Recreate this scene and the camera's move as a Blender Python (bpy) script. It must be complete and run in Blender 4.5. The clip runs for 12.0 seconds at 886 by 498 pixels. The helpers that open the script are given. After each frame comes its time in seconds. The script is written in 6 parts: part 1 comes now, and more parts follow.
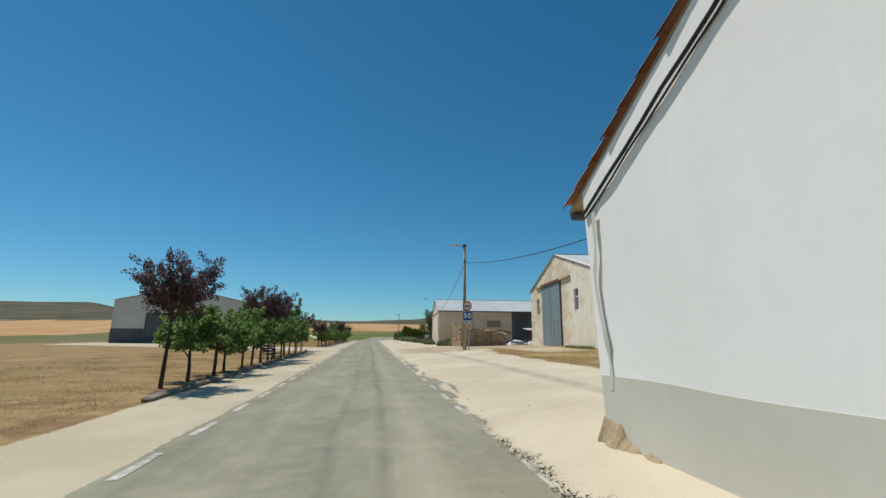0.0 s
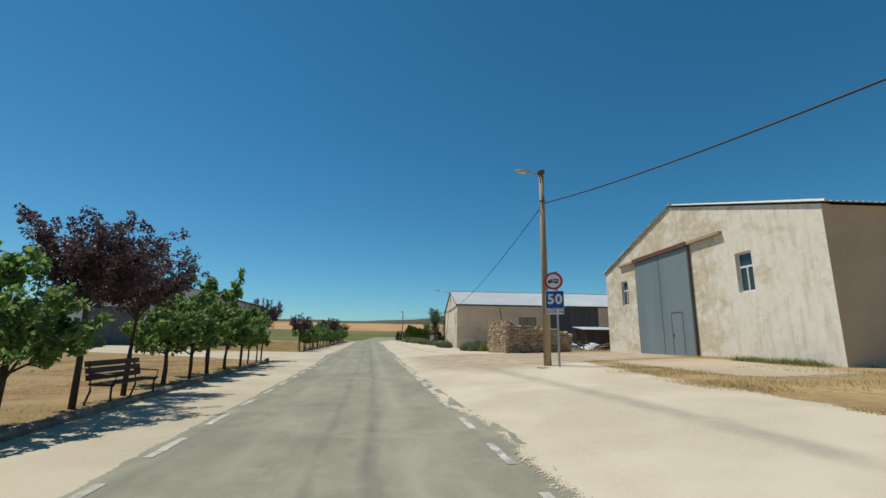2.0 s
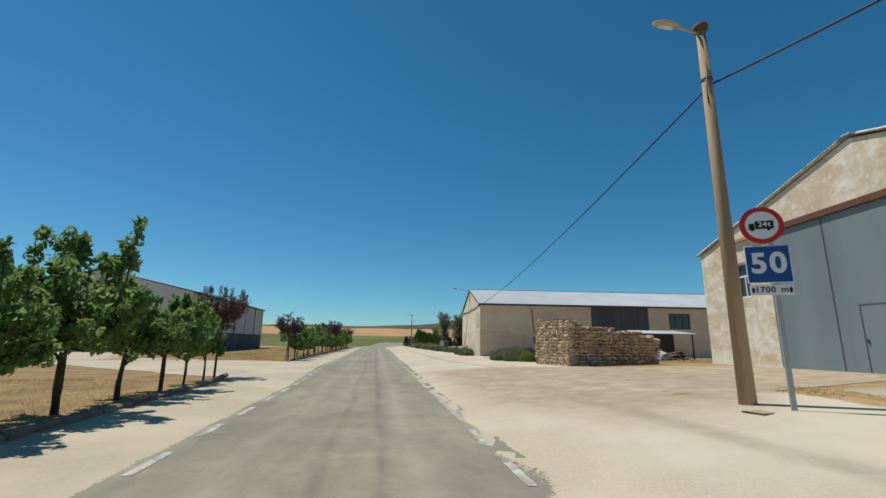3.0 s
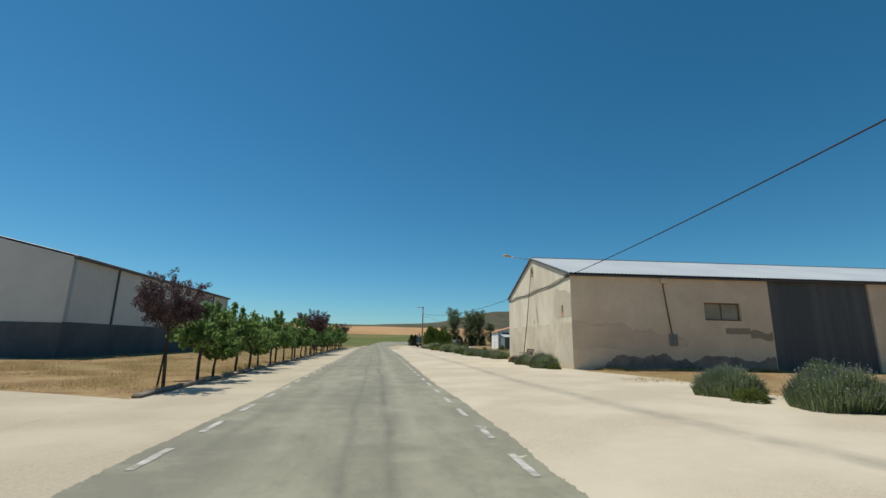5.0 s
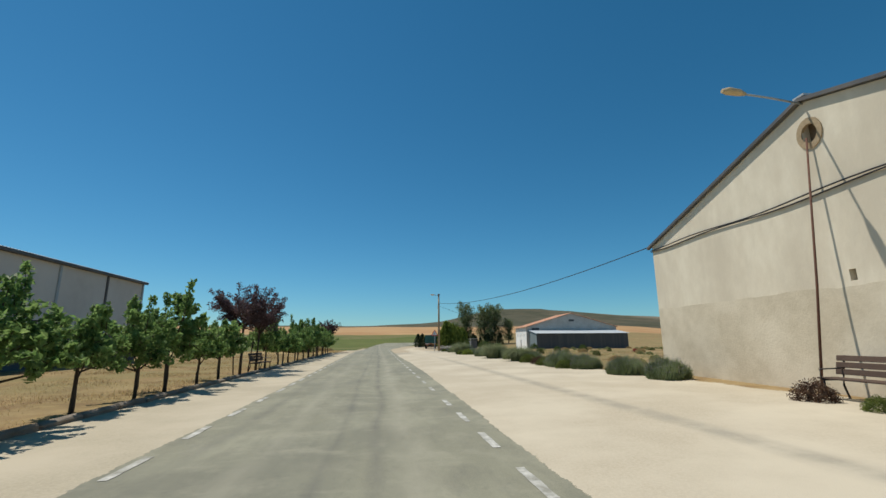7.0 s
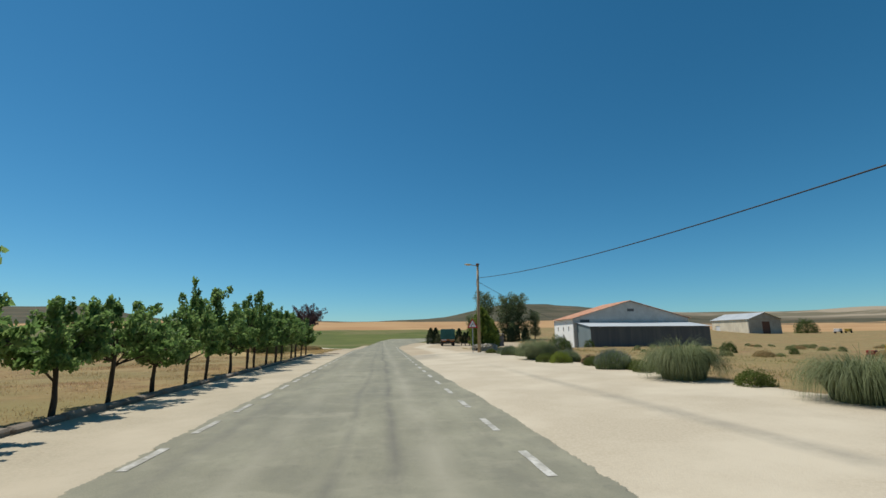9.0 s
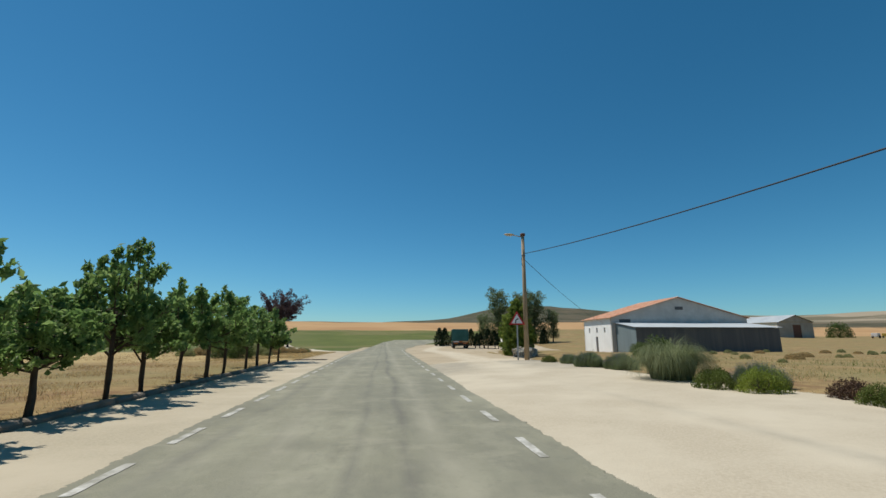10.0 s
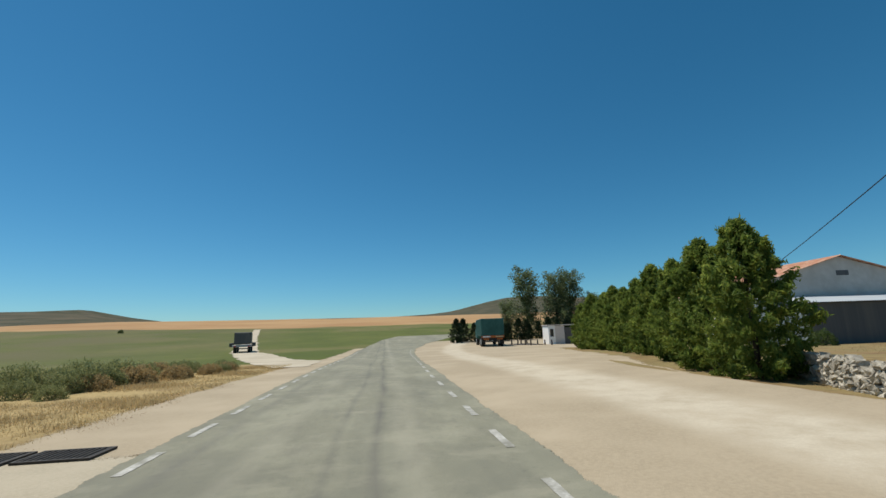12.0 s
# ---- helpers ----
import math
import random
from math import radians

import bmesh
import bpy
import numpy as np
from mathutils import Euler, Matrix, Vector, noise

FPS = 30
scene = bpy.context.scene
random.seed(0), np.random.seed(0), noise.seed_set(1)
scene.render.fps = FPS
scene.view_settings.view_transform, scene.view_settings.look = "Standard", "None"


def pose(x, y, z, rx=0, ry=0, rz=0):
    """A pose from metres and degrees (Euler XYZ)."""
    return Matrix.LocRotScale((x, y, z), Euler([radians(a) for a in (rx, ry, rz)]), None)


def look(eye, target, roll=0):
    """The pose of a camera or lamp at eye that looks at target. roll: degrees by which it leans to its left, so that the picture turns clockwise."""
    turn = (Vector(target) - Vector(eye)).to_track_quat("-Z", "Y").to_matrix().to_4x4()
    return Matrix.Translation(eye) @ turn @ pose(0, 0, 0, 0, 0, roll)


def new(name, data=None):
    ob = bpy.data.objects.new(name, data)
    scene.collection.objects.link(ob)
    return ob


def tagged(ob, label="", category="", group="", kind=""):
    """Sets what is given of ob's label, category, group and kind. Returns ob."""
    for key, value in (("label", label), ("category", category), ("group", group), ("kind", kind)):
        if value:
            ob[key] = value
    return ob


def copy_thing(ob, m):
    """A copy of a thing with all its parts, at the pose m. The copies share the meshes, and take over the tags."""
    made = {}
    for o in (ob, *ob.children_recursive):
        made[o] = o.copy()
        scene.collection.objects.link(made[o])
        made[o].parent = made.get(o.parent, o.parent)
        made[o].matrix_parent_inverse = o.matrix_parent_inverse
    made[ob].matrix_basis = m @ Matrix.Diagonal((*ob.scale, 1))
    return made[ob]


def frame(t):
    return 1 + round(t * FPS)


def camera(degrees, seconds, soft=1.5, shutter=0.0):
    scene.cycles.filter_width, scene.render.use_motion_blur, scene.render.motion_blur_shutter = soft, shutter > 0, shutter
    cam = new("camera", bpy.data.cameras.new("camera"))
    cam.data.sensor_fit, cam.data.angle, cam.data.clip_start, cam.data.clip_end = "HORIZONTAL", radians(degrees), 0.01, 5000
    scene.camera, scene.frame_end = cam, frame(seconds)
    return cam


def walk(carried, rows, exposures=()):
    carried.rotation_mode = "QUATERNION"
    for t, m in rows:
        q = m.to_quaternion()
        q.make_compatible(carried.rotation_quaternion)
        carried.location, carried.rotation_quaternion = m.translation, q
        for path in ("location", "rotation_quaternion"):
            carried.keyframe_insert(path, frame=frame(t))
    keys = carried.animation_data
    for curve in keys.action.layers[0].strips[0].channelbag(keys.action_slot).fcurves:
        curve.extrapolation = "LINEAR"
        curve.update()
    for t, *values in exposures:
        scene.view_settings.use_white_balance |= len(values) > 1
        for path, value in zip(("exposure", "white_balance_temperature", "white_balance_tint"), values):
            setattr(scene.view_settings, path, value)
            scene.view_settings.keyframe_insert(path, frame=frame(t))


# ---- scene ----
cam = camera(91.3, 12.0)
PATH = [
    (0, (1.2, 6.348, 1.464), (1.518, 8.282, 1.859), 0.5),
    (0.5, (1.212, 9.953, 1.465), (1.524, 11.884, 1.882), 0.8),
    (1, (1.219, 13.594, 1.466), (1.534, 15.526, 1.878), 1.1),
    (1.5, (1.271, 17.391, 1.499), (1.602, 19.319, 1.912), 0.4),
    (2, (1.316, 21.327, 1.515), (1.632, 23.261, 1.911), 0.7),
    (2.5, (1.39, 25.493, 1.555), (1.685, 27.43, 1.957), 0.8),
    (3, (1.359, 29.899, 1.507), (1.645, 31.833, 1.926), 0.8),
    (4.8, (1.201, 48.051, 1.504), (1.475, 49.989, 1.914), 1.1),
    (5, (1.143, 50.165, 1.546), (1.426, 52.101, 1.961), 1.1),
    (5.5, (1.268, 55.413, 1.601), (1.556, 57.351, 2.005), 1.0),
    (6, (1.35, 60.797, 1.566), (1.64, 62.734, 1.972), 0.6),
    (6.5, (1.385, 66.205, 1.503), (1.68, 68.139, 1.918), -0.2),
    (8.5, (1.227, 86.237, 1.541), (1.508, 88.176, 1.942), -0.5),
    (9, (1.253, 91.521, 1.478), (1.525, 93.463, 1.873), -0.4),
    (9.5, (1.205, 96.954, 1.502), (1.464, 98.898, 1.894), 0.1),
    (10, (1.153, 102.334, 1.399), (1.412, 104.276, 1.801), 0.1),
    (10.5, (1.181, 107.844, 1.491), (1.446, 109.785, 1.892), 0.2),
    (11, (1.267, 113.592, 1.513), (1.545, 115.531, 1.915), -0.9),
    (11.5, (1.374, 119.13, 1.518), (1.661, 121.071, 1.906), -1.7),
    (12, (1.451, 124.47, 1.528), (1.721, 126.416, 1.902), -1.9),
]
walk(cam, [(t, look(eye, target, roll)) for t, eye, target, roll in PATH],
     [(0.0, 0.0), (0.2, -0.06), (0.5, -0.29), (0.75, -0.12), (1.0, 0.0), (12.0, 0.0)])


# ---- world, sun ----
SUN_DIR = Vector((-2.05, 1.48, 5.15)).normalized()
sun_data = bpy.data.lights.new("sun", "SUN")
sun_data.energy, sun_data.angle, sun_data.color = 4.2, radians(0.53), (1.0, 0.95, 0.86)
sun = new("sun", sun_data)
sun.matrix_world = look(SUN_DIR * 200, (0, 0, 0))
world = bpy.data.worlds.new("sky")
scene.world = world
world.use_nodes = True
wn = world.node_tree
sky = wn.nodes.new("ShaderNodeTexSky")
sky.sky_type, sky.sun_disc = "NISHITA", False
sky.sun_elevation = math.asin(SUN_DIR.z)
sky.sun_rotation = math.atan2(SUN_DIR.x, SUN_DIR.y)
sky.altitude, sky.air_density, sky.dust_density, sky.ozone_density = 900, 1.0, 0.1, 1.2
wn.nodes["Background"].inputs[1].default_value = 0.075
# a deep, dry, high-country blue: less red in the darker sky
split, joined = wn.nodes.new("ShaderNodeSeparateColor"), wn.nodes.new("ShaderNodeCombineColor")
wn.links.new(sky.outputs[0], split.inputs[0])
for channel, (power, gain) in enumerate(((1.38, 0.272), (1.0, 0.955), (1.0, 1.135))):
    p_node, g_node = wn.nodes.new("ShaderNodeMath"), wn.nodes.new("ShaderNodeMath")
    p_node.operation, g_node.operation = "POWER", "MULTIPLY"
    p_node.inputs[1].default_value, g_node.inputs[1].default_value = power, gain
    wn.links.new(split.outputs[channel], p_node.inputs[0])
    wn.links.new(p_node.outputs[0], g_node.inputs[0])
    wn.links.new(g_node.outputs[0], joined.inputs[channel])
wn.links.new(joined.outputs[0], wn.nodes["Background"].inputs[0])

# ---- materials ----


def nodes_of(m):
    m.use_nodes = True
    t = m.node_tree
    return t, t.nodes["Principled BSDF"]


def mixed(t, fac, a, b):
    """A colour mix; a and b are colours or sockets."""
    n = t.nodes.new("ShaderNodeMix")
    n.data_type = "RGBA"
    if isinstance(fac, float):
        n.inputs[0].default_value = fac
    else:
        t.links.new(fac, n.inputs[0])
    for v, s in ((a, n.inputs[6]), (b, n.inputs[7])):
        if isinstance(v, tuple):
            s.default_value = (*v, 1)
        else:
            t.links.new(v, s)
    return n.outputs[2]


def noisy(t, coord, scale, detail=4.0, lo=0.35, hi=0.65, rough=0.6):
    n = t.nodes.new("ShaderNodeTexNoise")
    n.inputs["Scale"].default_value, n.inputs["Detail"].default_value, n.inputs["Roughness"].default_value = scale, detail, rough
    t.links.new(coord, n.inputs["Vector"])
    r = t.nodes.new("ShaderNodeMapRange")
    r.inputs[1].default_value, r.inputs[2].default_value = lo, hi
    t.links.new(n.outputs[0], r.inputs[0])
    return r.outputs[0]


def maths(t, op, a, b=0.0, clamp=False):
    n = t.nodes.new("ShaderNodeMath")
    n.operation, n.use_clamp = op, clamp
    for v, s in ((a, n.inputs[0]), (b, n.inputs[1])):
        if isinstance(v, (int, float)):
            s.default_value = v
        else:
            t.links.new(v, s)
    return n.outputs[0]


def mat(name, base, second=None, third=None, fine=20.0, big=0.8, rough=0.85, bump=0.3, bump_scale=60.0, metal=0.0, vary=0.0, stretch=(1, 1, 1), spec=0.3):
    """A surface with fine grain between base and second, large patches of third, and fine relief; vary: value change from piece to piece."""
    m = bpy.data.materials.new(name)
    t, p = nodes_of(m)
    tc = t.nodes.new("ShaderNodeTexCoord")
    mp = t.nodes.new("ShaderNodeMapping")
    mp.inputs["Scale"].default_value = stretch
    t.links.new(tc.outputs["Object"], mp.inputs["Vector"])
    co = mp.outputs[0]
    second = second or tuple(c * 0.8 for c in base)
    col = mixed(t, noisy(t, co, fine), base, second)
    if third:
        col = mixed(t, noisy(t, co, big, 6.0, 0.42, 0.62), col, third)
    if vary:
        oi = t.nodes.new("ShaderNodeObjectInfo")
        hv = t.nodes.new("ShaderNodeHueSaturation")
        t.links.new(maths(t, "ADD", maths(t, "MULTIPLY", oi.outputs["Random"], 2 * vary), 1 - vary), hv.inputs["Value"])
        t.links.new(col, hv.inputs["Color"])
        col = hv.outputs[0]
    t.links.new(col, p.inputs["Base Color"])
    p.inputs["Roughness"].default_value, p.inputs["Metallic"].default_value = rough, metal
    p.inputs["Specular IOR Level"].default_value = spec
    if bump:
        b = t.nodes.new("ShaderNodeBump")
        b.inputs["Strength"].default_value, b.inputs["Distance"].default_value = bump, 0.02
        t.links.new(noisy(t, co, bump_scale, 5.0, 0.0, 1.0), b.inputs["Height"])
        t.links.new(b.outputs[0], p.inputs["Normal"])
    return m


def leaf_mat(name, a, b, rough=0.55, through_light=0.25, island=True):
    m = bpy.data.materials.new(name)
    t, p = nodes_of(m)
    g = t.nodes.new("ShaderNodeNewGeometry")
    tc = t.nodes.new("ShaderNodeTexCoord")
    col = mixed(t, g.outputs["Random Per Island"], a, b)
    col = mixed(t, noisy(t, tc.outputs["Object"], 1.6, 2.0), col, tuple(x * 0.75 for x in a))
    t.links.new(col, p.inputs["Base Color"])
    p.inputs["Roughness"].default_value = rough
    p.inputs["Specular IOR Level"].default_value = 0.25
    tr = t.nodes.new("ShaderNodeBsdfTranslucent")
    t.links.new(col, tr.inputs[0])
    mx = t.nodes.new("ShaderNodeMixShader")
    mx.inputs[0].default_value = through_light
    t.links.new(p.outputs[0], mx.inputs[1])
    t.links.new(tr.outputs[0], mx.inputs[2])
    t.links.new(mx.outputs[0], t.nodes["Material Output"].inputs[0])
    return m


def ground_mat():
    m = bpy.data.materials.new("field_ground")
    t, p = nodes_of(m)
    g = t.nodes.new("ShaderNodeNewGeometry")
    pos = g.outputs["Position"]
    s = t.nodes.new("ShaderNodeSeparateXYZ")
    t.links.new(pos, s.inputs[0])
    x, y, z = s.outputs
    dry = mixed(t, noisy(t, pos, 3.0), (0.36, 0.255, 0.12), (0.235, 0.155, 0.075))
    dry = mixed(t, noisy(t, pos, 0.9, 5.0, 0.46, 0.6), dry, (0.22, 0.135, 0.07))
    dry = mixed(t, noisy(t, pos, 0.3, 5.0, 0.5, 0.66), dry, (0.34, 0.24, 0.12))
    dry = mixed(t, noisy(t, pos, 0.13, 4.0, 0.5, 0.64), dry, (0.25, 0.19, 0.085))
    olive = mixed(t, noisy(t, pos, 1.6, 5.0), (0.255, 0.225, 0.10), (0.17, 0.165, 0.075))
    far = maths(t, "MULTIPLY", maths(t, "MULTIPLY", maths(t, "SUBTRACT", y, 78), 0.08, True), noisy(t, pos, 0.22, 5.0, 0.38, 0.6))
    dry = mixed(t, maths(t, "MULTIPLY", far, 0.5), dry, olive)
    near = maths(t, "MULTIPLY", maths(t, "MULTIPLY", maths(t, "SUBTRACT", x, 8), 0.5, True), maths(t, "MULTIPLY", maths(t, "SUBTRACT", 52, y), 0.1, True))
    dry = mixed(t, maths(t, "MULTIPLY", near, noisy(t, pos, 0.5, 5.0, 0.3, 0.6)), dry, mixed(t, noisy(t, pos, 5.0), (0.46, 0.33, 0.16), (0.33, 0.23, 0.11)))
    strip = maths(t, "MULTIPLY", maths(t, "MULTIPLY", maths(t, "SUBTRACT", y, 128), 0.3, True), maths(t, "MULTIPLY", maths(t, "SUBTRACT", -3, x), 0.5, True))
    strip = maths(t, "MULTIPLY", strip, maths(t, "MULTIPLY", maths(t, "SUBTRACT", 162, y), 0.1, True))
    dry = mixed(t, maths(t, "MULTIPLY", strip, noisy(t, pos, 0.5, 5.0, 0.25, 0.55)), dry, mixed(t, noisy(t, pos, 5.0), (0.50, 0.37, 0.18), (0.36, 0.265, 0.12)))
    wob = maths(t, "MULTIPLY", noisy(t, pos, 0.02, 3.0, 0.3, 0.7), 14.0)
    green = mixed(t, noisy(t, pos, 0.05, 5.0), (0.10, 0.125, 0.034), (0.15, 0.162, 0.05))
    green = mixed(t, noisy(t, pos, 0.025, 6.0, 0.5, 0.64), green, (0.20, 0.175, 0.08))
    green = mixed(t, maths(t, "MULTIPLY", noisy(t, pos, 0.4, 6.0, 0.45, 0.65), 0.5), green, (0.085, 0.095, 0.036))
    dull = maths(t, "MULTIPLY", maths(t, "SUBTRACT", -14, x), 0.03, True)
    green = mixed(t, maths(t, "MULTIPLY", dull, noisy(t, pos, 0.06, 6.0, 0.3, 0.6)), green, (0.145, 0.135, 0.068))
    f1 = maths(t, "SUBTRACT", maths(t, "SUBTRACT", y, 156), maths(t, "MULTIPLY", maths(t, "MAXIMUM", maths(t, "ADD", x, 5), 0), 2.3))
    f2 = maths(t, "SUBTRACT", -46, x)
    gm = maths(t, "MULTIPLY", maths(t, "ADD", maths(t, "MAXIMUM", f1, f2), maths(t, "MULTIPLY", wob, 0.2)), 0.5, True)
    col = mixed(t, gm, dry, green)
    tan = mixed(t, noisy(t, pos, 0.03, 5.0), (0.385, 0.225, 0.108), (0.465, 0.30, 0.15))
    f3 = maths(t, "MAXIMUM", maths(t, "SUBTRACT", y, 272), maths(t, "SUBTRACT", -120, x))
    bm_ = maths(t, "MULTIPLY", maths(t, "ADD", f3, wob), 0.2, True)
    col = mixed(t, bm_, col, tan)
    scrub = mixed(t, noisy(t, pos, 0.03, 8.0, 0.4, 0.6), (0.060, 0.062, 0.036), (0.105, 0.092, 0.058))
    scrub = mixed(t, noisy(t, pos, 0.008, 4.0, 0.5, 0.65), scrub, (0.13, 0.105, 0.068))
    pale = mixed(t, noisy(t, pos, 0.006, 5.0, 0.45, 0.55), (0.34, 0.28, 0.20), (0.16, 0.14, 0.09))
    scrub = mixed(t, maths(t, "MULTIPLY", maths(t, "SUBTRACT", x, 650), 0.005, True), scrub, pale)
    hm = maths(t, "MULTIPLY", maths(t, "SUBTRACT", z, maths(t, "ADD", 9.5, maths(t, "MULTIPLY", wob, 0.35))), 0.5, True)
    col = mixed(t, hm, col, scrub)
    t.links.new(col, p.inputs["Base Color"])
    p.inputs["Roughness"].default_value = 0.95
    p.inputs["Specular IOR Level"].default_value = 0.1
    b = t.nodes.new("ShaderNodeBump")
    b.inputs["Strength"].default_value, b.inputs["Distance"].default_value = 0.6, 0.08
    t.links.new(noisy(t, pos, 6.0, 6.0, 0.0, 1.0), b.inputs["Height"])
    t.links.new(b.outputs[0], p.inputs["Normal"])
    return m


def asphalt_mat():
    m = bpy.data.materials.new("old_asphalt")
    t, p = nodes_of(m)
    g = t.nodes.new("ShaderNodeNewGeometry")
    pos = g.outputs["Position"]
    mp = t.nodes.new("ShaderNodeMapping")
    mp.inputs["Scale"].default_value = (1.0, 0.35, 1.0)
    t.links.new(pos, mp.inputs["Vector"])
    col = mixed(t, noisy(t, pos, 70.0, 3.0), (0.205, 0.197, 0.141), (0.280, 0.267, 0.192))
    col = mixed(t, noisy(t, mp.outputs[0], 0.9, 6.0, 0.45, 0.65), col, (0.305, 0.291, 0.210))
    col = mixed(t, noisy(t, mp.outputs[0], 0.35, 5.0, 0.5, 0.62), col, (0.212, 0.205, 0.152))
    col = mixed(t, maths(t, "MULTIPLY", noisy(t, pos, 1.3, 7.0, 0.5, 0.7, 0.75), 0.55), col, (0.335, 0.312, 0.233))
    col = mixed(t, maths(t, "MULTIPLY", noisy(t, mp.outputs[0], 2.3, 7.0, 0.5, 0.7, 0.75), 0.6), col, (0.185, 0.176, 0.135))
    # mended places: broad, rather sharp-edged, some darker and some paler
    col = mixed(t, maths(t, "MULTIPLY", noisy(t, pos, 0.55, 4.0, 0.54, 0.62, 0.5), 0.38), col, (0.180, 0.174, 0.130))
    wide = t.nodes.new("ShaderNodeMapping")
    wide.inputs["Scale"].default_value, wide.inputs["Location"].default_value = (0.8, 1.5, 1.0), (4.0, 9.0, 0.0)
    t.links.new(pos, wide.inputs["Vector"])
    col = mixed(t, maths(t, "MULTIPLY", noisy(t, wide.outputs[0], 0.8, 5.0, 0.56, 0.64, 0.6), 0.38), col, (0.345, 0.322, 0.236))
    col = mixed(t, maths(t, "MULTIPLY", noisy(t, pos, 9.0, 5.0, 0.56, 0.7, 0.7), 0.3), col, (0.128, 0.126, 0.100))
    # worn wheel tracks and a tar seam, along the road
    s = t.nodes.new("ShaderNodeSeparateXYZ")
    t.links.new(pos, s.inputs[0])
    wx = maths(t, "ADD", s.outputs[0], maths(t, "MULTIPLY", noisy(t, mp.outputs[0], 0.3, 2.0, 0.0, 1.0), 0.7))
    for at, width, tone, amount in ((2.25, 0.36, (0.350, 0.326, 0.245), 0.8), (0.15, 0.3, (0.335, 0.312, 0.235), 0.6), (1.15, 0.12, (0.123, 0.118, 0.103), 0.5), (1.78, 0.14, (0.135, 0.127, 0.108), 0.75), (-0.75, 0.2, (0.155, 0.148, 0.123), 0.5)):
        d = maths(t, "ABSOLUTE", maths(t, "SUBTRACT", wx, at))
        k = maths(t, "SUBTRACT", 1.0, maths(t, "DIVIDE", d, width), True)
        k = maths(t, "MULTIPLY", maths(t, "MULTIPLY", k, noisy(t, mp.outputs[0], 1.3, 4.0, 0.3, 0.65)), amount)
        col = mixed(t, k, col, tone)
    t.links.new(col, p.inputs["Base Color"])
    p.inputs["Roughness"].default_value = 0.85
    p.inputs["Specular IOR Level"].default_value = 0.25
    b = t.nodes.new("ShaderNodeBump")
    b.inputs["Strength"].default_value, b.inputs["Distance"].default_value = 0.35, 0.01
    t.links.new(noisy(t, pos, 90.0, 4.0, 0.0, 1.0), b.inputs["Height"])
    t.links.new(b.outputs[0], p.inputs["Normal"])
    return m


M_GROUND, M_ASPHALT = ground_mat(), asphalt_mat()
def worn(material, attribute, tone, other, amount):
    """Lets a mesh's own values bring another colour of gravel into a material, broken up by grain."""
    t = material.node_tree
    p = t.nodes["Principled BSDF"]
    pos = t.nodes.new("ShaderNodeNewGeometry").outputs["Position"]
    a = t.nodes.new("ShaderNodeAttribute")
    a.attribute_name = attribute
    k = maths(t, "MULTIPLY", a.outputs["Fac"], noisy(t, pos, 1.7, 6.0, 0.15, 0.6), True)
    k = maths(t, "MULTIPLY", k, amount)
    col = mixed(t, k, p.inputs["Base Color"].links[0].from_socket, mixed(t, noisy(t, pos, 24.0), tone, other))
    t.links.new(col, p.inputs["Base Color"])


M_GRAVEL = mat("pale_gravel", (0.52, 0.45, 0.335), (0.44, 0.375, 0.275), (0.56, 0.49, 0.37), 28, 0.35, 0.95, 0.4, 45, spec=0.15)
M_GRAVEL4 = mat("yellowish_gravel", (0.475, 0.41, 0.30), (0.40, 0.345, 0.25), (0.515, 0.445, 0.33), 28, 0.35, 0.95, 0.4, 45, spec=0.15)
M_GRAVEL2 = mat("brown_gravel", (0.43, 0.35, 0.24), (0.37, 0.30, 0.205), (0.47, 0.385, 0.27), 20, 0.3, 0.95, 0.4, 45, spec=0.15)
worn(M_GRAVEL, "wear", (0.30, 0.275, 0.222), (0.26, 0.235, 0.187), 0.62)
worn(M_GRAVEL, "dust", (0.355, 0.27, 0.18), (0.31, 0.23, 0.152), 0.9)
worn(M_GRAVEL2, "wear", (0.62, 0.545, 0.415), (0.56, 0.485, 0.365), 0.9)
M_PAINT = mat("worn_white_paint", (0.62, 0.60, 0.54), (0.42, 0.40, 0.345), (0.28, 0.265, 0.215), 18, 3.2, 0.7, 0.2, 80)
M_WHITEWALL = mat("white_plaster", (0.90, 0.89, 0.855), (0.885, 0.875, 0.84), (0.84, 0.825, 0.785), 4, 0.6, 0.9, 0.12, 5, spec=0.15)
M_GREYBAND = mat("grey_plinth_paint", (0.60, 0.575, 0.495), (0.575, 0.55, 0.47), (0.63, 0.605, 0.525), 4, 0.7, 0.9, 0.1, 8, spec=0.15)
M_BAREPLASTER = mat("bare_earth_plaster", (0.42, 0.32, 0.20), (0.34, 0.25, 0.15), None, 12, 1, 0.95, 0.6, 20)
M_TILE = mat("clay_tile", (0.56, 0.26, 0.155), (0.45, 0.20, 0.115), (0.62, 0.38, 0.26), 14, 1.5, 0.85, 0.3, 40, vary=0.15)


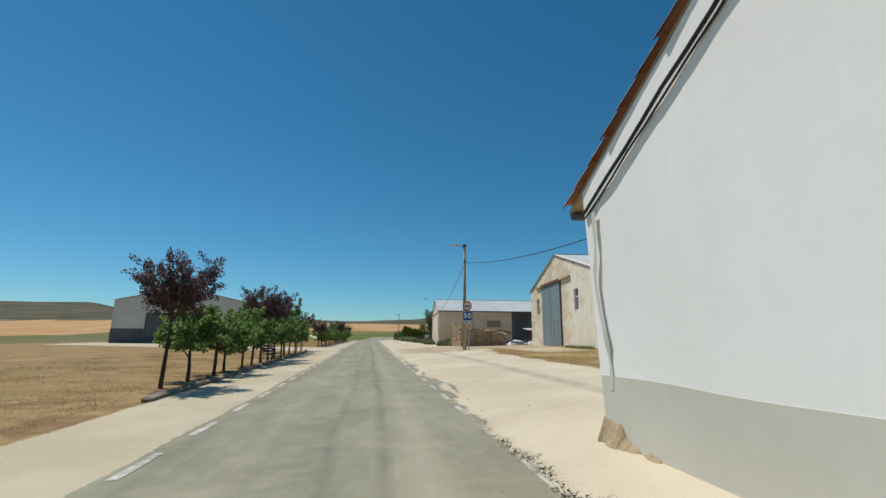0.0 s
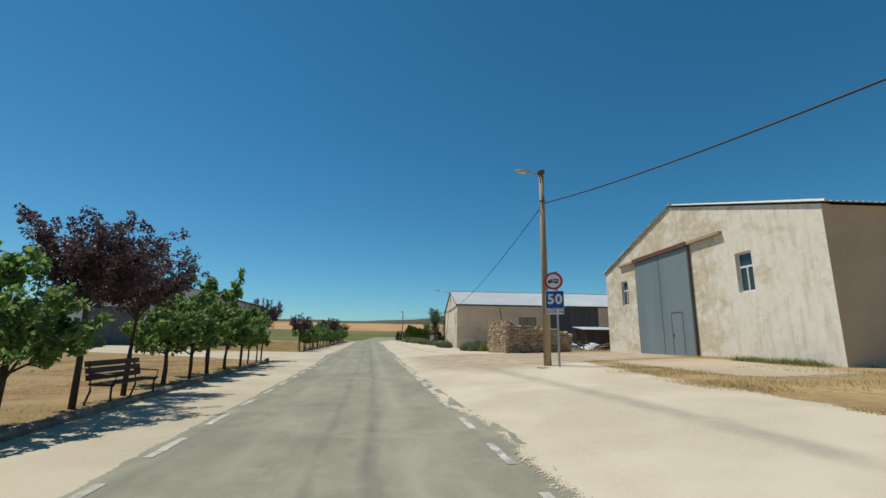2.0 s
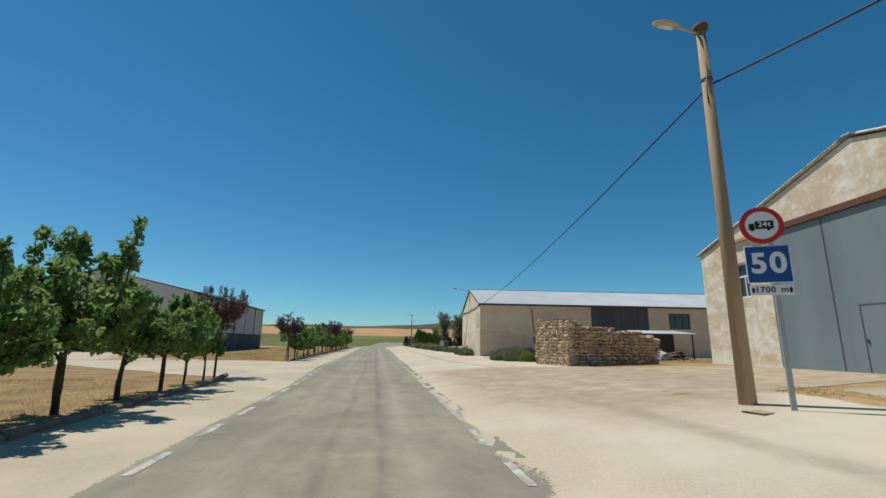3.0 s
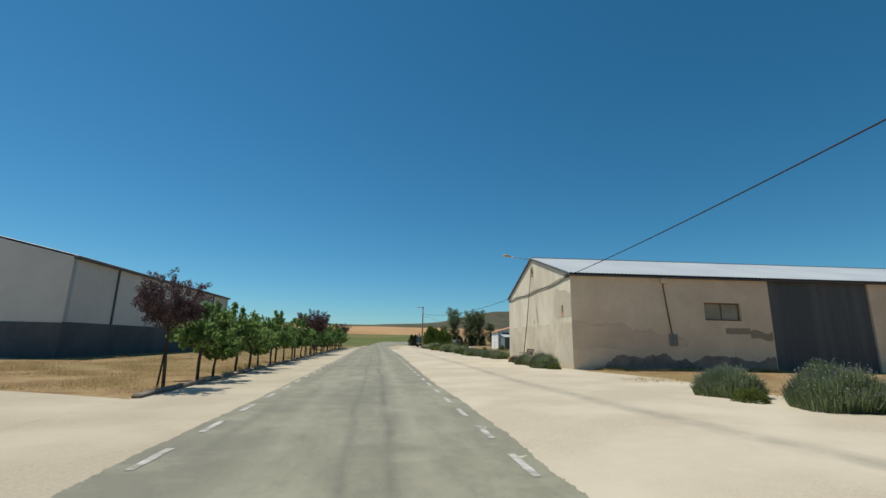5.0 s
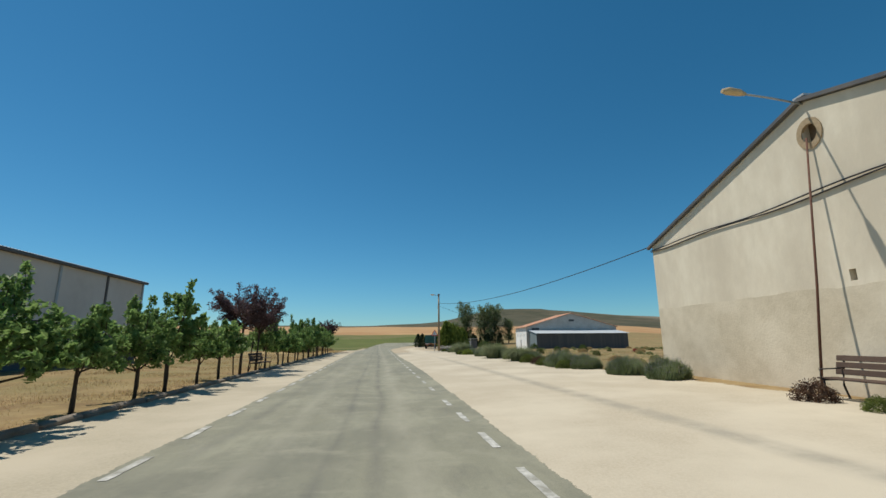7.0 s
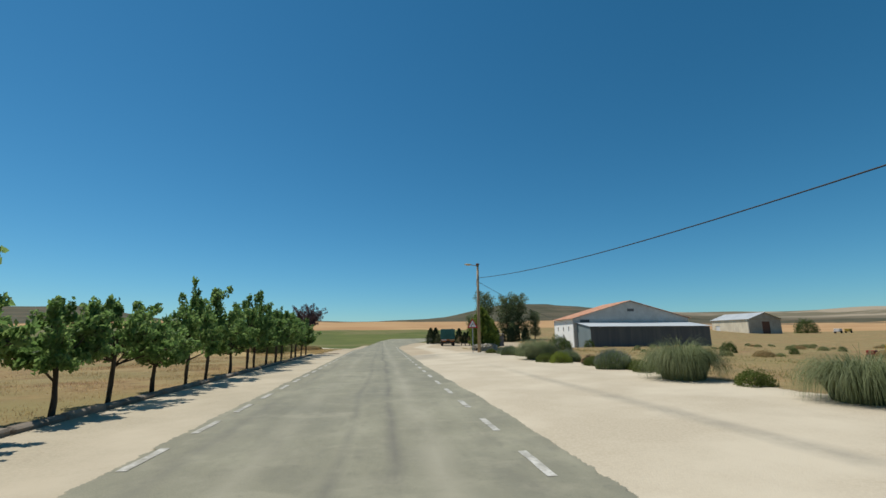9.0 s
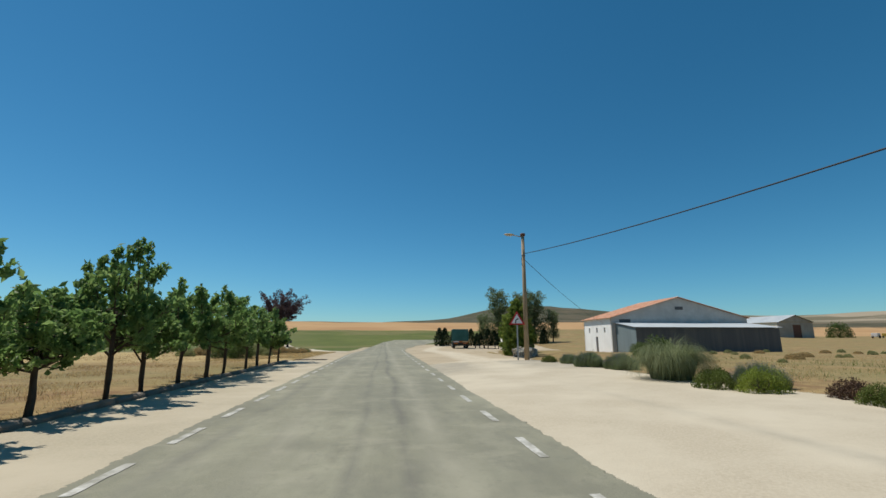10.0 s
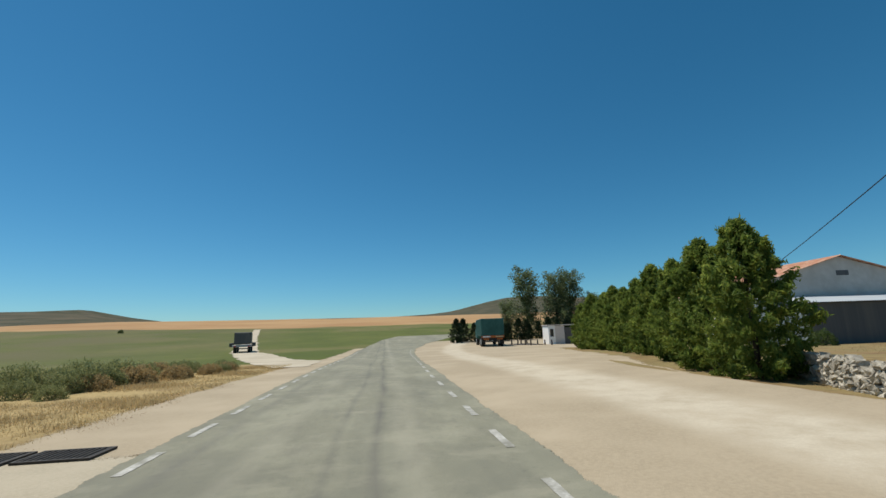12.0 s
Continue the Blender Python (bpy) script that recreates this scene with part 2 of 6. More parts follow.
def mottled_mat():
    """Tan plaster that has worn to pale patches with sharp rims, with brown stains and fine grain."""
    m = mat("mottled_plaster", (0.63, 0.54, 0.39), (0.55, 0.46, 0.32), None, 2.2, 1, 0.92, 0.35, 14, spec=0.15)
    t = m.node_tree
    p = t.nodes["Principled BSDF"]
    col = p.inputs["Base Color"].links[0].from_socket
    co = t.nodes["Mapping"].outputs[0]
    stretched = t.nodes.new("ShaderNodeMapping")
    stretched.inputs["Scale"].default_value, stretched.inputs["Location"].default_value = (1, 0.6, 1.15), (0, 3.1, 0.4)
    t.links.new(co, stretched.inputs["Vector"])
    sep = t.nodes.new("ShaderNodeSeparateXYZ")
    t.links.new(co, sep.inputs[0])
    # the repaired end of the gable has lost more of its tan coat
    worn_end = maths(t, "MULTIPLY", maths(t, "SUBTRACT", 7.0, sep.outputs[1]), 0.028, True)
    low = maths(t, "MULTIPLY", maths(t, "SUBTRACT", 4.5, sep.outputs[2]), 0.012, True)
    n = maths(t, "ADD", maths(t, "ADD", noisy(t, stretched.outputs[0], 0.8, 8.0, 0.0, 1.0, 0.68), worn_end), low)
    r = t.nodes.new("ShaderNodeMapRange")
    r.inputs[1].default_value, r.inputs[2].default_value = 0.47, 0.60
    t.links.new(n, r.inputs[0])
    col = mixed(t, maths(t, "MULTIPLY", noisy(t, co, 0.9, 7.0, 0.5, 0.62, 0.7), 0.5), col, (0.44, 0.34, 0.22))
    col = mixed(t, maths(t, "MULTIPLY", r.outputs[0], 0.76), col, mixed(t, noisy(t, co, 3.5), (0.82, 0.78, 0.68), (0.74, 0.69, 0.58)))
    streaks = t.nodes.new("ShaderNodeMapping")
    streaks.inputs["Scale"].default_value = (1, 3.2, 0.45)
    t.links.new(co, streaks.inputs["Vector"])
    col = mixed(t, maths(t, "MULTIPLY", noisy(t, streaks.outputs[0], 1.1, 6.0, 0.5, 0.66, 0.7), 0.42), col, (0.45, 0.355, 0.235))
    col = mixed(t, maths(t, "MULTIPLY", noisy(t, co, 2.6, 6.0, 0.54, 0.62, 0.7), 0.5), col, (0.82, 0.77, 0.68))
    t.links.new(col, p.inputs["Base Color"])
    return m


M_PLASTER1 = mottled_mat()
M_SIDE1 = mat("tan_render", (0.56, 0.425, 0.30), (0.51, 0.385, 0.27), (0.60, 0.47, 0.34), 3.0, 0.4, 0.92, 0.25, 20, spec=0.15)
M_PLASTER2 = mat("cement_plaster", (0.75, 0.675, 0.53), (0.68, 0.60, 0.46), (0.61, 0.535, 0.41), 2.6, 0.6, 0.92, 0.2, 14, spec=0.15, stretch=(1, 1, 0.45))
M_SIDE2 = mat("pink_tan_render", (0.86, 0.665, 0.475), (0.81, 0.615, 0.43), (0.75, 0.56, 0.39), 2.0, 0.45, 0.92, 0.25, 18, spec=0.15)
M_DAMP = mat("damp_stain", (0.22, 0.165, 0.14), (0.30, 0.225, 0.18), (0.38, 0.285, 0.22), 3, 1.2, 0.95, 0.2, 20)
M_STREAK = mat("water_streak", (0.36, 0.27, 0.19), (0.42, 0.31, 0.21), None, 5, 1, 0.95, 0.2, 20)
M_SIDE3 = mat("brown_render", (0.74, 0.545, 0.38), (0.69, 0.50, 0.345), (0.79, 0.595, 0.42), 2.0, 0.6, 0.92, 0.25, 18, spec=0.15)
M_SHEET = mat("grey_roof_sheet", (0.40, 0.435, 0.455), (0.36, 0.39, 0.41), (0.44, 0.47, 0.48), 1.2, 0.3, 0.6, 0.1, 20, stretch=(1, 1, 1))
M_STEELDOOR = mat("blue_grey_steel", (0.175, 0.22, 0.232), (0.155, 0.195, 0.207), (0.20, 0.245, 0.252), 1.0, 0.35, 0.55, 0.08, 8, stretch=(1, 1, 0.15))
M_DARKSTEEL = mat("dark_steel", (0.085, 0.087, 0.092), (0.10, 0.10, 0.10), (0.125, 0.12, 0.115), 3, 0.4, 0.6, 0.15, 12, stretch=(4, 4, 0.2))
M_RUST = mat("rusty_iron", (0.17, 0.075, 0.045), (0.11, 0.055, 0.04), None, 20, 1, 0.8, 0.3, 60)
M_FRAME = mat("white_window_frame", (0.70, 0.71, 0.72), (0.64, 0.65, 0.66), None, 8, 1, 0.5, 0.05)
M_POLE = mat("weathered_pole_wood", (0.36, 0.255, 0.15), (0.28, 0.195, 0.115), (0.41, 0.32, 0.21), 12, 1.0, 0.85, 0.4, 30, stretch=(3, 3, 0.15))
M_GALV = mat("galvanised_steel", (0.42, 0.43, 0.43), (0.36, 0.37, 0.37), None, 12, 1, 0.5, 0.05, metal=0.4)
M_CABLE = mat("black_cable", (0.022, 0.022, 0.024), (0.03, 0.03, 0.03), None, 20, 1, 0.6, 0.0)
M_LAMP = mat("lamp_housing", (0.55, 0.42, 0.24), (0.5, 0.37, 0.2), None, 10, 1, 0.5, 0.05)
M_RED = mat("sign_red", (0.52, 0.025, 0.03), (0.47, 0.025, 0.03), None, 8, 1, 0.45, 0.0)
M_WHITE = mat("sign_white", (0.72, 0.72, 0.72), (0.67, 0.67, 0.67), None, 8, 1, 0.45, 0.0)
M_BLUE = mat("sign_blue", (0.012, 0.075, 0.27), (0.012, 0.07, 0.25), None, 8, 1, 0.45, 0.0)
M_BLACK = mat("sign_black", (0.012, 0.012, 0.012), (0.016, 0.016, 0.016), None, 8, 1, 0.5, 0.0)
M_BARK = mat("dark_bark", (0.075, 0.055, 0.04), (0.05, 0.037, 0.028), (0.11, 0.085, 0.06), 25, 4, 0.95, 0.6, 40, stretch=(1, 1, 0.3))
M_KERB = mat("weathered_kerb", (0.205, 0.165, 0.125), (0.15, 0.12, 0.09), (0.25, 0.21, 0.165), 15, 2, 0.95, 0.4, 40, vary=0.12)
M_BENCHWOOD = mat("dark_bench_wood", (0.095, 0.06, 0.042), (0.07, 0.045, 0.033), (0.13, 0.085, 0.06), 10, 2, 0.75, 0.3, 40, stretch=(0.2, 3, 3), vary=0.1)
M_IRON = mat("black_iron", (0.035, 0.033, 0.032), (0.05, 0.045, 0.042), None, 15, 1, 0.6, 0.1)
M_STONE = mat("rubble_stone", (0.49, 0.355, 0.225), (0.36, 0.245, 0.15), (0.56, 0.45, 0.32), 12, 2.0, 0.95, 0.6, 25, vary=0.3)
M_STONE_GREY = mat("grey_field_stone", (0.44, 0.395, 0.315), (0.33, 0.29, 0.225), (0.52, 0.475, 0.39), 10, 2.0, 0.95, 0.6, 25, vary=0.3)
M_MORTAR = mat("earth_mortar", (0.20, 0.145, 0.09), (0.15, 0.105, 0.065), None, 12, 1, 0.98, 0.6, 25)
M_LEAF = leaf_mat("green_leaf", (0.175, 0.295, 0.085), (0.325, 0.43, 0.155), 0.5, 0.62)
M_BUSH = leaf_mat("bush_leaf", (0.09, 0.14, 0.035), (0.17, 0.225, 0.06), 0.55, 0.4)
M_PLUM = leaf_mat("purple_leaf", (0.105, 0.062, 0.068), (0.22, 0.155, 0.155), 0.5, 0.4)
M_CONIFER = leaf_mat("conifer_leaf", (0.15, 0.23, 0.045), (0.46, 0.50, 0.11), 0.6, 0.6)
M_DARKCONIFER = leaf_mat("dark_conifer_leaf", (0.020, 0.040, 0.012), (0.035, 0.06, 0.018), 0.6, 0.1)
M_POPLAR = leaf_mat("poplar_leaf", (0.16, 0.205, 0.095), (0.26, 0.31, 0.15), 0.5, 0.6)
M_LAVLEAF = leaf_mat("lavender_stem", (0.215, 0.275, 0.125), (0.32, 0.365, 0.20), 0.7, 0.5)
M_HAY = leaf_mat("brown_hay_blade", (0.36, 0.225, 0.105), (0.27, 0.165, 0.08), 0.8, 0.3)
M_LAVFLOWER = leaf_mat("lavender_flower", (0.23, 0.225, 0.215), (0.29, 0.27, 0.27), 0.8, 0.2)
M_BRIGHT = leaf_mat("yellow_green_shrub", (0.23, 0.29, 0.04), (0.34, 0.385, 0.08), 0.7, 0.4)
M_SHRUB = leaf_mat("low_green_shrub", (0.12, 0.16, 0.03), (0.20, 0.235, 0.06), 0.7, 0.35)
M_REDSHRUB = leaf_mat("red_brown_shrub", (0.10, 0.055, 0.035), (0.15, 0.085, 0.05), 0.7, 0.1)
M_PAMPAS = leaf_mat("long_grass_blade", (0.20, 0.24, 0.105), (0.33, 0.35, 0.185), 0.6, 0.4)
M_STRAW = leaf_mat("dry_grass_blade", (0.55, 0.41, 0.20), (0.44, 0.325, 0.15), 0.8, 0.4)
M_BRUSH = leaf_mat("grey_brush", (0.27, 0.30, 0.12), (0.44, 0.43, 0.215), 0.8, 0.5)
M_TARP = mat("green_tarpaulin", (0.022, 0.095, 0.085), (0.018, 0.08, 0.07), (0.035, 0.12, 0.11), 4, 0.8, 0.6, 0.3, 6)
M_TYRE = mat("tyre_rubber", (0.02, 0.02, 0.02), (0.03, 0.03, 0.028), None, 10, 1, 0.9, 0.2)
M_ORANGE = mat("faded_orange_paint", (0.42, 0.13, 0.03), (0.36, 0.11, 0.03), None, 6, 1, 0.5, 0.05)
M_TEALDARK = mat("dark_grey_body", (0.05, 0.058, 0.06), (0.07, 0.075, 0.075), None, 4, 1, 0.5, 0.1)
M_PLINTH = mat("dark_plinth_coating", (0.085, 0.085, 0.09), (0.105, 0.105, 0.11), (0.13, 0.125, 0.12), 2, 0.4, 0.85, 0.15, 15)
M_PANEL = mat("pale_concrete_panel", (0.60, 0.555, 0.51), (0.56, 0.515, 0.475), (0.64, 0.595, 0.55), 1.5, 0.2, 0.9, 0.15, 15)
M_IRONGRATE = mat("grate_iron", (0.06, 0.055, 0.05), (0.08, 0.07, 0.06), None, 20, 1, 0.7, 0.2, metal=0.5)


def glass_mat():
    m = bpy.data.materials.new("window_glass")
    t, p = nodes_of(m)
    p.inputs["Base Color"].default_value = (0.035, 0.045, 0.05, 1)
    p.inputs["Roughness"].default_value, p.inputs["Specular IOR Level"].default_value = 0.06, 0.6
    return m


M_GLASS = glass_mat()

# ---- building helpers ----
TAU = 2 * math.pi


def mesh_of(name, verts, faces, material, smooth=False):
    me = bpy.data.meshes.new(name)
    me.from_pydata(verts, [], faces)
    me.materials.append(material)
    if smooth:
        me.polygons.foreach_set("use_smooth", [True] * len(me.polygons))
    me.update()
    return me


def part(name, source, material, parent=None, label=""):
    """Links a bmesh, or (verts, faces), as ONE mesh object under a thing or a part."""
    if isinstance(source, bmesh.types.BMesh):
        me = bpy.data.meshes.new(name)
        source.normal_update()
        source.to_mesh(me)
        source.free()
        me.materials.append(material)
    else:
        me = mesh_of(name, *source, material)
    ob = new(name, me)
    ob.parent = parent
    return tagged(ob, label)


def thing(name, m, label, category, group="", kind=""):
    """An Empty at a thing's base."""
    ob = new(name)
    ob.matrix_basis = m
    ob.empty_display_size = 0.2
    return tagged(ob, label, category, group, kind)


def slab(bm, x0, x1, y0, y1, z0, z1, bevel=0.0):
    vs = [bm.verts.new((x, y, z)) for z in (z0, z1) for y in (y0, y1) for x in (x0, x1)]
    fs = [bm.faces.new([vs[i] for i in f]) for f in ((0, 2, 3, 1), (4, 5, 7, 6), (0, 1, 5, 4), (2, 6, 7, 3), (0, 4, 6, 2), (1, 3, 7, 5))]
    if bevel:
        es = list({e for f in fs for e in f.edges})
        bmesh.ops.bevel(bm, geom=es, offset=bevel, segments=1, affect="EDGES")
    return bm


def box(x0, x1, y0, y1, z0, z1, bevel=0.0):
    return slab(bmesh.new(), x0, x1, y0, y1, z0, z1, bevel)


def prism(bm, pts, y0, y1):
    """Extrudes a convex outline in x and z from y0 to y1."""
    a = [bm.verts.new((x, y0, z)) for x, z in pts]
    b = [bm.verts.new((x, y1, z)) for x, z in pts]
    bm.faces.new(a)
    bm.faces.new(b[::-1])
    n = len(pts)
    for i in range(n):
        bm.faces.new((a[i], b[i], b[(i + 1) % n], a[(i + 1) % n]))
    return bm


def tube(bm, pts, radii, sides=8, cap=True):
    """A tapered tube along points."""
    rings = []
    for i, (p, r) in enumerate(zip(pts, radii)):
        p = Vector(p)
        d = (Vector(pts[min(i + 1, len(pts) - 1)]) - Vector(pts[max(i - 1, 0)])).normalized()
        a = d.orthogonal().normalized() if abs(d.z) < 0.999 else Vector((1, 0, 0))
        if abs(d.z) < 0.999:
            a = d.cross(Vector((0, 0, 1))).normalized()
        b = d.cross(a)
        rings.append([bm.verts.new(p + r * (math.cos(TAU * k / sides) * a + math.sin(TAU * k / sides) * b)) for k in range(sides)])
    for u, v in zip(rings, rings[1:]):
        for k in range(sides):
            f = bm.faces.new((u[k], u[(k + 1) % sides], v[(k + 1) % sides], v[k]))
            f.smooth = True
    if cap:
        bm.faces.new(rings[0][::-1])
        bm.faces.new(rings[-1])
    return bm


def pipe(pts, radii, sides=8):
    return tube(bmesh.new(), pts, radii, sides)


def disc(bm, cx, cz, r, y0, y1, sides=32):
    return prism(bm, [(cx + r * math.cos(-TAU * k / sides), cz + r * math.sin(-TAU * k / sides)) for k in range(sides)], y0, y1)


def panel(bm, u0, u1, top, openings=(), base=0.0, thick=0.3, breaks=()):
    """A wall in x (u) and z, y from 0 to thick, with holes (u0, u1, z0, z1) and a top given as a function of u."""
    us = sorted({u0, u1, *breaks, *[o[0] for o in openings], *[o[1] for o in openings]})
    for a, b in zip(us, us[1:]):
        mid = (a + b) / 2
        holes = sorted((o[2], o[3]) for o in openings if o[0] < mid < o[1])
        z = base
        for h0, h1 in holes:
            if h0 > z + 1e-4:
                prism(bm, [(a, z), (b, z), (b, h0), (a, h0)], 0, thick)
            z = h1
        prism(bm, [(a, z), (b, z), (b, top(b)), (a, top(a))], 0, thick)
    bmesh.ops.remove_doubles(bm, verts=bm.verts, dist=0.0005)
    return bm


def words(name, text, size, material, parent, m, extrude=0.002, bold=0.0):
    """Lettering as a mesh, in Blender's own font."""
    cu = bpy.data.curves.new(name, "FONT")
    cu.offset = bold
    cu.body, cu.size, cu.extrude, cu.align_x, cu.align_y = text, size, extrude, "CENTER", "CENTER"
    tmp = bpy.data.objects.new(name, cu)
    scene.collection.objects.link(tmp)
    me = bpy.data.meshes.new_from_object(tmp.evaluated_get(bpy.context.evaluated_depsgraph_get()))
    bpy.data.objects.remove(tmp)
    me.materials.clear()
    me.materials.append(material)
    ob = new(name, me)
    ob.parent, ob.matrix_basis = parent, m
    return ob


rng = np.random.default_rng(7)


def smooth01(v):
    v = min(1.0, max(0.0, v))
    return v * v * (3 - 2 * v)


HILLS = [(-180, 0.014), (-120, 0.024), (-75, 0.039), (-50, 0.049), (-42, 0.052), (-36, 0.056), (-31, 0.060), (-28, 0.052), (-25, 0.032), (-18, 0.030), (-11, 0.036), (-4, 0.034), (2, 0.037), (9, 0.046), (13, 0.062), (16, 0.072), (21, 0.072), (26, 0.064), (31, 0.054), (39, 0.044), (47, 0.042), (54, 0.044), (70, 0.044), (120, 0.024), (180, 0.014)]


# the forecourt climbs away from the road: how far, along the road, and how, across it
RISE_Y, RISE = (33, 37, 49, 60, 72, 100, 125, 140, 160), (0.74, 0.76, 0.65, 0.38, 0.25, 0.26, 0.33, 0.3, 0.05)
BANK_X, BANK = (3.25, 4.2, 7.85, 15.8), (0, 0.24, 0.66, 1)


def gz(x, y):
    """The ground's height."""
    z = 0.0
    if x > 3.25:
        z += float(np.interp(y, RISE_Y, RISE)) * float(np.interp(x, BANK_X, BANK))
        z -= 0.25 * smooth01((x - 13) / 14) * smooth01((y - 112) / 25)
        z += 0.2 * smooth01((15 - y) / 3) * smooth01((x - 3.3) / 0.35) * smooth01((8 - x) / 3)
        z -= 0.2 * smooth01((x - 9.2) / 1.5) * smooth01((15.5 - x) / 2) * smooth01((y - 126) / 4) * smooth01((143 - y) / 5)
    z -= 0.35 * smooth01((y - 138) / 30)
    dx, dy = x - 1, y - 105
    r, a = math.hypot(dx, dy), math.degrees(math.atan2(dx, dy))
    k = 1.0 - 0.7 * smooth01((abs(a) - 30) / 20) - 0.3 * smooth01((abs(a) - 60) / 30)
    if r > 80:
        z += k * 4.95 * min((r - 80) / 92, 1) ** 1.3
    if r > 172:
        z += k * 7.6 * min((r - 172) / 138, 1)
    if r > 310:
        el = float(np.interp(a, [h[0] for h in HILLS], [h[1] for h in HILLS]))
        rough_ = 10 * noise.noise((x * .003, y * .003, 2.0)) + 5 * noise.noise((x * .01, y * .01, 5.0))
        s = min((r - 310) / 1190, 1)
        z += (el * 1500 - k * 12.5) * (s ** 1.5) + rough_ * s * (1 - 0.5 * s)
    if r > 1500:
        z -= (r - 1500) * 0.03
    return z


# ---- ground, road, verges ----
def make_ground():
    xs = [-3600, -2200, -1700, -1300, -1000, -800, -620, -480, -380, -300, -230, -180, -140, -110, -85, -65, -50, -40, *range(-34, 4, 1), 3.25, 3.45, 3.7, 4, 4.2, 5, 6, 7, 7.85, *range(9, 35, 1), 40, 46, 54, 64, 76, 90, 105, 122, 140, 160, 185, 215, 250, 290, 340, 400, 470, 550, 640, 740, 860, 1000, 1170, 1400, 1700, 2200, 3600]
    ys = [-2500, -1200, -600, -300, -150, -80, -40, *range(-20, 215, 1), *range(215, 300, 5), *range(300, 420, 10), *range(420, 700, 20), *range(700, 1300, 40), *range(1300, 1800, 50), 2000, 2400, 3000, 4000]
    verts = [(x, y, gz(x, y)) for y in ys for x in xs]
    n = len(xs)
    faces = [(j * n + i, j * n + i + 1, (j + 1) * n + i + 1, (j + 1) * n + i) for j in range(len(ys) - 1) for i in range(n - 1)]
    ob = new("ground", mesh_of("ground", verts, faces, M_GROUND, True))
    return tagged(ob, "dry grass field running to green crops and scrubby hills", "ground", kind="structure")


make_ground()


def softened(material, blend, width_noise=4.0, fine_noise=13.0):
    """A copy of a ground material that breaks up towards the rim of its layer, so that layers run into one another."""
    m = material.copy()
    m.name = material.name + "_broken_rim"
    t = m.node_tree
    out = t.nodes["Material Output"]
    shader = out.inputs[0].links[0].from_socket
    g = t.nodes.new("ShaderNodeNewGeometry")
    a = t.nodes.new("ShaderNodeAttribute")
    a.attribute_name = "rim"
    n = maths(t, "ADD", maths(t, "MULTIPLY", noisy(t, g.outputs["Position"], width_noise, 5.0, 0.2, 0.8), blend[0]), maths(t, "MULTIPLY", noisy(t, g.outputs["Position"], fine_noise, 4.0, 0.2, 0.8), blend[1]))
    n = maths(t, "ADD", n, maths(t, "MULTIPLY", noisy(t, g.outputs["Position"], 38.0, 3.0, 0.25, 0.75), blend[2]))
    k = maths(t, "MULTIPLY", maths(t, "ADD", maths(t, "SUBTRACT", maths(t, "MULTIPLY", a.outputs["Fac"], 1.3), n), 0.06), 30.0, True)
    clear, mx = t.nodes.new("ShaderNodeBsdfTransparent"), t.nodes.new("ShaderNodeMixShader")
    t.links.new(k, mx.inputs[0])
    t.links.new(clear.outputs[0], mx.inputs[1])
    t.links.new(shader, mx.inputs[2])
    t.links.new(mx.outputs[0], out.inputs[0])
    return m


def sheet(name, y0, y1, left, right, dz, material, label, step=0.5, nx=8, rag=0.12, category="pavement", fade=0.35, marks={}):
    """A layer on the ground between two edges given as functions of y, with uneven, crumbling rims."""
    ys = np.arange(y0, y1 + 1e-6, step)
    verts, faces, rim = [], [], []
    for y in ys:
        a = left(y) + rag * noise.noise((y * 0.9, dz * 50, 1.0)) + rag * 0.6 * noise.noise((y * 3.1, dz * 70, 4.0)) - fade * 0.4
        b = right(y) + rag * noise.noise((y * 0.8, dz * 50, 9.0)) + rag * 0.6 * noise.noise((y * 2.9, dz * 70, 14.0)) + fade * 0.4
        w = min(fade, (b - a) * 0.45)
        for x in (a, *[a + w + (b - a - 2 * w) * i / nx for i in range(nx + 1)], b):
            verts.append((x, float(y), gz(x, y) + dz))
        ends = min(1.0, min(y - y0, y1 - y) / (2 * fade))
        rim += [0.0, *[ends] * (nx + 1), 0.0]
    n = nx + 3
    for j in range(len(ys) - 1):
        for i in range(n - 1):
            faces.append((j * n + i, j * n + i + 1, (j + 1) * n + i + 1, (j + 1) * n + i))
    me = mesh_of(name, verts, faces, SOFT[material.name], True)
    me.attributes.new("rim", "FLOAT", "POINT").data.foreach_set("value", rim)
    for key, amount in marks.items():
        me.attributes.new(key, "FLOAT", "POINT").data.foreach_set("value", [smooth01(amount(v[0], v[1])) for v in verts])
    return tagged(new(name, me), label, category, kind="structure")


SOFT = {m.name: softened(m, k) for m, k in ((M_GRAVEL, (0.32, 0.2, 0.55)), (M_GRAVEL2, (0.4, 0.2, 0.5)), (M_GRAVEL4, (0.32, 0.2, 0.55)), (M_ASPHALT, (0.4, 0.25, 0.15)))}


def table(rows):
    return lambda y: float(np.interp(y, [r[0] for r in rows], [r[1] for r in rows]))


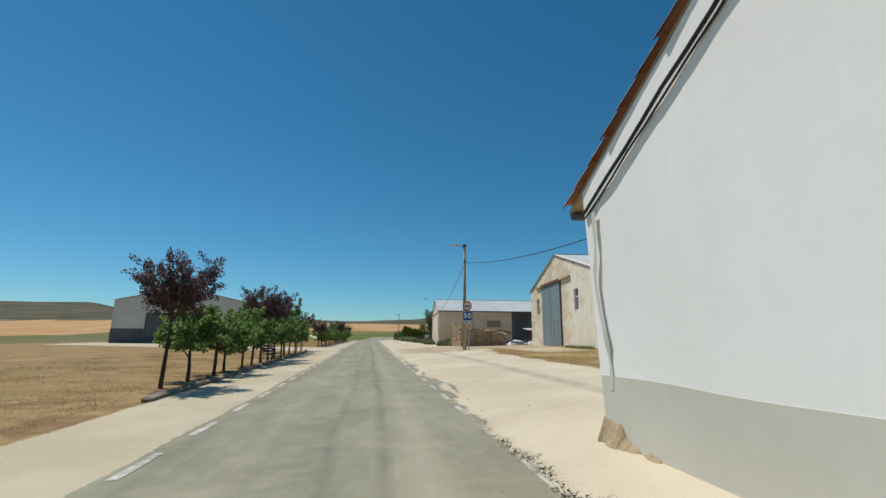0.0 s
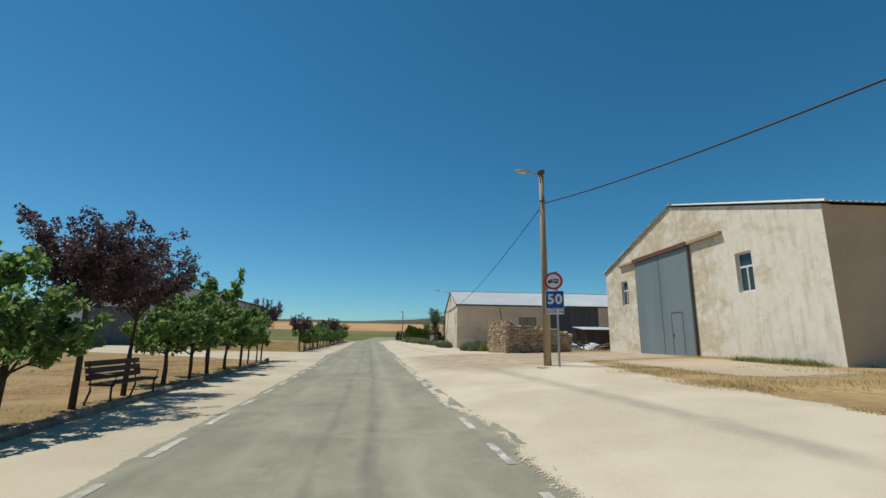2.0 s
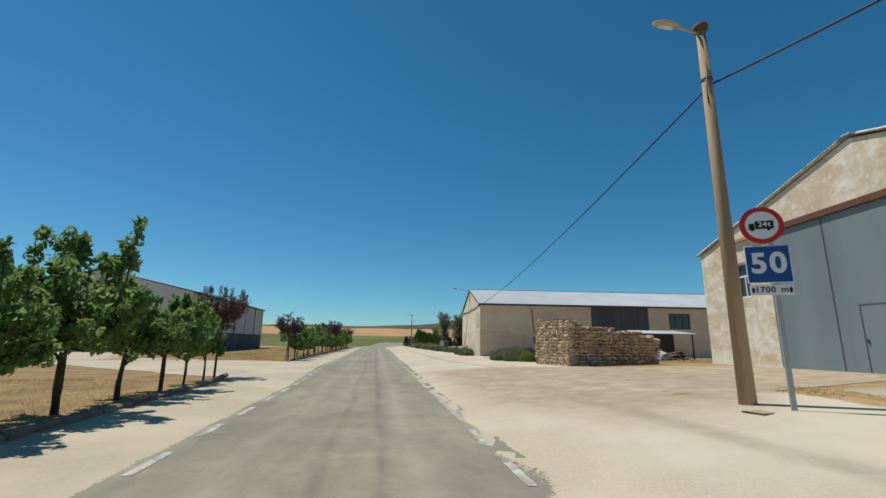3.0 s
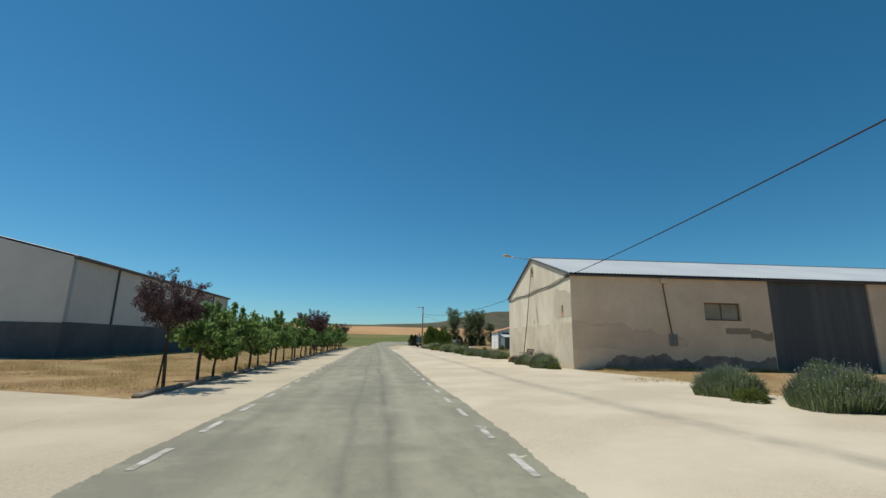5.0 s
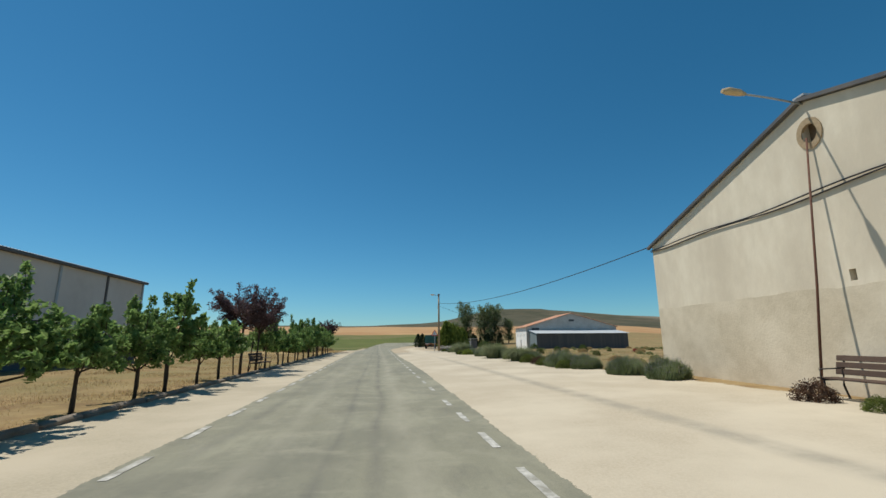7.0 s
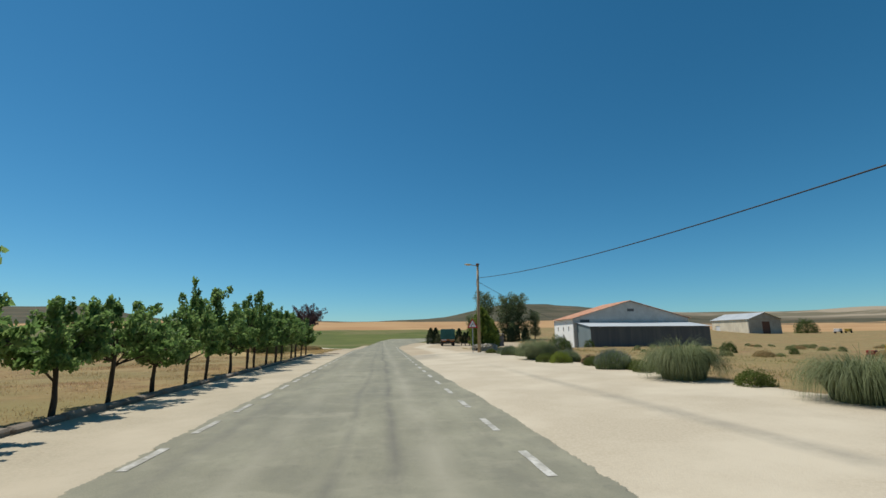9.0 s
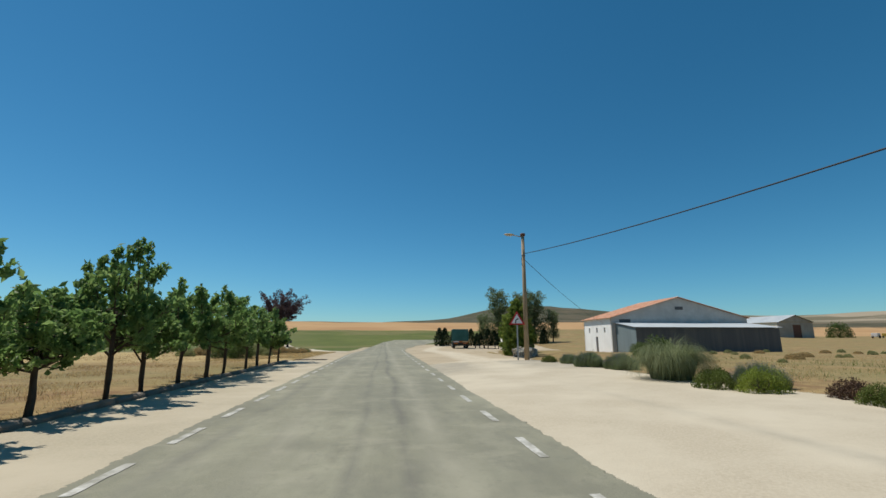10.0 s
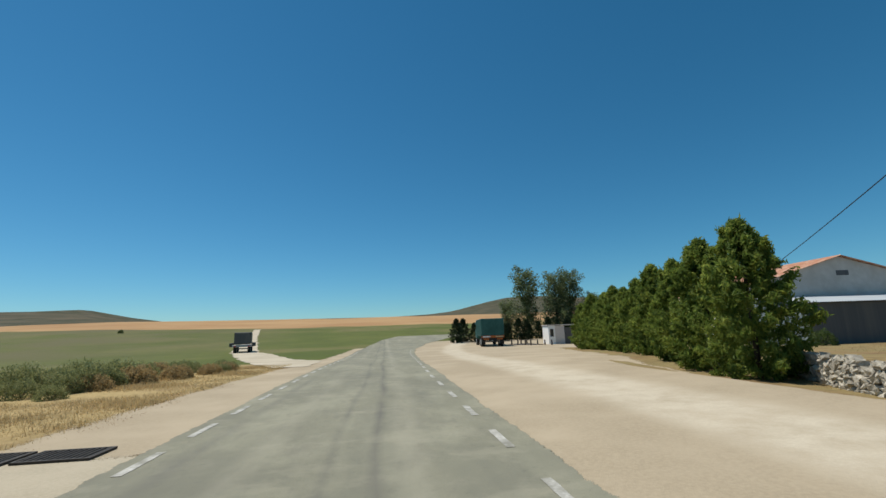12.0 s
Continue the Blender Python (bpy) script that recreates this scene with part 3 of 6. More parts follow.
ROAD_L = table([(-40, -1.37), (46, -1.40), (56, -1.82), (66, -1.68), (92, -1.66), (102, -1.74), (119, -1.78), (150, -1.78), (176, -1.6), (190, -0.9), (205, 1.0), (215, 4.0)])
ROAD_R = table([(-40, 3.36), (15, 3.36), (18, 3.5), (19, 3.62), (20.5, 3.42), (23, 3.33), (27, 3.4), (28, 3.48), (31, 3.33), (36, 3.28), (46, 3.26), (56, 3.3), (61, 3.38), (66, 3.25), (72, 3.3), (80, 3.4), (91, 3.53), (102, 3.55), (113, 3.38), (124, 3.42), (135, 3.38), (150, 3.5), (165, 4.1), (176, 5.0), (190, 7.4), (205, 13.4), (215, 19.4)])
sheet("road", -40, 215, ROAD_L, ROAD_R, 0.03, M_ASPHALT, "worn grey-green asphalt village road with patches and cracks", 0.25, 12, 0.05, "road", 0.3)
KERB_X = table([(-40, -3.4), (17, -3.45), (31, -3.75), (44, -4.05), (47.5, -4.2), (49, -4.6), (62.4, -4.62), (75, -4.5), (129, -4.4)])
sheet("verge_left", -40, 131.5, lambda y: KERB_X(y) + 0.02 if y < 48.6 or 62.6 < y < 129.2 else -4.75, lambda y: ROAD_L(y) + 0.2, 0.012, M_GRAVEL4, "pale compacted gravel verge beside the asphalt", 0.5, 6, 0.1)
sheet("yard_left", 49.2, 85.0, table([(49, -5.0), (57.4, -16), (62, -24), (70, -40), (85, -42)]), table([(49, -4.6), (62.2, -4.6), (62.6, -5.4), (68, -18.5), (72, -20.3), (85, -21)]), 0.010, M_GRAVEL4, "wide pale gravel yard in front of the sheds", 0.5, 30, 0.4)
sheet("verge_far", 130.5, 185, table([(130, -4.3), (140, -4.0), (150, -3.6), (160, -3.2), (185, -2.4)]), lambda y: ROAD_L(y) + 0.2, 0.011, M_GRAVEL2, "brownish gravel verge beside the road", 0.5, 4, 0.2, fade=0.7)
sheet("farm_track", 149, 262, table([(149, -4.4), (156, -7.5), (165, -11), (184, -18), (225, -28), (262, -37)]), table([(149, -2.6), (157, -2.9), (162, -6.0), (175, -10.5), (184, -14.6), (225, -26), (262, -35.2)]), 0.03, M_GRAVEL, "pale farm track leaving the road", 1.0, 4, 0.4)
TRACK_X = table([(-10, 6.1), (30, 6.2), (37, 5.9), (52, 6.95), (58, 6.6), (66, 6.3), (75, 6.5), (126, 6.25)])
DUST_L, DUST_R = table([(36, 5.6), (40, 4.0), (52, 4.0)]), table([(36, 6.6), (38, 9.0), (40.5, 17.5), (46.5, 18.0), (49, 9.5), (52, 4.6)])


def dust(x, y):
    """The brown dusty stretch before the barn: 1 inside, falling to 0 across its border."""
    return min(1.0, (y - 36) / 2.5, (52 - y) / 2.5, 0.5 + (x - DUST_L(y)) / 1.6, 0.5 + (DUST_R(y) - x) / 1.6)


sheet("forecourt_right", -40, 126, lambda y: ROAD_R(y) - 0.2, table([(-40, 8.4), (20, 8.35), (26, 8.5), (34, 9.2), (37, 9.6), (38.5, 9.9), (40.5, 18), (46.5, 18.5), (48.0, 10.9), (56, 10.8), (66, 12.3), (71.5, 11.5), (85, 11.5), (92, 10.8), (108, 10.6), (114, 10.2), (128, 9.3)]), 0.012, M_GRAVEL, "broad pale gravel forecourt with a worn tyre track along the road", 0.5, 44, 0.3, fade=0.8,
      marks={"wear": lambda x, y: min(1.0, (118 - y) / 20) * (1.25 - abs(x - TRACK_X(y)) / 0.29), "dust": dust})
sheet("barn_path", 30, 39.5, table([(24, 11.2), (32, 11.0), (39.5, 10.6)]), table([(24, 14.4), (33, 14.8), (39.5, 15.4)]), 0.0125, M_GRAVEL2, "brown gravel path along the barn", 0.5, 6, 0.3, fade=1.3)
WAY_L, WAY_R = table([(123.6, 3.0), (125, 3.6), (126.3, 5.0), (127.2, 5.6), (150, 5.7), (165, 6.7), (180, 9.0), (196, 13)]), table([(123.6, 9.6), (126, 9.0), (128, 7.5), (150, 7.4), (165, 8.6), (180, 11.0), (196, 16)])
sheet("lay_by_right", 124, 196, lambda y: ROAD_R(y) - 0.2, table([(124, 9.2), (128, 9.5), (134, 9.8), (150, 13.4), (165, 18.0), (172, 30), (196, 34)]), 0.010, M_GRAVEL2, "brown gravel lay-by with a pale wheel way", 0.5, 60, 0.4, fade=0.8,
      marks={"wear": lambda x, y: 0.5 + min(x - WAY_L(y), WAY_R(y) - x) / 0.9})


def paint_lines():
    def dash(x, y, w, l):
        n = 6
        vs, fs = [], []
        for i in range(n + 1):
            yy = y - l + l * i / n
            e = 0.012 * noise.noise((yy * 6, x, 0.5))
            for xx in (x - w / 2 + e, x + w / 2 + 0.015 * noise.noise((yy * 7, x, 3.5))):
                vs.append((xx, yy, gz(xx, yy) + 0.036))
        for i in range(n):
            fs.append((2 * i, 2 * i + 1, 2 * i + 3, 2 * i + 2))
        return vs, fs
    right = table([(-40, 3.06), (140, 3.06), (165, 3.7), (176, 4.6)])
    left = table([(-40, -1.27), (46, -1.27), (56, -1.58), (150, -1.58), (176, -1.35)])
    lines = thing("edge_line", pose(0, 0, 0), "dashed white edge line painted along the asphalt", "road marking", kind="structure")
    lines2 = thing("edge_line", pose(0, 0, 0), "dashed white edge line painted along the asphalt", "road marking", kind="structure")
    # stretches painted at different times: first dash, spacing, end
    for lane, where, runs in ((lines, right, ((-2.8, 2.0, 48), (49.8, 2.03, 84), (85.4, 2.27, 172))), (lines2, left, ((-2.0, 2.0, 48), (50.2, 2.1, 84), (86.0, 1.945, 172)))):
        for first, gap, end in runs:
            for k in range(int((end - first) / gap) + 1):
                y = first + k * gap
                part("dash", dash(where(y), y + 0.52, 0.115, 1.04), M_PAINT, lane)


paint_lines()

# ---- buildings ----


def turned(bm, degrees, dx=0.0, dy=0.0, dz=0.0):
    bmesh.ops.transform(bm, matrix=pose(dx, dy, dz, 0, 0, degrees), verts=bm.verts)
    return bm


def end_wall(width, top, openings=(), base=-0.4, thick=0.3, breaks=()):
    """A wall in the plane x = 0 that runs along y from 0 to width, its thickness towards +x."""
    bm = panel(bmesh.new(), -width, 0, lambda u: top(-u), [(-b, -a, c, d) for a, b, c, d in openings], base, thick, [-b for b in breaks])
    return turned(bm, -90)


def corrugated(length, x0, z0, x1, z1, pitch=0.22, depth=0.035, thick=0.02):
    """A ribbed roof slope: ribs run from (y0, z0) to (y1, z1) down the slope; length along x."""
    n = int(length / pitch) * 2
    verts, faces = [], []
    for i in range(n + 1):
        x = length * i / n
        h = depth * (i % 2)
        for y, z in ((x0, z0), (x1, z1)):
            verts += [(x, y, z + h), (x, y, z + h - thick)]
    for i in range(n):
        a, b = 4 * i, 4 * i + 4
        faces += [(a, b, b + 2, a + 2), (a + 1, a + 3, b + 3, b + 1), (a, a + 1, b + 1, b), (a + 2, b + 2, b + 3, a + 3)]
    return verts, faces


def window_unit(parent, m, w, h, panes=2, transom=0.0, frame_mat=M_FRAME, label="white metal window frame", pane_mat=None):
    """A framed window in x and z, its outer face at y = 0; frame, sill and panes are its parts."""
    win = part("window", panel(bmesh.new(), 0, w, lambda u: h, [(0.07, w - 0.07, 0.07, h - 0.07)], 0.0, 0.07), frame_mat, parent, label)
    win.matrix_basis = m
    bars = bmesh.new()
    z1 = h - transom if transom else h
    for k in range(1, panes):
        slab(bars, w * k / panes - 0.03, w * k / panes + 0.03, 0.005, 0.06, 0.07, z1 - 0.03)
    if transom:
        slab(bars, 0.07, w - 0.07, 0.004, 0.062, z1 - 0.04, z1 + 0.04)
    if panes > 1 or transom:
        part("glazing_bar", bars, frame_mat, win)
    for k in range(panes):
        part("pane", box(0.07 + (w - 0.14) * k / panes, 0.07 + (w - 0.14) * (k + 1) / panes, 0.035, 0.045, 0.07, z1 - 0.04), pane_mat or M_GLASS, win)
    if transom:
        part("pane", box(0.07, w - 0.07, 0.035, 0.045, z1 + 0.04, h - 0.07), pane_mat or M_GLASS, win)
    part("sill", box(-0.05, w + 0.05, -0.06, 0.1, -0.06, -0.003, 0.008), frame_mat, win)
    return win


def faded_patch(x0, x1, z0, z1, weight, nx=48, nz=24, y=-0.009):
    """A thin layer on a wall in x and z that breaks up where its weight, a function of x and z, falls to nothing."""
    us, ws = np.linspace(x0, x1, nx + 1), np.linspace(z0, z1, nz + 1)
    verts = [(float(u), y, float(w)) for w in ws for u in us]
    faces = [(j * (nx + 1) + i, j * (nx + 1) + i + 1, (j + 1) * (nx + 1) + i + 1, (j + 1) * (nx + 1) + i) for j in range(nz) for i in range(nx)]
    rim = [max(0.0, min(1.0, weight(v[0], v[2]))) for v in verts]
    return verts, (faces, rim)


def rim_values(ob, values):
    ob.data.attributes.new("rim", "FLOAT", "POINT").data.foreach_set("value", values)
    return ob


def ragged_patch(outline_fn, x0, x1, z0, n=40, y=-0.005):
    """A crumbled foot of a wall in x and z, its upper rim given by a function of x."""
    verts, faces = [], []
    for i in range(n + 1):
        x = x0 + (x1 - x0) * i / n
        t = max(outline_fn(x), 0.02)
        foot = y - 0.09 * (1 + noise.noise((x * 5, 2, 8)))
        verts += [(x, foot, z0), (x, y, z0 + t), (x, foot - 0.03, z0 + t * 0.45), (x, y + 0.004, z0 + t)]
    for i in range(n):
        a, b = 4 * i, 4 * i + 4
        faces += [(a, b, b + 2, a + 2), (a + 2, b + 2, b + 1, a + 1), (a + 1, b + 1, b + 3, a + 3)]
    return verts, faces


ROT_W = pose(0, 0, 0, 0, 0, -90)  # turns a front-facing fitting to face -x


def barn_one():
    W, L, EAVE, APEX = 16.8, 24.0, 5.3, 7.70
    barn = thing("barn", pose(15.8, 32.82, 0.64, 0, 0, -6.3), "barn with mottled tan plaster gable, steel sliding doors and grey roof", "barn")
    top = lambda y: EAVE + 0.03 + (APEX - EAVE) * (1 - abs(y - W / 2) / (W / 2))
    wins = [(3.25, 4.15, 2.78, 4.42), (13.65, 14.5, 2.95, 4.5)]
    part("gable_wall", end_wall(W, top, wins, breaks=(W / 2,)), M_PLASTER1, barn, "tan plaster with pale worn patches")
    part("side_wall", turned(panel(bmesh.new(), 0.005, L, lambda u: EAVE, base=-0.4), 0, 0, -0.004), M_SIDE1, barn, "plain tan rendered side wall")
    part("back_wall", turned(panel(bmesh.new(), 0.3, L, lambda u: EAVE, base=-0.4), 0, 0, W - 0.3), M_SIDE1, barn)
    part("end_wall", turned(end_wall(W - 0.6, lambda y: top(y + 0.3) - 0.05, breaks=(W / 2 - 0.3,)), 0, L - 0.3, 0.3), M_SIDE1, barn)
    for name, y0, z0, y1, z1 in (("roof_slope", -0.25, EAVE - 0.02, W / 2, APEX + 0.08), ("roof_slope", W + 0.25, EAVE - 0.02, W / 2, APEX + 0.08)):
        ob = part(name, corrugated(L + 0.25, y0, z0, y1, z1), M_SHEET, barn, "grey corrugated roof sheets")
        ob.location = (-0.12, 0, 0.06)
    part("ridge_cap", prism(bmesh.new(), [(-0.1, 0), (L, 0), (L, 0.06), (-0.1, 0.06)], W / 2 - 0.15, W / 2 + 0.15), M_SHEET, barn).location = (0, 0, APEX + 0.13)
    # verge tiles on the gable's edges
    tile = turned(prism(bmesh.new(), [(-0.09, 0), (0.09, 0), (0.06, 0.07), (-0.06, 0.07)], 0, 0.42), 0)
    me = bpy.data.meshes.new("verge_tile")
    tile.to_mesh(me)
    tile.free()
    me.materials.append(M_PLASTER1)
    slope = math.degrees(math.atan2(APEX - EAVE, W / 2))
    for side in (0, 1):
        for k in range(20):
            y = -0.2 + k * 0.415
            ob = new("verge_tile", me)
            ob.parent = barn
            z = EAVE + 0.12 + (APEX - EAVE) * (y / (W / 2)) + 0.006 * (k % 2)
            ob.matrix_basis = pose(0.0, y if side == 0 else W - y, z, slope if side == 0 else -slope, 0, 0) @ pose(0, 0, 0, 0, 0, 0 if side == 0 else 180)
            if side == 1:
                ob.matrix_basis = pose(0.0, W - y, z, 0, 0, 180) @ pose(0, 0, 0, slope, 0, 0)
    # sliding doors hung outside the wall
    for y0, y1 in ((9.83, 12.4), (7.2, 9.8)):
        leaf = part("sliding_door", box(-0.11, -0.03, y0, y1, 0.06, 5.36, 0.01), M_STEELDOOR, barn, "blue-grey steel door leaf")
        part("seam", box(-0.114, -0.1105, y1 - 0.03, y1 - 0.005, 0.1, 5.3), M_DARKSTEEL, leaf)
        if y0 < 9:
            wicket = bmesh.new()
            for a, b, c, d in ((8.0, 8.03, 0.1, 2.2), (8.95, 8.98, 0.1, 2.2), (8.0, 8.98, 2.2, 2.23)):
                slab(wicket, -0.124, -0.119, a, b, c, d)
            part("wicket_frame", wicket, M_DARKSTEEL, leaf)
            part("wicket_handle", box(-0.16, -0.125, 8.85, 8.9, 1.0, 1.14, 0.006), M_DARKSTEEL, leaf)
    # dark strip in place of the shadowed gap at the door's edge
    part("door_edge", box(-0.14, -0.02, 7.10, 7.19, 0.02, 5.5), M_DARKSTEEL, barn, "dark strip standing in for the shaded gap beside the door")
    part("door_rail", box(-0.18, -0.002, 4.75, 14.5, 5.42, 5.56, 0.01), M_BAREPLASTER, barn, "tan weathered sliding door rail")
    part("door_beam", box(-0.22, -0.185, 7.1, 12.5, 5.38, 5.60), M_RUST, barn)
    for y0, y1, z0, z1 in wins:
        window_unit(barn, pose(0.12, y1, z0) @ ROT_W, y1 - y0, z1 - z0, 2, 0.6)
    for x in (4.2, 8.6):
        part("gutter_bracket", box(x, x + 0.12, -0.18, -0.002, EAVE - 0.3, EAVE - 0.12), M_DARKSTEEL, barn)


BARN_TWO = pose(11.46, 72.42, 0.17, 0, 0, -4.6) @ Matrix.Diagonal((1, 1.07, 1, 1))


def barn_two():
    W, L, EAVE, APEX = 14.3, 30.0, 5.1, 7.3
    barn = thing("barn", BARN_TWO, "long rendered barn with cement gable, dark door and pale sheet roof", "barn")
    top = lambda y: EAVE + (APEX - EAVE) * (1 - abs(y - W / 2) / (W / 2))
    part("gable_wall", end_wall(W, top, [(1.2, 1.46, 2.88, 3.5), (6.7, 6.85, 2.62, 2.88), (6.72, 6.84, 1.55, 1.9), (6.9, 7.3, 6.1, 6.75)], breaks=(W / 2,)), M_PLASTER2, barn, "weathered cement plaster gable")
    part("render_band", turned(ragged_bm(W), -90, -0.006, 0, 0), mat("older_cement_render", (0.60, 0.52, 0.385), (0.53, 0.455, 0.33), (0.67, 0.59, 0.45), 2.5, 0.7, 0.92, 0.35, 14, spec=0.15), barn, "older render on the lower wall")
    patch = mat("fresh_cement", (0.55, 0.475, 0.35), (0.50, 0.43, 0.315), None, 2.0, 1, 0.92, 0.2, 14)
    v, f = faded_patch(-2.75, -0.03, 2.65, 4.95, lambda u, z: min(1.0, (u + 2.75) * 1.6 + 0.5 * noise.noise((z * 1.1, u, 2))) * min(1.0, (4.75 - z) * 1.4 - 0.35 * u - 0.7 + 0.5 * noise.noise((u * 1.3, 3, z))) * min(1.0, (z - 2.7) * 3) * (0.0 if -1.48 < u < -1.18 and 2.86 < z < 3.52 else 1.0), 96, 46)
    ob = part("cement_patch", turned(bm_from(v, f[0]), -90), softened(patch, (0.45, 0.3, 0.1), 1.6, 5.0), barn, "smooth grey cement patch")
    rim_values(ob, f[1])
    part("hole_back", box(0.18, 0.2, 1.1, 1.55, 2.8, 3.6), M_MORTAR, barn)
    part("hole_back", box(0.2, 0.22, 6.6, 7.4, 1.5, 6.9), M_MORTAR, barn)
    part("loose_brick", box(-0.035, 0.12, 1.2, 1.44, 2.86, 3.1, 0.02), M_TILE, barn)
    part("vent_ring", turned(ring(0.33, 0.2), -90, -0.03, 7.12, 6.42), M_BAREPLASTER, barn)
    openings = [(7.5, 9.6, 2.75, 3.72), (11.35, 17.4, 0.0, 5.05), (19.5, 21.8, 2.9, 4.5)]
    part("side_wall", turned(panel(bmesh.new(), 0.005, L, lambda u: EAVE, openings, -0.4), 0, 0, -0.004), M_SIDE2, barn, "pinkish tan rendered side wall")
    part("back_wall", turned(panel(bmesh.new(), 0.3, L, lambda u: EAVE, base=-0.4), 0, 0, W - 0.3), M_SIDE2, barn)
    part("end_wall", turned(end_wall(W - 0.6, lambda y: top(y + 0.3) - 0.05, breaks=(W / 2 - 0.3,)), 0, L - 0.3, 0.3), M_SIDE2, barn)
    for y0 in (-0.2, W + 0.2):
        ob = part("roof_slope", corrugated(L + 0.2, y0, EAVE + 0.0, W / 2, APEX + 0.08), M_SHEET, barn, "pale grey corrugated roof sheets")
        ob.location = (-0.1, 0, 0.05)
    part("ridge_cap", prism(bmesh.new(), [(-0.1, 0), (L, 0), (L, 0.05), (-0.1, 0.05)], W / 2 - 0.15, W / 2 + 0.15), M_SHEET, barn).location = (0, 0, APEX + 0.12)
    part("verge_board", turned_rake(W, EAVE, APEX), M_DARKSTEEL, barn)
    part("eave_board", box(-0.05, L, -0.19, -0.02, EAVE - 0.1, EAVE - 0.03), M_DARKSTEEL, barn, "thin dark eave board")
    door = part("sliding_door", box(11.37, 17.38, 0.1, 0.18, 0.02, 5.03), M_DARKSTEEL, barn, "dark grey sheet door")
    seams = bmesh.new()
    for k in range(1, 20):
        slab(seams, 11.37 + 0.3 * k, 11.385 + 0.3 * k, 0.096, 0.099, 0.05, 5.0)
    part("seam", seams, M_DARKSTEEL, door)
    part("door_rail", box(11.0, 18.6, -0.1, -0.003, 5.06, 5.14), M_RUST, barn)
    window_unit(barn, pose(7.5, 0.12, 2.75), 2.1, 0.97, 2, 0, mat("brown_window_frame", (0.24, 0.14, 0.08), (0.2, 0.11, 0.06), None, 8, 1, 0.6, 0.05), "brown window frame", mat("dusty_pane", (0.34, 0.30, 0.21), (0.28, 0.245, 0.17), (0.38, 0.34, 0.25), 3, 0.8, 0.3, 0.05))
    window_unit(barn, pose(19.5, 0.12, 2.9), 2.3, 1.6, 3, 0, M_DARKSTEEL, "dark window frame")
    pipe_ = pipe([(5.25, -0.16, 4.95), (5.2, -0.06, 4.6), (5.35, -0.06, 3.2), (5.5, -0.06, 1.95)], [0.03] * 4)
    part("drain_pipe", pipe_, M_RUST, barn)
    part("hopper", box(5.05, 5.4, -0.2, -0.02, 4.7, 4.98, 0.02), M_SIDE2, barn)
    part("meter_box", box(5.35, 5.75, -0.14, -0.003, 1.35, 1.95, 0.015), mat("meter_box_grey", (0.25, 0.24, 0.21), (0.21, 0.2, 0.18), None, 6, 1, 0.7, 0.1), barn, "grey meter box")
    damp = softened(M_DAMP, (0.5, 0.3, 0.15), 1.5, 6.0)
    foot = lambda x: 0.62 + 0.28 * noise.noise((x * 0.55, 1, 2)) + 0.2 * noise.noise((x * 1.7, 5, 2)) - 0.35 * max(0.0, 2.4 - x)
    v, f = faded_patch(1.2, 11.3, -0.15, 1.45, lambda x, z: (foot(x) + 0.32 - z) * 1.7 * min(1.0, (x - 1.2) * 0.9), 120, 20)
    rim_values(part("damp_stain", (v, f[0]), damp, barn, "dark damp stain along the foot"), f[1])
    v, f = faded_patch(8.6, 11.3, 1.2, 2.5, lambda x, z: 1.15 - abs(z - 2.2) * 5 if x < 10 else 1.0 - abs(z - 2.0 + 0.25 * noise.noise((x * 1.5, 4, 4))) * 3.2, 60, 24)
    rim_values(part("water_streak", (v, f[0]), softened(M_STREAK, (0.5, 0.35, 0.15), 2.5, 9.0), barn, "dark water streaks"), f[1])
    v, f = faded_patch(0.02, 7.2, 0.9, 3.1, lambda x, z: min(1.0, (3.0 - 0.12 * x + 0.4 * noise.noise((x, 7, z)) - z) * 1.2) * min(1.0, (7.2 - x) * 0.5) * min(1.0, (z - 0.9) * 2) * 0.78, 60, 24, -0.0065)
    rim_values(part("brown_stain", (v, f[0]), softened(M_SIDE3, (0.6, 0.3, 0.1), 0.8, 4.0), barn, "browner render on the lower wall"), f[1])


def ragged_bm(width):
    bm = bmesh.new()
    n = 60
    rows = []
    for i in range(n + 1):
        u = -width + (width - 0.02) * i / n
        h = 2.52 + 0.06 * noise.noise((u * 0.8, 3, 3)) + 0.04 * noise.noise((u * 3, 3, 3))
        rows.append((bm.verts.new((u, 0, -0.3)), bm.verts.new((u, 0, h)), bm.verts.new((u, 0.005, h))))
    for a, b in zip(rows, rows[1:]):
        bm.faces.new((a[0], b[0], b[1], a[1]))
        bm.faces.new((a[1], b[1], b[2], a[2]))
    return bm


def ring(outer, inner, sides=20, thick=0.08):
    bm = bmesh.new()
    vs = []
    for k in range(sides):
        c, s = math.cos(TAU * k / sides), math.sin(TAU * k / sides) * 1.25
        vs.append([bm.verts.new((r * c, y, r * s)) for r, y in ((outer, 0), (outer, thick), (inner, thick), (inner, 0))])
    for k in range(sides):
        a, b = vs[k], vs[(k + 1) % sides]
        for i in range(4):
            bm.faces.new((a[i], a[(i + 1) % 4], b[(i + 1) % 4], b[i]))
    return bm


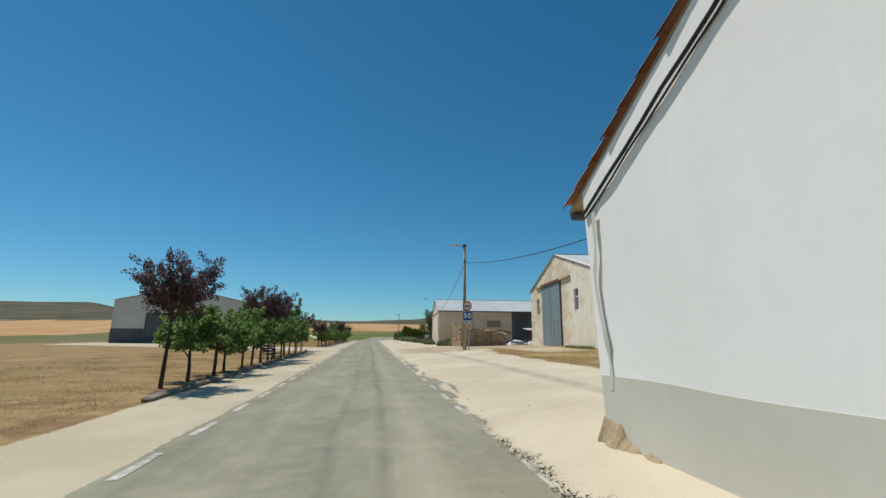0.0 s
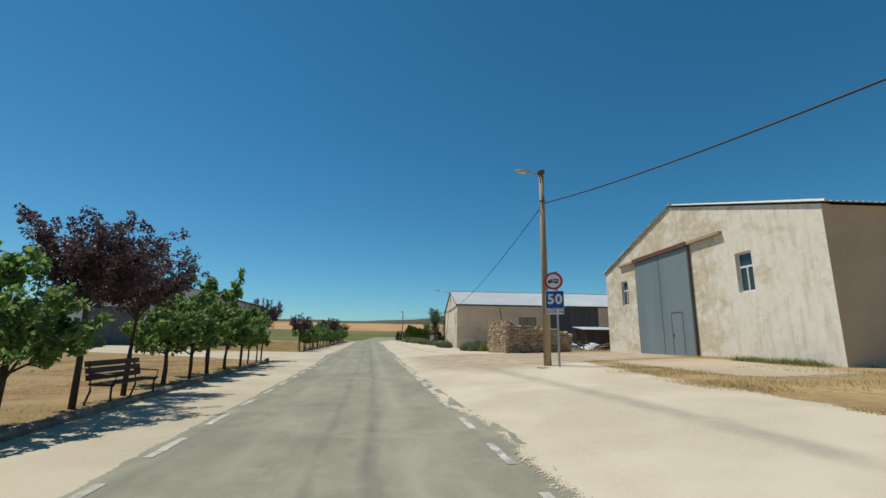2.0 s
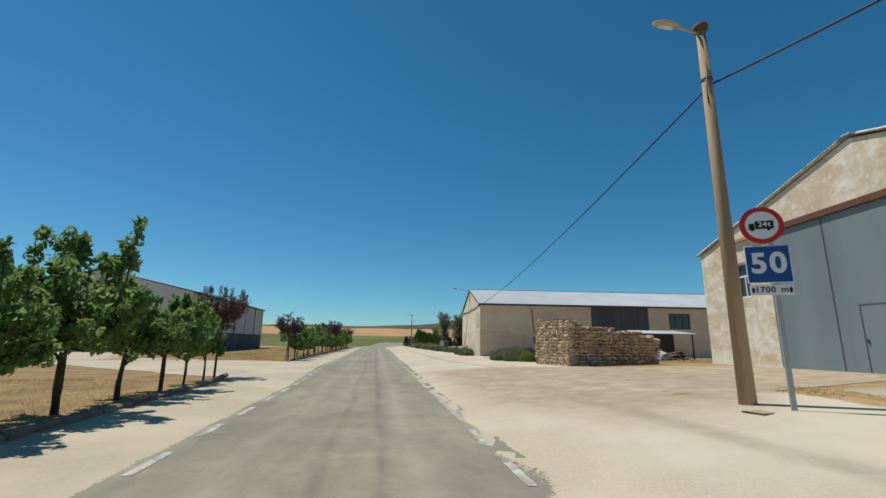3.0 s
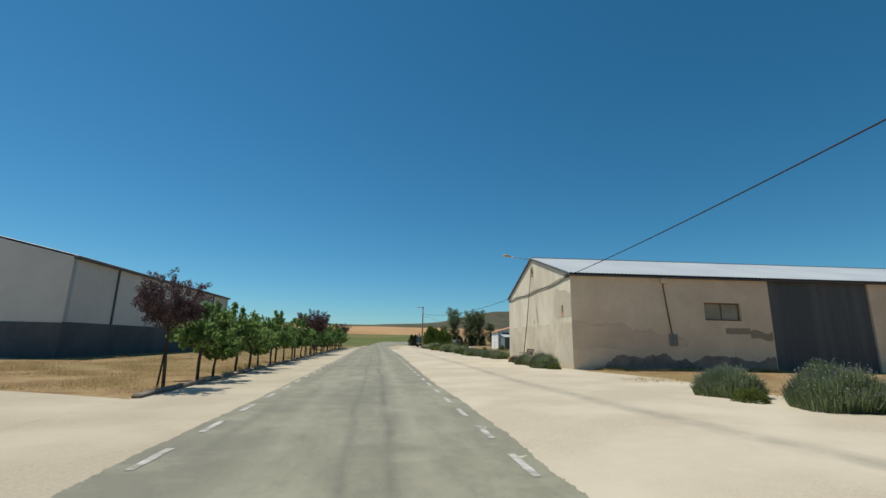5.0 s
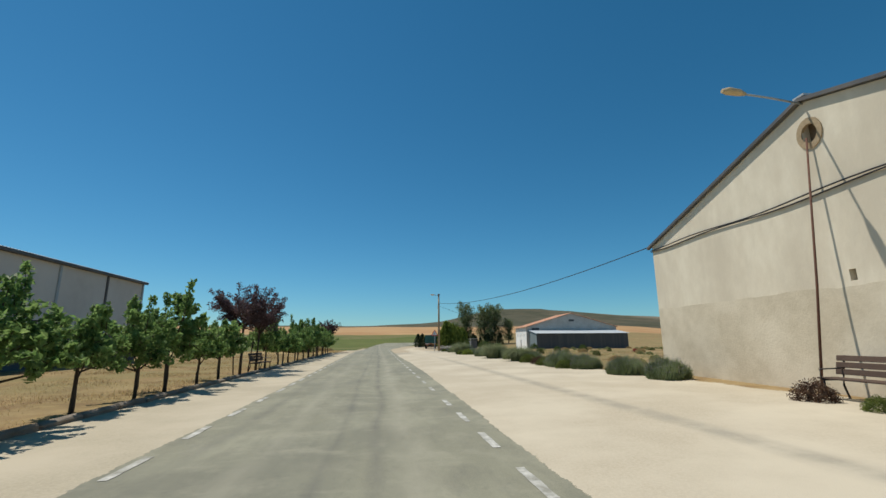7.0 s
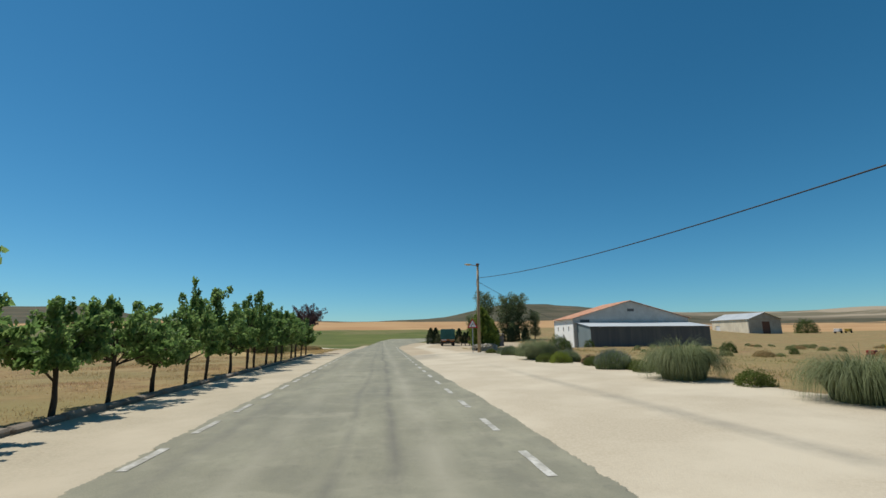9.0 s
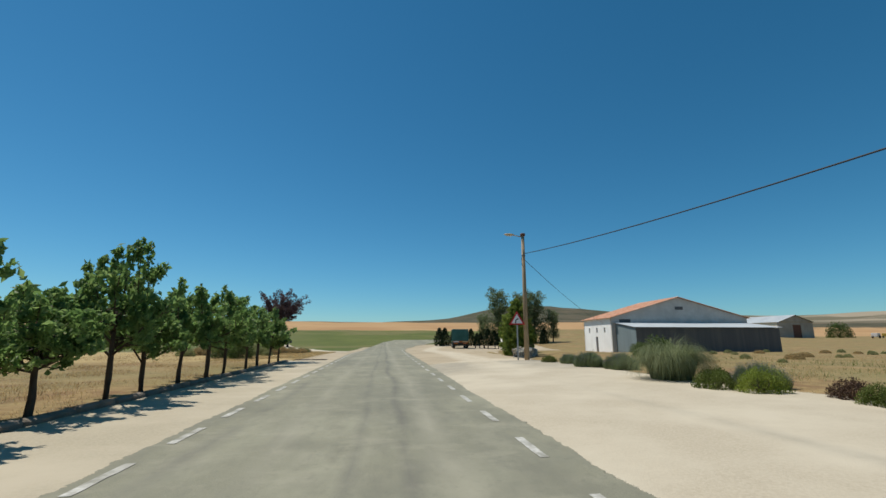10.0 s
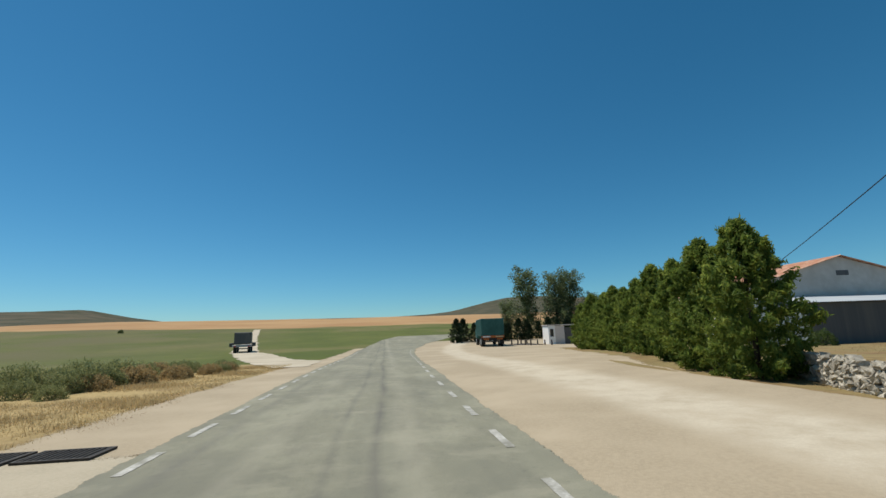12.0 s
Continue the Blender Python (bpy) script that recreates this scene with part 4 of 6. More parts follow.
def turned_rake(W, eave, apex):
    bm = bmesh.new()
    for y0, y1, z0, z1 in ((-0.2, W / 2, eave - 0.06, apex + 0.02), (W / 2, W + 0.2, apex + 0.02, eave - 0.06)):
        vs = [bm.verts.new(v) for v in ((-0.13, y0, z0), (-0.13, y1, z1), (-0.13, y1, z1 + 0.1), (-0.13, y0, z0 + 0.1), (-0.004, y0, z0), (-0.004, y1, z1), (-0.004, y1, z1 + 0.1), (-0.004, y0, z0 + 0.1))]
        for f in ((0, 1, 2, 3), (4, 7, 6, 5), (0, 4, 5, 1), (3, 2, 6, 7), (0, 3, 7, 4), (1, 5, 6, 2)):
            bm.faces.new([vs[i] for i in f])
    return bm


def left_shed():
    W, L, EAVE, APEX = 21.0, 28.6, 6.1, 8.1
    shed = thing("farm_shed", pose(-19.05, 81.9, -0.05) @ Matrix.Diagonal((0.92, 1.073, 1.09, 1)), "large pale farm shed with dark plinth and ribbed panel walls", "shed")
    top = lambda u: EAVE + (APEX - EAVE) * (1 - abs(u + W / 2) / (W / 2))
    part("gable_wall", panel(bmesh.new(), -W, 0, top, [(-15.9, -8.4, 0, 4.4)], -0.2, 0.3, (-W / 2,)), M_PANEL, shed, "pale panel gable wall")
    part("gable_door", box(-15.88, -8.42, 0.12, 0.2, 0.02, 4.38), M_DARKSTEEL, shed, "dark sheet door")
    part("side_wall", turned(panel(bmesh.new(), 0.3, L, lambda u: EAVE, base=-0.2), 90), M_PANEL, shed, "pale panel side wall")
    part("far_side_wall", turned(panel(bmesh.new(), 0.3, L, lambda u: EAVE, base=-0.2), 90, -W + 0.3), M_PANEL, shed)
    part("back_wall", turned(panel(bmesh.new(), -W + 0.3, -0.3, lambda u: top(u) - 0.05, (), -0.2, 0.3, (-W / 2,)), 0, 0, L - 0.3), M_PANEL, shed)
    for x0 in (0.3, -W - 0.3):
        v, f = corrugated(L + 0.3, 0, 0, 1, 1)
        v = [((x0 if y < 0.5 else -W / 2), x, (EAVE + 0.05 if y < 0.5 else APEX + 0.1) + (z - y)) for x, y, z in v]
        part("roof_slope", (v, f), M_SHEET, shed, "grey roof sheets")
    part("gutter", box(0.02, 0.32, -0.1, L + 0.2, EAVE - 0.12, EAVE + 0.06, 0.02), M_DARKSTEEL, shed, "dark eave gutter")
    part("plinth", box(0.004, 0.05, 0.0, L, -0.2, 2.15), M_PLINTH, shed, "dark plinth coating")
    part("plinth", box(-8.4, 0.04, -0.05, -0.004, -0.2, 2.1), M_PLINTH, shed)
    part("plinth", box(-W, -15.9, -0.05, -0.004, -0.2, 2.1), M_PLINTH, shed)
    for k in range(7):
        y = 0.1 + k * (L - 0.3) / 6
        part("pilaster", box(0.006, 0.1, y, y + 0.16, 2.16, EAVE - 0.14), M_PLINTH if k % 2 else M_SHEET, shed)
    part("vent", box(0.006, 0.1, 11.5, 11.9, 5.2, 5.4), M_RUST, shed)


def white_house():
    """A gable-end house by the road; its wall faces the road and its roof slopes down along it."""
    Y1, Y0, EAVE = 11.22, -0.8, 3.06
    MID = (Y0 + Y1) / 2
    W = Y1 - Y0
    APEX = EAVE + 0.46 * W / 2
    house = thing("house", pose(3.92, Y0, 0.19, 0, -2.6, 0), "white plastered house with clay tile roof and grey plinth", "house")
    top = lambda y: EAVE + (APEX - EAVE) * (1 - abs(y - W / 2) / (W / 2))
    bm = end_wall(W, top, breaks=[W * k / 40 for k in range(1, 40)], base=0.80)
    bmesh.ops.subdivide_edges(bm, edges=bm.edges, cuts=1)
    for v in bm.verts:
        if v.co.x < 0.01:
            v.co.x -= smooth01((v.co.z - 0.9) / 0.5) * (0.02 * noise.noise((v.co.y * 0.6, v.co.z * 0.6, 3)) + 0.012 * noise.noise((v.co.y * 2.0, v.co.z * 2.0, 6)))
    part("gable_wall", bm, M_WHITEWALL, house, "lumpy whitewashed gable wall")
    bm = end_wall(W - 0.02, lambda y: 0.862 + 0.01 * math.sin(y * 3), base=-0.3, breaks=[W * k / 40 for k in range(1, 40)])
    bmesh.ops.translate(bm, vec=(-0.004, 0, 0), verts=bm.verts)
    part("plinth_band", bm, M_GREYBAND, house, "grey painted plinth band")
    part("north_wall", turned(panel(bmesh.new(), 0.3, 10.5, lambda u: EAVE, base=-0.3), 0, 0, W - 0.3), M_WHITEWALL, house)
    part("south_wall", panel(bmesh.new(), 0.3, 10.5, lambda u: EAVE, base=-0.3), M_WHITEWALL, house)
    part("east_wall", turned(end_wall(W - 0.6, lambda y: top(y + 0.3) - 0.05, breaks=(W / 2 - 0.3,)), 0, 10.2, 0.3), M_WHITEWALL, house)
    # bare plaster where the corner has worn away, and the grey strip down the corner
    v, f = ragged_patch(lambda x: (0.46 if x < 0.4 else 0.36) * (1 - x / 1.9) + 0.09 * noise.noise((x * 4, 1, 1)) + 0.05 * noise.noise((x * 11, 1, 1)), 0.01, 1.8, -0.05, 40)
    part("worn_corner", turned(bm_from(v, f), -90, -0.006, W, 0), M_BAREPLASTER, house, "bare earth plaster at the worn corner")
    strip = bmesh.new()
    prev = None
    for k in range(25):
        z = 0.7 + k * 0.085
        u = -0.22 - 0.05 * math.sin(k * 0.35) + 0.04 * noise.noise((k * 0.3, 2, 2))
        w = 0.035 + 0.03 * noise.noise((k * 0.4, 7, 2))
        x = -0.008 - 0.03 * smooth01((z - 0.9) / 0.5)
        row = (strip.verts.new((x, u - w, z)), strip.verts.new((x, u + w, z)))
        if prev:
            strip.faces.new((prev[0], prev[1], row[1], row[0]))
        prev = row
    part("repair_strip", turned(strip, 0, 0, W, 0), M_GREYBAND, house, "grey cement repair strip")
    # roof: decking and rows of clay tiles, with a tiled verge along the gable
    slope = math.atan2(APEX - EAVE, W / 2)
    for side in (0, 1):
        sgn = 1 if side == 0 else -1
        ye, ym = (W + 0.42, W / 2) if side == 0 else (-0.42, W / 2)
        bm = bmesh.new()
        prism(bm, [(0, 0), (1, 0), (1, 0.05), (0, 0.05)], 0, 1)
        me_v = [(0.01 + 10.6 * v.co.x, ye + (ym - ye) * v.co.y, (EAVE - 0.42 * math.tan(slope)) + 0.02 + (APEX - EAVE + 0.42 * math.tan(slope)) * v.co.y + v.co.z) for v in bm.verts]
        for v, c in zip(bm.verts, me_v):
            v.co = c
        deck = part("roof_deck", bm, M_BAREPLASTER, house)
        rows, cols = 17, 49
        verts, faces = [], []
        length = (W / 2 + 0.42) / math.cos(slope)
        for j in range(cols):
            cx = 0.17 + j * 0.215
            for i in range(rows):
                s0, s1 = i * length / rows - 0.02, (i + 1) * length / rows + 0.06
                lift0, lift1 = 0.10, 0.055
                b0 = len(verts)
                for s, lift, r in ((s0, lift0, 0.095), (s1, lift1, 0.075)):
                    for q in range(6):
                        a = math.pi * q / 5
                        y = ye - sgn * s * math.cos(slope)
                        z = EAVE - 0.42 * math.tan(slope) + 0.03 + s * math.sin(slope) + lift + r * math.sin(a) - 0.05
                        verts.append((cx - r * math.cos(a), y, z))
                for q in range(5):
                    faces.append((b0 + q, b0 + q + 1, b0 + q + 7, b0 + q + 6))
                faces.append((b0 + 5, b0 + 4, b0 + 3, b0 + 2, b0 + 1, b0))
        tagged(part("tile_field", (verts, faces), M_TILE, house, "rows of curved clay tiles"), kind="stuff")
        # verge tiles, one by one
        if side == 0:
            tv, tf = [], []
            for q in range(7):
                a = math.pi * q / 6 - 0.35
                for s, r in ((0, 0.115), (0.44, 0.095)):
                    tv.append((-r * math.cos(a), s, r * math.sin(a)))
                    tv.append((-(r - 0.014) * math.cos(a), s, (r - 0.014) * math.sin(a)))
            for q in range(6):
                a, b = 4 * q, 4 * q + 4
                tf += [(a, b, b + 2, a + 2), (a + 1, a + 3, b + 3, b + 1), (a, a + 1, b + 1, b), (a + 2, b + 2, b + 3, a + 3)]
            tile_me = mesh_of("verge_tile", tv, tf, M_TILE)
            n = 18
            for i in range(n):
                s = i * length / n
                y, z = ye - s * math.cos(slope), EAVE - 0.42 * math.tan(slope) + 0.05 + s * math.sin(slope) + 0.035
                ob = new("verge_tile", tile_me)
                ob.parent = house
                ob.matrix_basis = pose(0.03 + 0.008 * (i % 3), y, z, 0, 0, 180) @ pose(0, 0, 0, math.degrees(slope) - 2.2, 0, 0)
    # eave gutter end and the cable clipped under the verge
    part("gutter", pipe([(0.02, W + 0.36, EAVE - 0.2), (0.3, W + 0.36, EAVE - 0.2), (5, W + 0.36, EAVE - 0.21), (10.5, W + 0.36, EAVE - 0.23)], [0.055] * 4, 10), M_DARKSTEEL, house, "dark eave gutter")
    pts = [(-0.04 + 0.005 * math.sin(k * 2.1), W - 0.02 - k * 0.33, EAVE - 0.30 + 0.445 * k * 0.33 + 0.008 * math.sin(k * 1.7)) for k in range(18)]
    part("wall_cable", pipe(pts, [0.021] * len(pts), 6), M_CABLE, house, "black cable clipped under the verge")
    pts = [(-0.025 + 0.004 * math.sin(k * 1.3), W - 0.05 - k * 0.33, EAVE - 0.345 + 0.445 * k * 0.33 + 0.008 * math.sin(k * 2.3 + 1)) for k in range(18)]
    part("wall_cable", pipe(pts, [0.012] * len(pts), 6), M_CABLE, house)
    part("cable_mast", pipe([(6.25, W - 0.2, 2.9), (6.25, W - 0.2, 5.2)], [0.03, 0.025]), M_GALV, house)


def bm_from(v, f):
    bm = bmesh.new()
    vs = [bm.verts.new(c) for c in v]
    for q in f:
        bm.faces.new([vs[i] for i in q])
    return bm


def barn_three():
    W, L, EAVE, APEX = 20.2, 11.2, 4.5, 7.3
    barn = thing("barn", pose(31.3, 157.7, -0.25, 0, 0, -5.7) @ Matrix.Diagonal((0.925, 0.925, 0.97, 1)), "white barn with orange tile roof and dark lean-to", "barn")
    top = lambda u: EAVE + (APEX - EAVE) * (1 - abs(u - W / 2) / (W / 2))
    part("gable_wall", panel(bmesh.new(), 0, W, top, [(1.2, 2.9, 0.0, 4.3)], -0.6, 0.3, (W / 2,)), mat("grey_white_plaster", (0.62, 0.58, 0.53), (0.55, 0.51, 0.46), (0.50, 0.46, 0.41), 1.5, 0.5, 0.9, 0.2, 12), barn, "stained off-white gable")
    part("gable_door", box(1.22, 2.88, 0.1, 0.2, -0.5, 4.28), M_DARKSTEEL, barn, "dark steel door")
    holes = [(2.0, 2.55, 2.5, 3.2), (5.0, 5.55, 2.5, 3.2), (8.2, 8.75, 2.5, 3.2), (5.0, 5.9, -0.5, 1.9)]
    part("side_wall", turned(end_wall(L - 0.3, lambda y: EAVE, holes, -0.6), 0, 0, 0.3), M_WHITEWALL, barn, "white side wall")
    for y0, y1, z0, z1 in holes:
        part("dark_window" if z0 > 0 else "side_door", box(0.12, 0.16, y0 + 0.3, y1 + 0.3, z0, z1), M_GLASS if z0 > 0 else M_DARKSTEEL, barn)
    part("back_wall", turned(panel(bmesh.new(), 0, W, lambda u: top(u) - 0.05, (), -0.6, 0.3, (W / 2,)), 0, 0, L - 0.3), M_WHITEWALL, barn)
    part("east_wall", turned(end_wall(L - 0.6, lambda y: EAVE, (), -0.6), 0, W - 0.3, 0.3), M_WHITEWALL, barn)
    for x0 in (-0.4, W + 0.4):
        v, f = corrugated(L + 0.7, 0, 0, 1, 1, 0.24, 0.06, 0.03)
        z_e = EAVE - 0.4 * (APEX - EAVE) / (W / 2)
        v = [((x0 if y < 0.5 else W / 2), x - 0.35, (z_e + 0.04 if y < 0.5 else APEX + 0.06) + (z - y) + 0.02) for x, y, z in v]
        part("roof_slope", (v, f), M_TILE, barn, "orange clay tile roof")
    part("owl_hole", box(9.6, 10.8, -0.02, -0.004, 5.6, 6.05), M_DARKSTEEL, barn)
    # the lean-to against the gable
    part("lean_to_front", panel(bmesh.new(), 0.6, 19.8, lambda u: 3.0, (), -0.7, 0.12), M_DARKSTEEL, barn, "dark sheet front of the lean-to").location = (0, -6.2, 0)
    v = [(0.6, -6.2, -0.6), (0.6, -0.003, -0.6), (0.6, -0.003, 3.66), (0.6, -6.2, 2.95)]
    part("lean_to_side", bm_thick(v, (0.1, 0, 0)), M_STEELDOOR, barn, "grey sheet side of the lean-to")
    part("lean_to_side", bm_thick([(x + 19.1, y, z) for x, y, z in v], (0.1, 0, 0)), M_STEELDOOR, barn)
    v, f = corrugated(19.8, -6.45, 3.03, -0.01, 3.78)
    part("lean_to_roof", (v, f), M_SHEET, barn, "pale sheet roof of the lean-to").location = (0.4, 0, 0.02)


def bm_thick(quad, d):
    bm = bmesh.new()
    a = [bm.verts.new(q) for q in quad]
    b = [bm.verts.new(Vector(q) + Vector(d)) for q in quad]
    bm.faces.new(a)
    bm.faces.new(b[::-1])
    for i in range(4):
        bm.faces.new((a[i], b[i], b[(i + 1) % 4], a[(i + 1) % 4]))
    return bm


def barn_four():
    W, L, E, A = 12.6, 17.0, 5.0, 7.2
    x, y = 150.2, 238
    barn = thing("far_barn", pose(x, y, gz(x - 8, y) - 0.1, 0, 0, 90) @ Matrix.Scale(1.09, 4), "distant tan block barn with grey sheet roof", "barn")
    top = lambda q: E + (A - E) * (1 - abs(q - W / 2) / (W / 2))
    block = mat("grey_block_wall", (0.36, 0.31, 0.255), (0.31, 0.265, 0.22), (0.41, 0.36, 0.30), 1.5, 0.3, 0.9, 0.2)
    part("gable_wall", end_wall(W, top, [(4.4, 7.4, 0.0, 4.2)], base=-1.5, breaks=(W / 2,)), block, barn, "grey block gable")
    part("gable_door", box(0.1, 0.16, 4.4, 7.4, 0.0, 4.2), M_RUST, barn)
    part("gable_beam", box(-0.04, -0.004, 0.6, W - 0.6, E - 0.05, E + 0.15), M_BAREPLASTER, barn)
    part("end_wall", turned(end_wall(W, top, base=-1.5, breaks=(W / 2,)), 0, L - 0.3), M_SIDE1, barn)
    side = panel(bmesh.new(), 0.3, L - 0.3, lambda u: E, [(13.0, 15.2, 0.0, 3.0)], -1.5)
    part("side_wall", turned(side, 0, 0, W - 0.3), M_PLASTER2, barn, "pale rendered side wall")
    part("side_door", box(13.0, 15.2, W - 0.2, W - 0.14, 0.0, 3.0), M_FRAME, barn)
    part("back_wall", panel(bmesh.new(), 0.3, L - 0.3, lambda u: E, (), -1.5), M_SIDE1, barn)
    for y0 in (-0.4, W + 0.4):
        part("roof_slope", corrugated(L + 1, y0, E - 0.1, W / 2, A + 0.05, 0.5, 0.05), M_SHEET, barn).location = (-0.5, 0, 0.08)


barn_one()
barn_two()
left_shed()
white_house()
barn_three()
barn_four()

# ---- poles, signs, wires ----


def street_lamp_pole(x, y, h, r, label):
    z = gz(x, y)
    pole = thing("street_lamp", pose(x, y, z - 0.05), label, "street lamp")
    part("pole", pipe([(0, 0, 0), (0, 0.01, h * 0.5), (0, 0, h)], [r, r * 0.82, r * 0.62], 12), M_POLE, pole)
    part("cap", pipe([(0, 0, h), (0, 0, h + 0.12), (0, 0, h + 0.16)], [0.14, 0.15, 0.05], 10), M_RUST, pole)
    part("arm", pipe([(0, 0, h - 0.08), (-0.4, 0, h + 0.0), (-0.62, 0, h + 0.02)], [0.03] * 3), M_GALV, pole)
    head = bmesh.new()
    tube(head, [(-0.5, 0, h + 0.03), (-0.66, 0, h + 0.05), (-0.9, 0, h + 0.06), (-1.08, 0, h + 0.05)], [0.05, 0.1, 0.11, 0.05], 10)
    for v in head.verts:
        v.co.z = (v.co.z - h - 0.05) * 0.55 + h + 0.05
    hd = part("lamp_head", head, M_LAMP, pole, "yellowed lamp head")
    part("lens", pipe([(-0.66, 0, h - 0.005), (-0.98, 0, h - 0.005)], [0.05, 0.04], 8), M_FRAME, hd)
    part("clamp", pipe([(0, 0, h - 1.18), (0, 0, h - 1.12)], [r * 0.78, r * 0.78], 12), M_DARKSTEEL, pole)
    part("cable_loop", pipe([(-0.1, -0.12, h - 1.15), (-0.16, -0.16, h - 1.4), (-0.15, -0.14, h - 1.65), (-0.1, -0.1, h - 1.75)], [0.015] * 4, 6), M_CABLE, pole)
    return pole


P1, P3 = (7.85, 37.0), (8.87, 125.68)
street_lamp_pole(*P1, 7.55, 0.145, "tan wooden utility pole carrying a small street lamp")
street_lamp_pole(*P3, 6.95, 0.14, "tan wooden utility pole carrying a small street lamp")


def wire(a, b, sag, label, r=0.016):
    a, b = Vector(a), Vector(b)
    pts = [a.lerp(b, k / 24) - Vector((0, 0, sag * 4 * (k / 24) * (1 - k / 24))) for k in range(25)]
    ob = part("overhead_cable", pipe(pts, [r] * 25, 6), M_CABLE)
    return tagged(ob, label, "cable")


wire((P1[0] + 0.1, P1[1] + 0.05, 6.78), (9.97, 11.05, 5.3), 0.78, "black overhead cable from pole to house", 0.02)
wire((P1[0] + 0.05, P1[1] + 0.14, 6.7), (11.7, 72.3, 5.32), 0.4, "black overhead cable from pole to barn", 0.018)
wire((13.3, 87.4, 5.58), (P3[0] + 0.1, P3[1] - 0.05, 6.1), 0.82, "black overhead cable from barn to pole", 0.02)
wire((P3[0] + 0.1, P3[1] + 0.1, 5.75), (31.2, 159.6, 3.45), 0.4, "black overhead cable from pole to white barn", 0.014)


def gable_cables():
    for dz, dx, ph in ((0.0, -0.05, 0.0), (-0.07, -0.045, 1.0)):
        pts = []
        for k in range(30):
            y = 14.35 * k / 29
            pts.append((dx, y, 5.0 + dz + 0.04 * math.sin(k * 0.6 + ph) - 0.1 * math.sin(math.pi * k / 29)))
        ob = part("wall_cable", pipe(pts, [0.02] * 30, 6), M_CABLE)
        ob.matrix_basis = BARN_TWO
        tagged(ob, "black cable clipped along the barn gable", "cable")
    coil = bmesh.new()
    for k in range(3):
        tube(coil, [(-0.06, 0.15 + 0.5 * q / 8 + 0.05 * k, 5.05 + 0.12 * math.sin(q * 0.8 + k)) for q in range(9)], [0.018] * 9, 6)
    ob = part("wall_cable", coil, M_CABLE)
    ob.matrix_basis = BARN_TWO
    tagged(ob, "tangled black cable at the barn corner", "cable")
    lamp = thing("wall_lamp", BARN_TWO @ pose(-0.02, 7.15, 7.25), "street lamp on a thin arm at the barn gable", "street lamp")
    part("arm", pipe([(0.0, 0, 0), (-0.8, 0, 0.14), (-1.6, 0, 0.24)], [0.025] * 3), M_GALV, lamp)
    head = pipe([(-1.5, 0, 0.23), (-1.68, 0, 0.27), (-1.95, 0, 0.3), (-2.12, 0, 0.3)], [0.04, 0.09, 0.1, 0.05], 10)
    part("lamp_head", head, M_LAMP, lamp, "yellowed lamp head")
    mast = part("leaning_pole", pipe([(-0.75, 7.3, -0.05), (-0.42, 7.25, 2.6), (-0.08, 7.15, 6.3)], [0.03, 0.028, 0.022], 8), M_RUST)
    mast.matrix_basis = BARN_TWO
    tagged(mast, "thin metal pole leaning against the barn gable", "pole")


gable_cables()


def spell(text, size, material, parent, x, y, z, extrude, step=0.56, bold=0.0):
    """Writing set character by character, each a piece of its own, centred at x."""
    widths = [(1.0 if c == "m" else 0.42 if c in "t " else step) * size for c in text]
    at = x - sum(widths) / 2
    for c, w in zip(text, widths):
        if c != " ":
            words("character", c, size, material, parent, pose(at + w / 2, y, z, 90, 0, 0), extrude, bold)
        at += w


def speed_sign():
    x, y = 7.98, 36.25
    sign = thing("road_sign", pose(x, y, gz(x, y) + 0.1, 0, 0, -28) @ Matrix.Scale(0.96, 4), "weight limit and 50 speed signs on a steel post", "road sign")
    part("post", box(-0.04, 0.04, -0.025, 0.025, -0.25, 3.45), M_GALV, sign)
    c = 3.08
    plate = part("round_plate", disc(bmesh.new(), -0.1, c, 0.34, -0.05, -0.03), M_RED, sign, "round red-rimmed plate")
    part("face", disc(bmesh.new(), -0.1, c, 0.255, -0.054, -0.0505), M_WHITE, plate)
    truck = bmesh.new()
    slab(truck, -0.20, 0.08, -0.058, -0.0545, c - 0.05, c + 0.075)
    slab(truck, -0.30, -0.21, -0.058, -0.0545, c - 0.05, c + 0.035)
    slab(truck, -0.31, 0.09, -0.058, -0.0545, c - 0.072, c - 0.052)
    disc(truck, -0.25, c - 0.075, 0.032, -0.0585, -0.055, 12)
    disc(truck, 0.0, c - 0.075, 0.032, -0.0585, -0.055, 12)
    part("truck_symbol", truck, M_BLACK, plate)
    spell("24t", 0.13, M_WHITE, plate, -0.06, -0.0605, c + 0.01, 0.001, 0.56, 0.003)
    blue = part("blue_plate", box(-0.42, 0.26, -0.05, -0.03, 2.03, 2.70, 0.006), M_WHITE, sign, "square blue plate with white figures")
    part("face", box(-0.405, 0.245, -0.054, -0.0505, 2.045, 2.685), M_BLUE, blue)
    spell("50", 0.5, M_WHITE, blue, -0.08, -0.057, 2.37, 0.0035, 0.58, 0.016)
    small = part("small_plate", box(-0.40, 0.24, -0.05, -0.03, 1.82, 2.0, 0.005), M_WHITE, sign, "small white distance plate")
    spell("1700 m", 0.14, M_BLACK, small, -0.08, -0.053, 1.91, 0.001, 0.56, 0.003)
    arrows = bmesh.new()
    for ax in (-0.355, 0.195):
        prism(arrows, [(ax - 0.02, 1.86), (ax + 0.02, 1.86), (ax + 0.02, 1.91), (ax - 0.02, 1.91)], -0.054, -0.051)
        prism(arrows, [(ax - 0.035, 1.91), (ax + 0.035, 1.91), (ax, 1.96)], -0.054, -0.051)
    part("arrow", arrows, M_BLACK, small)


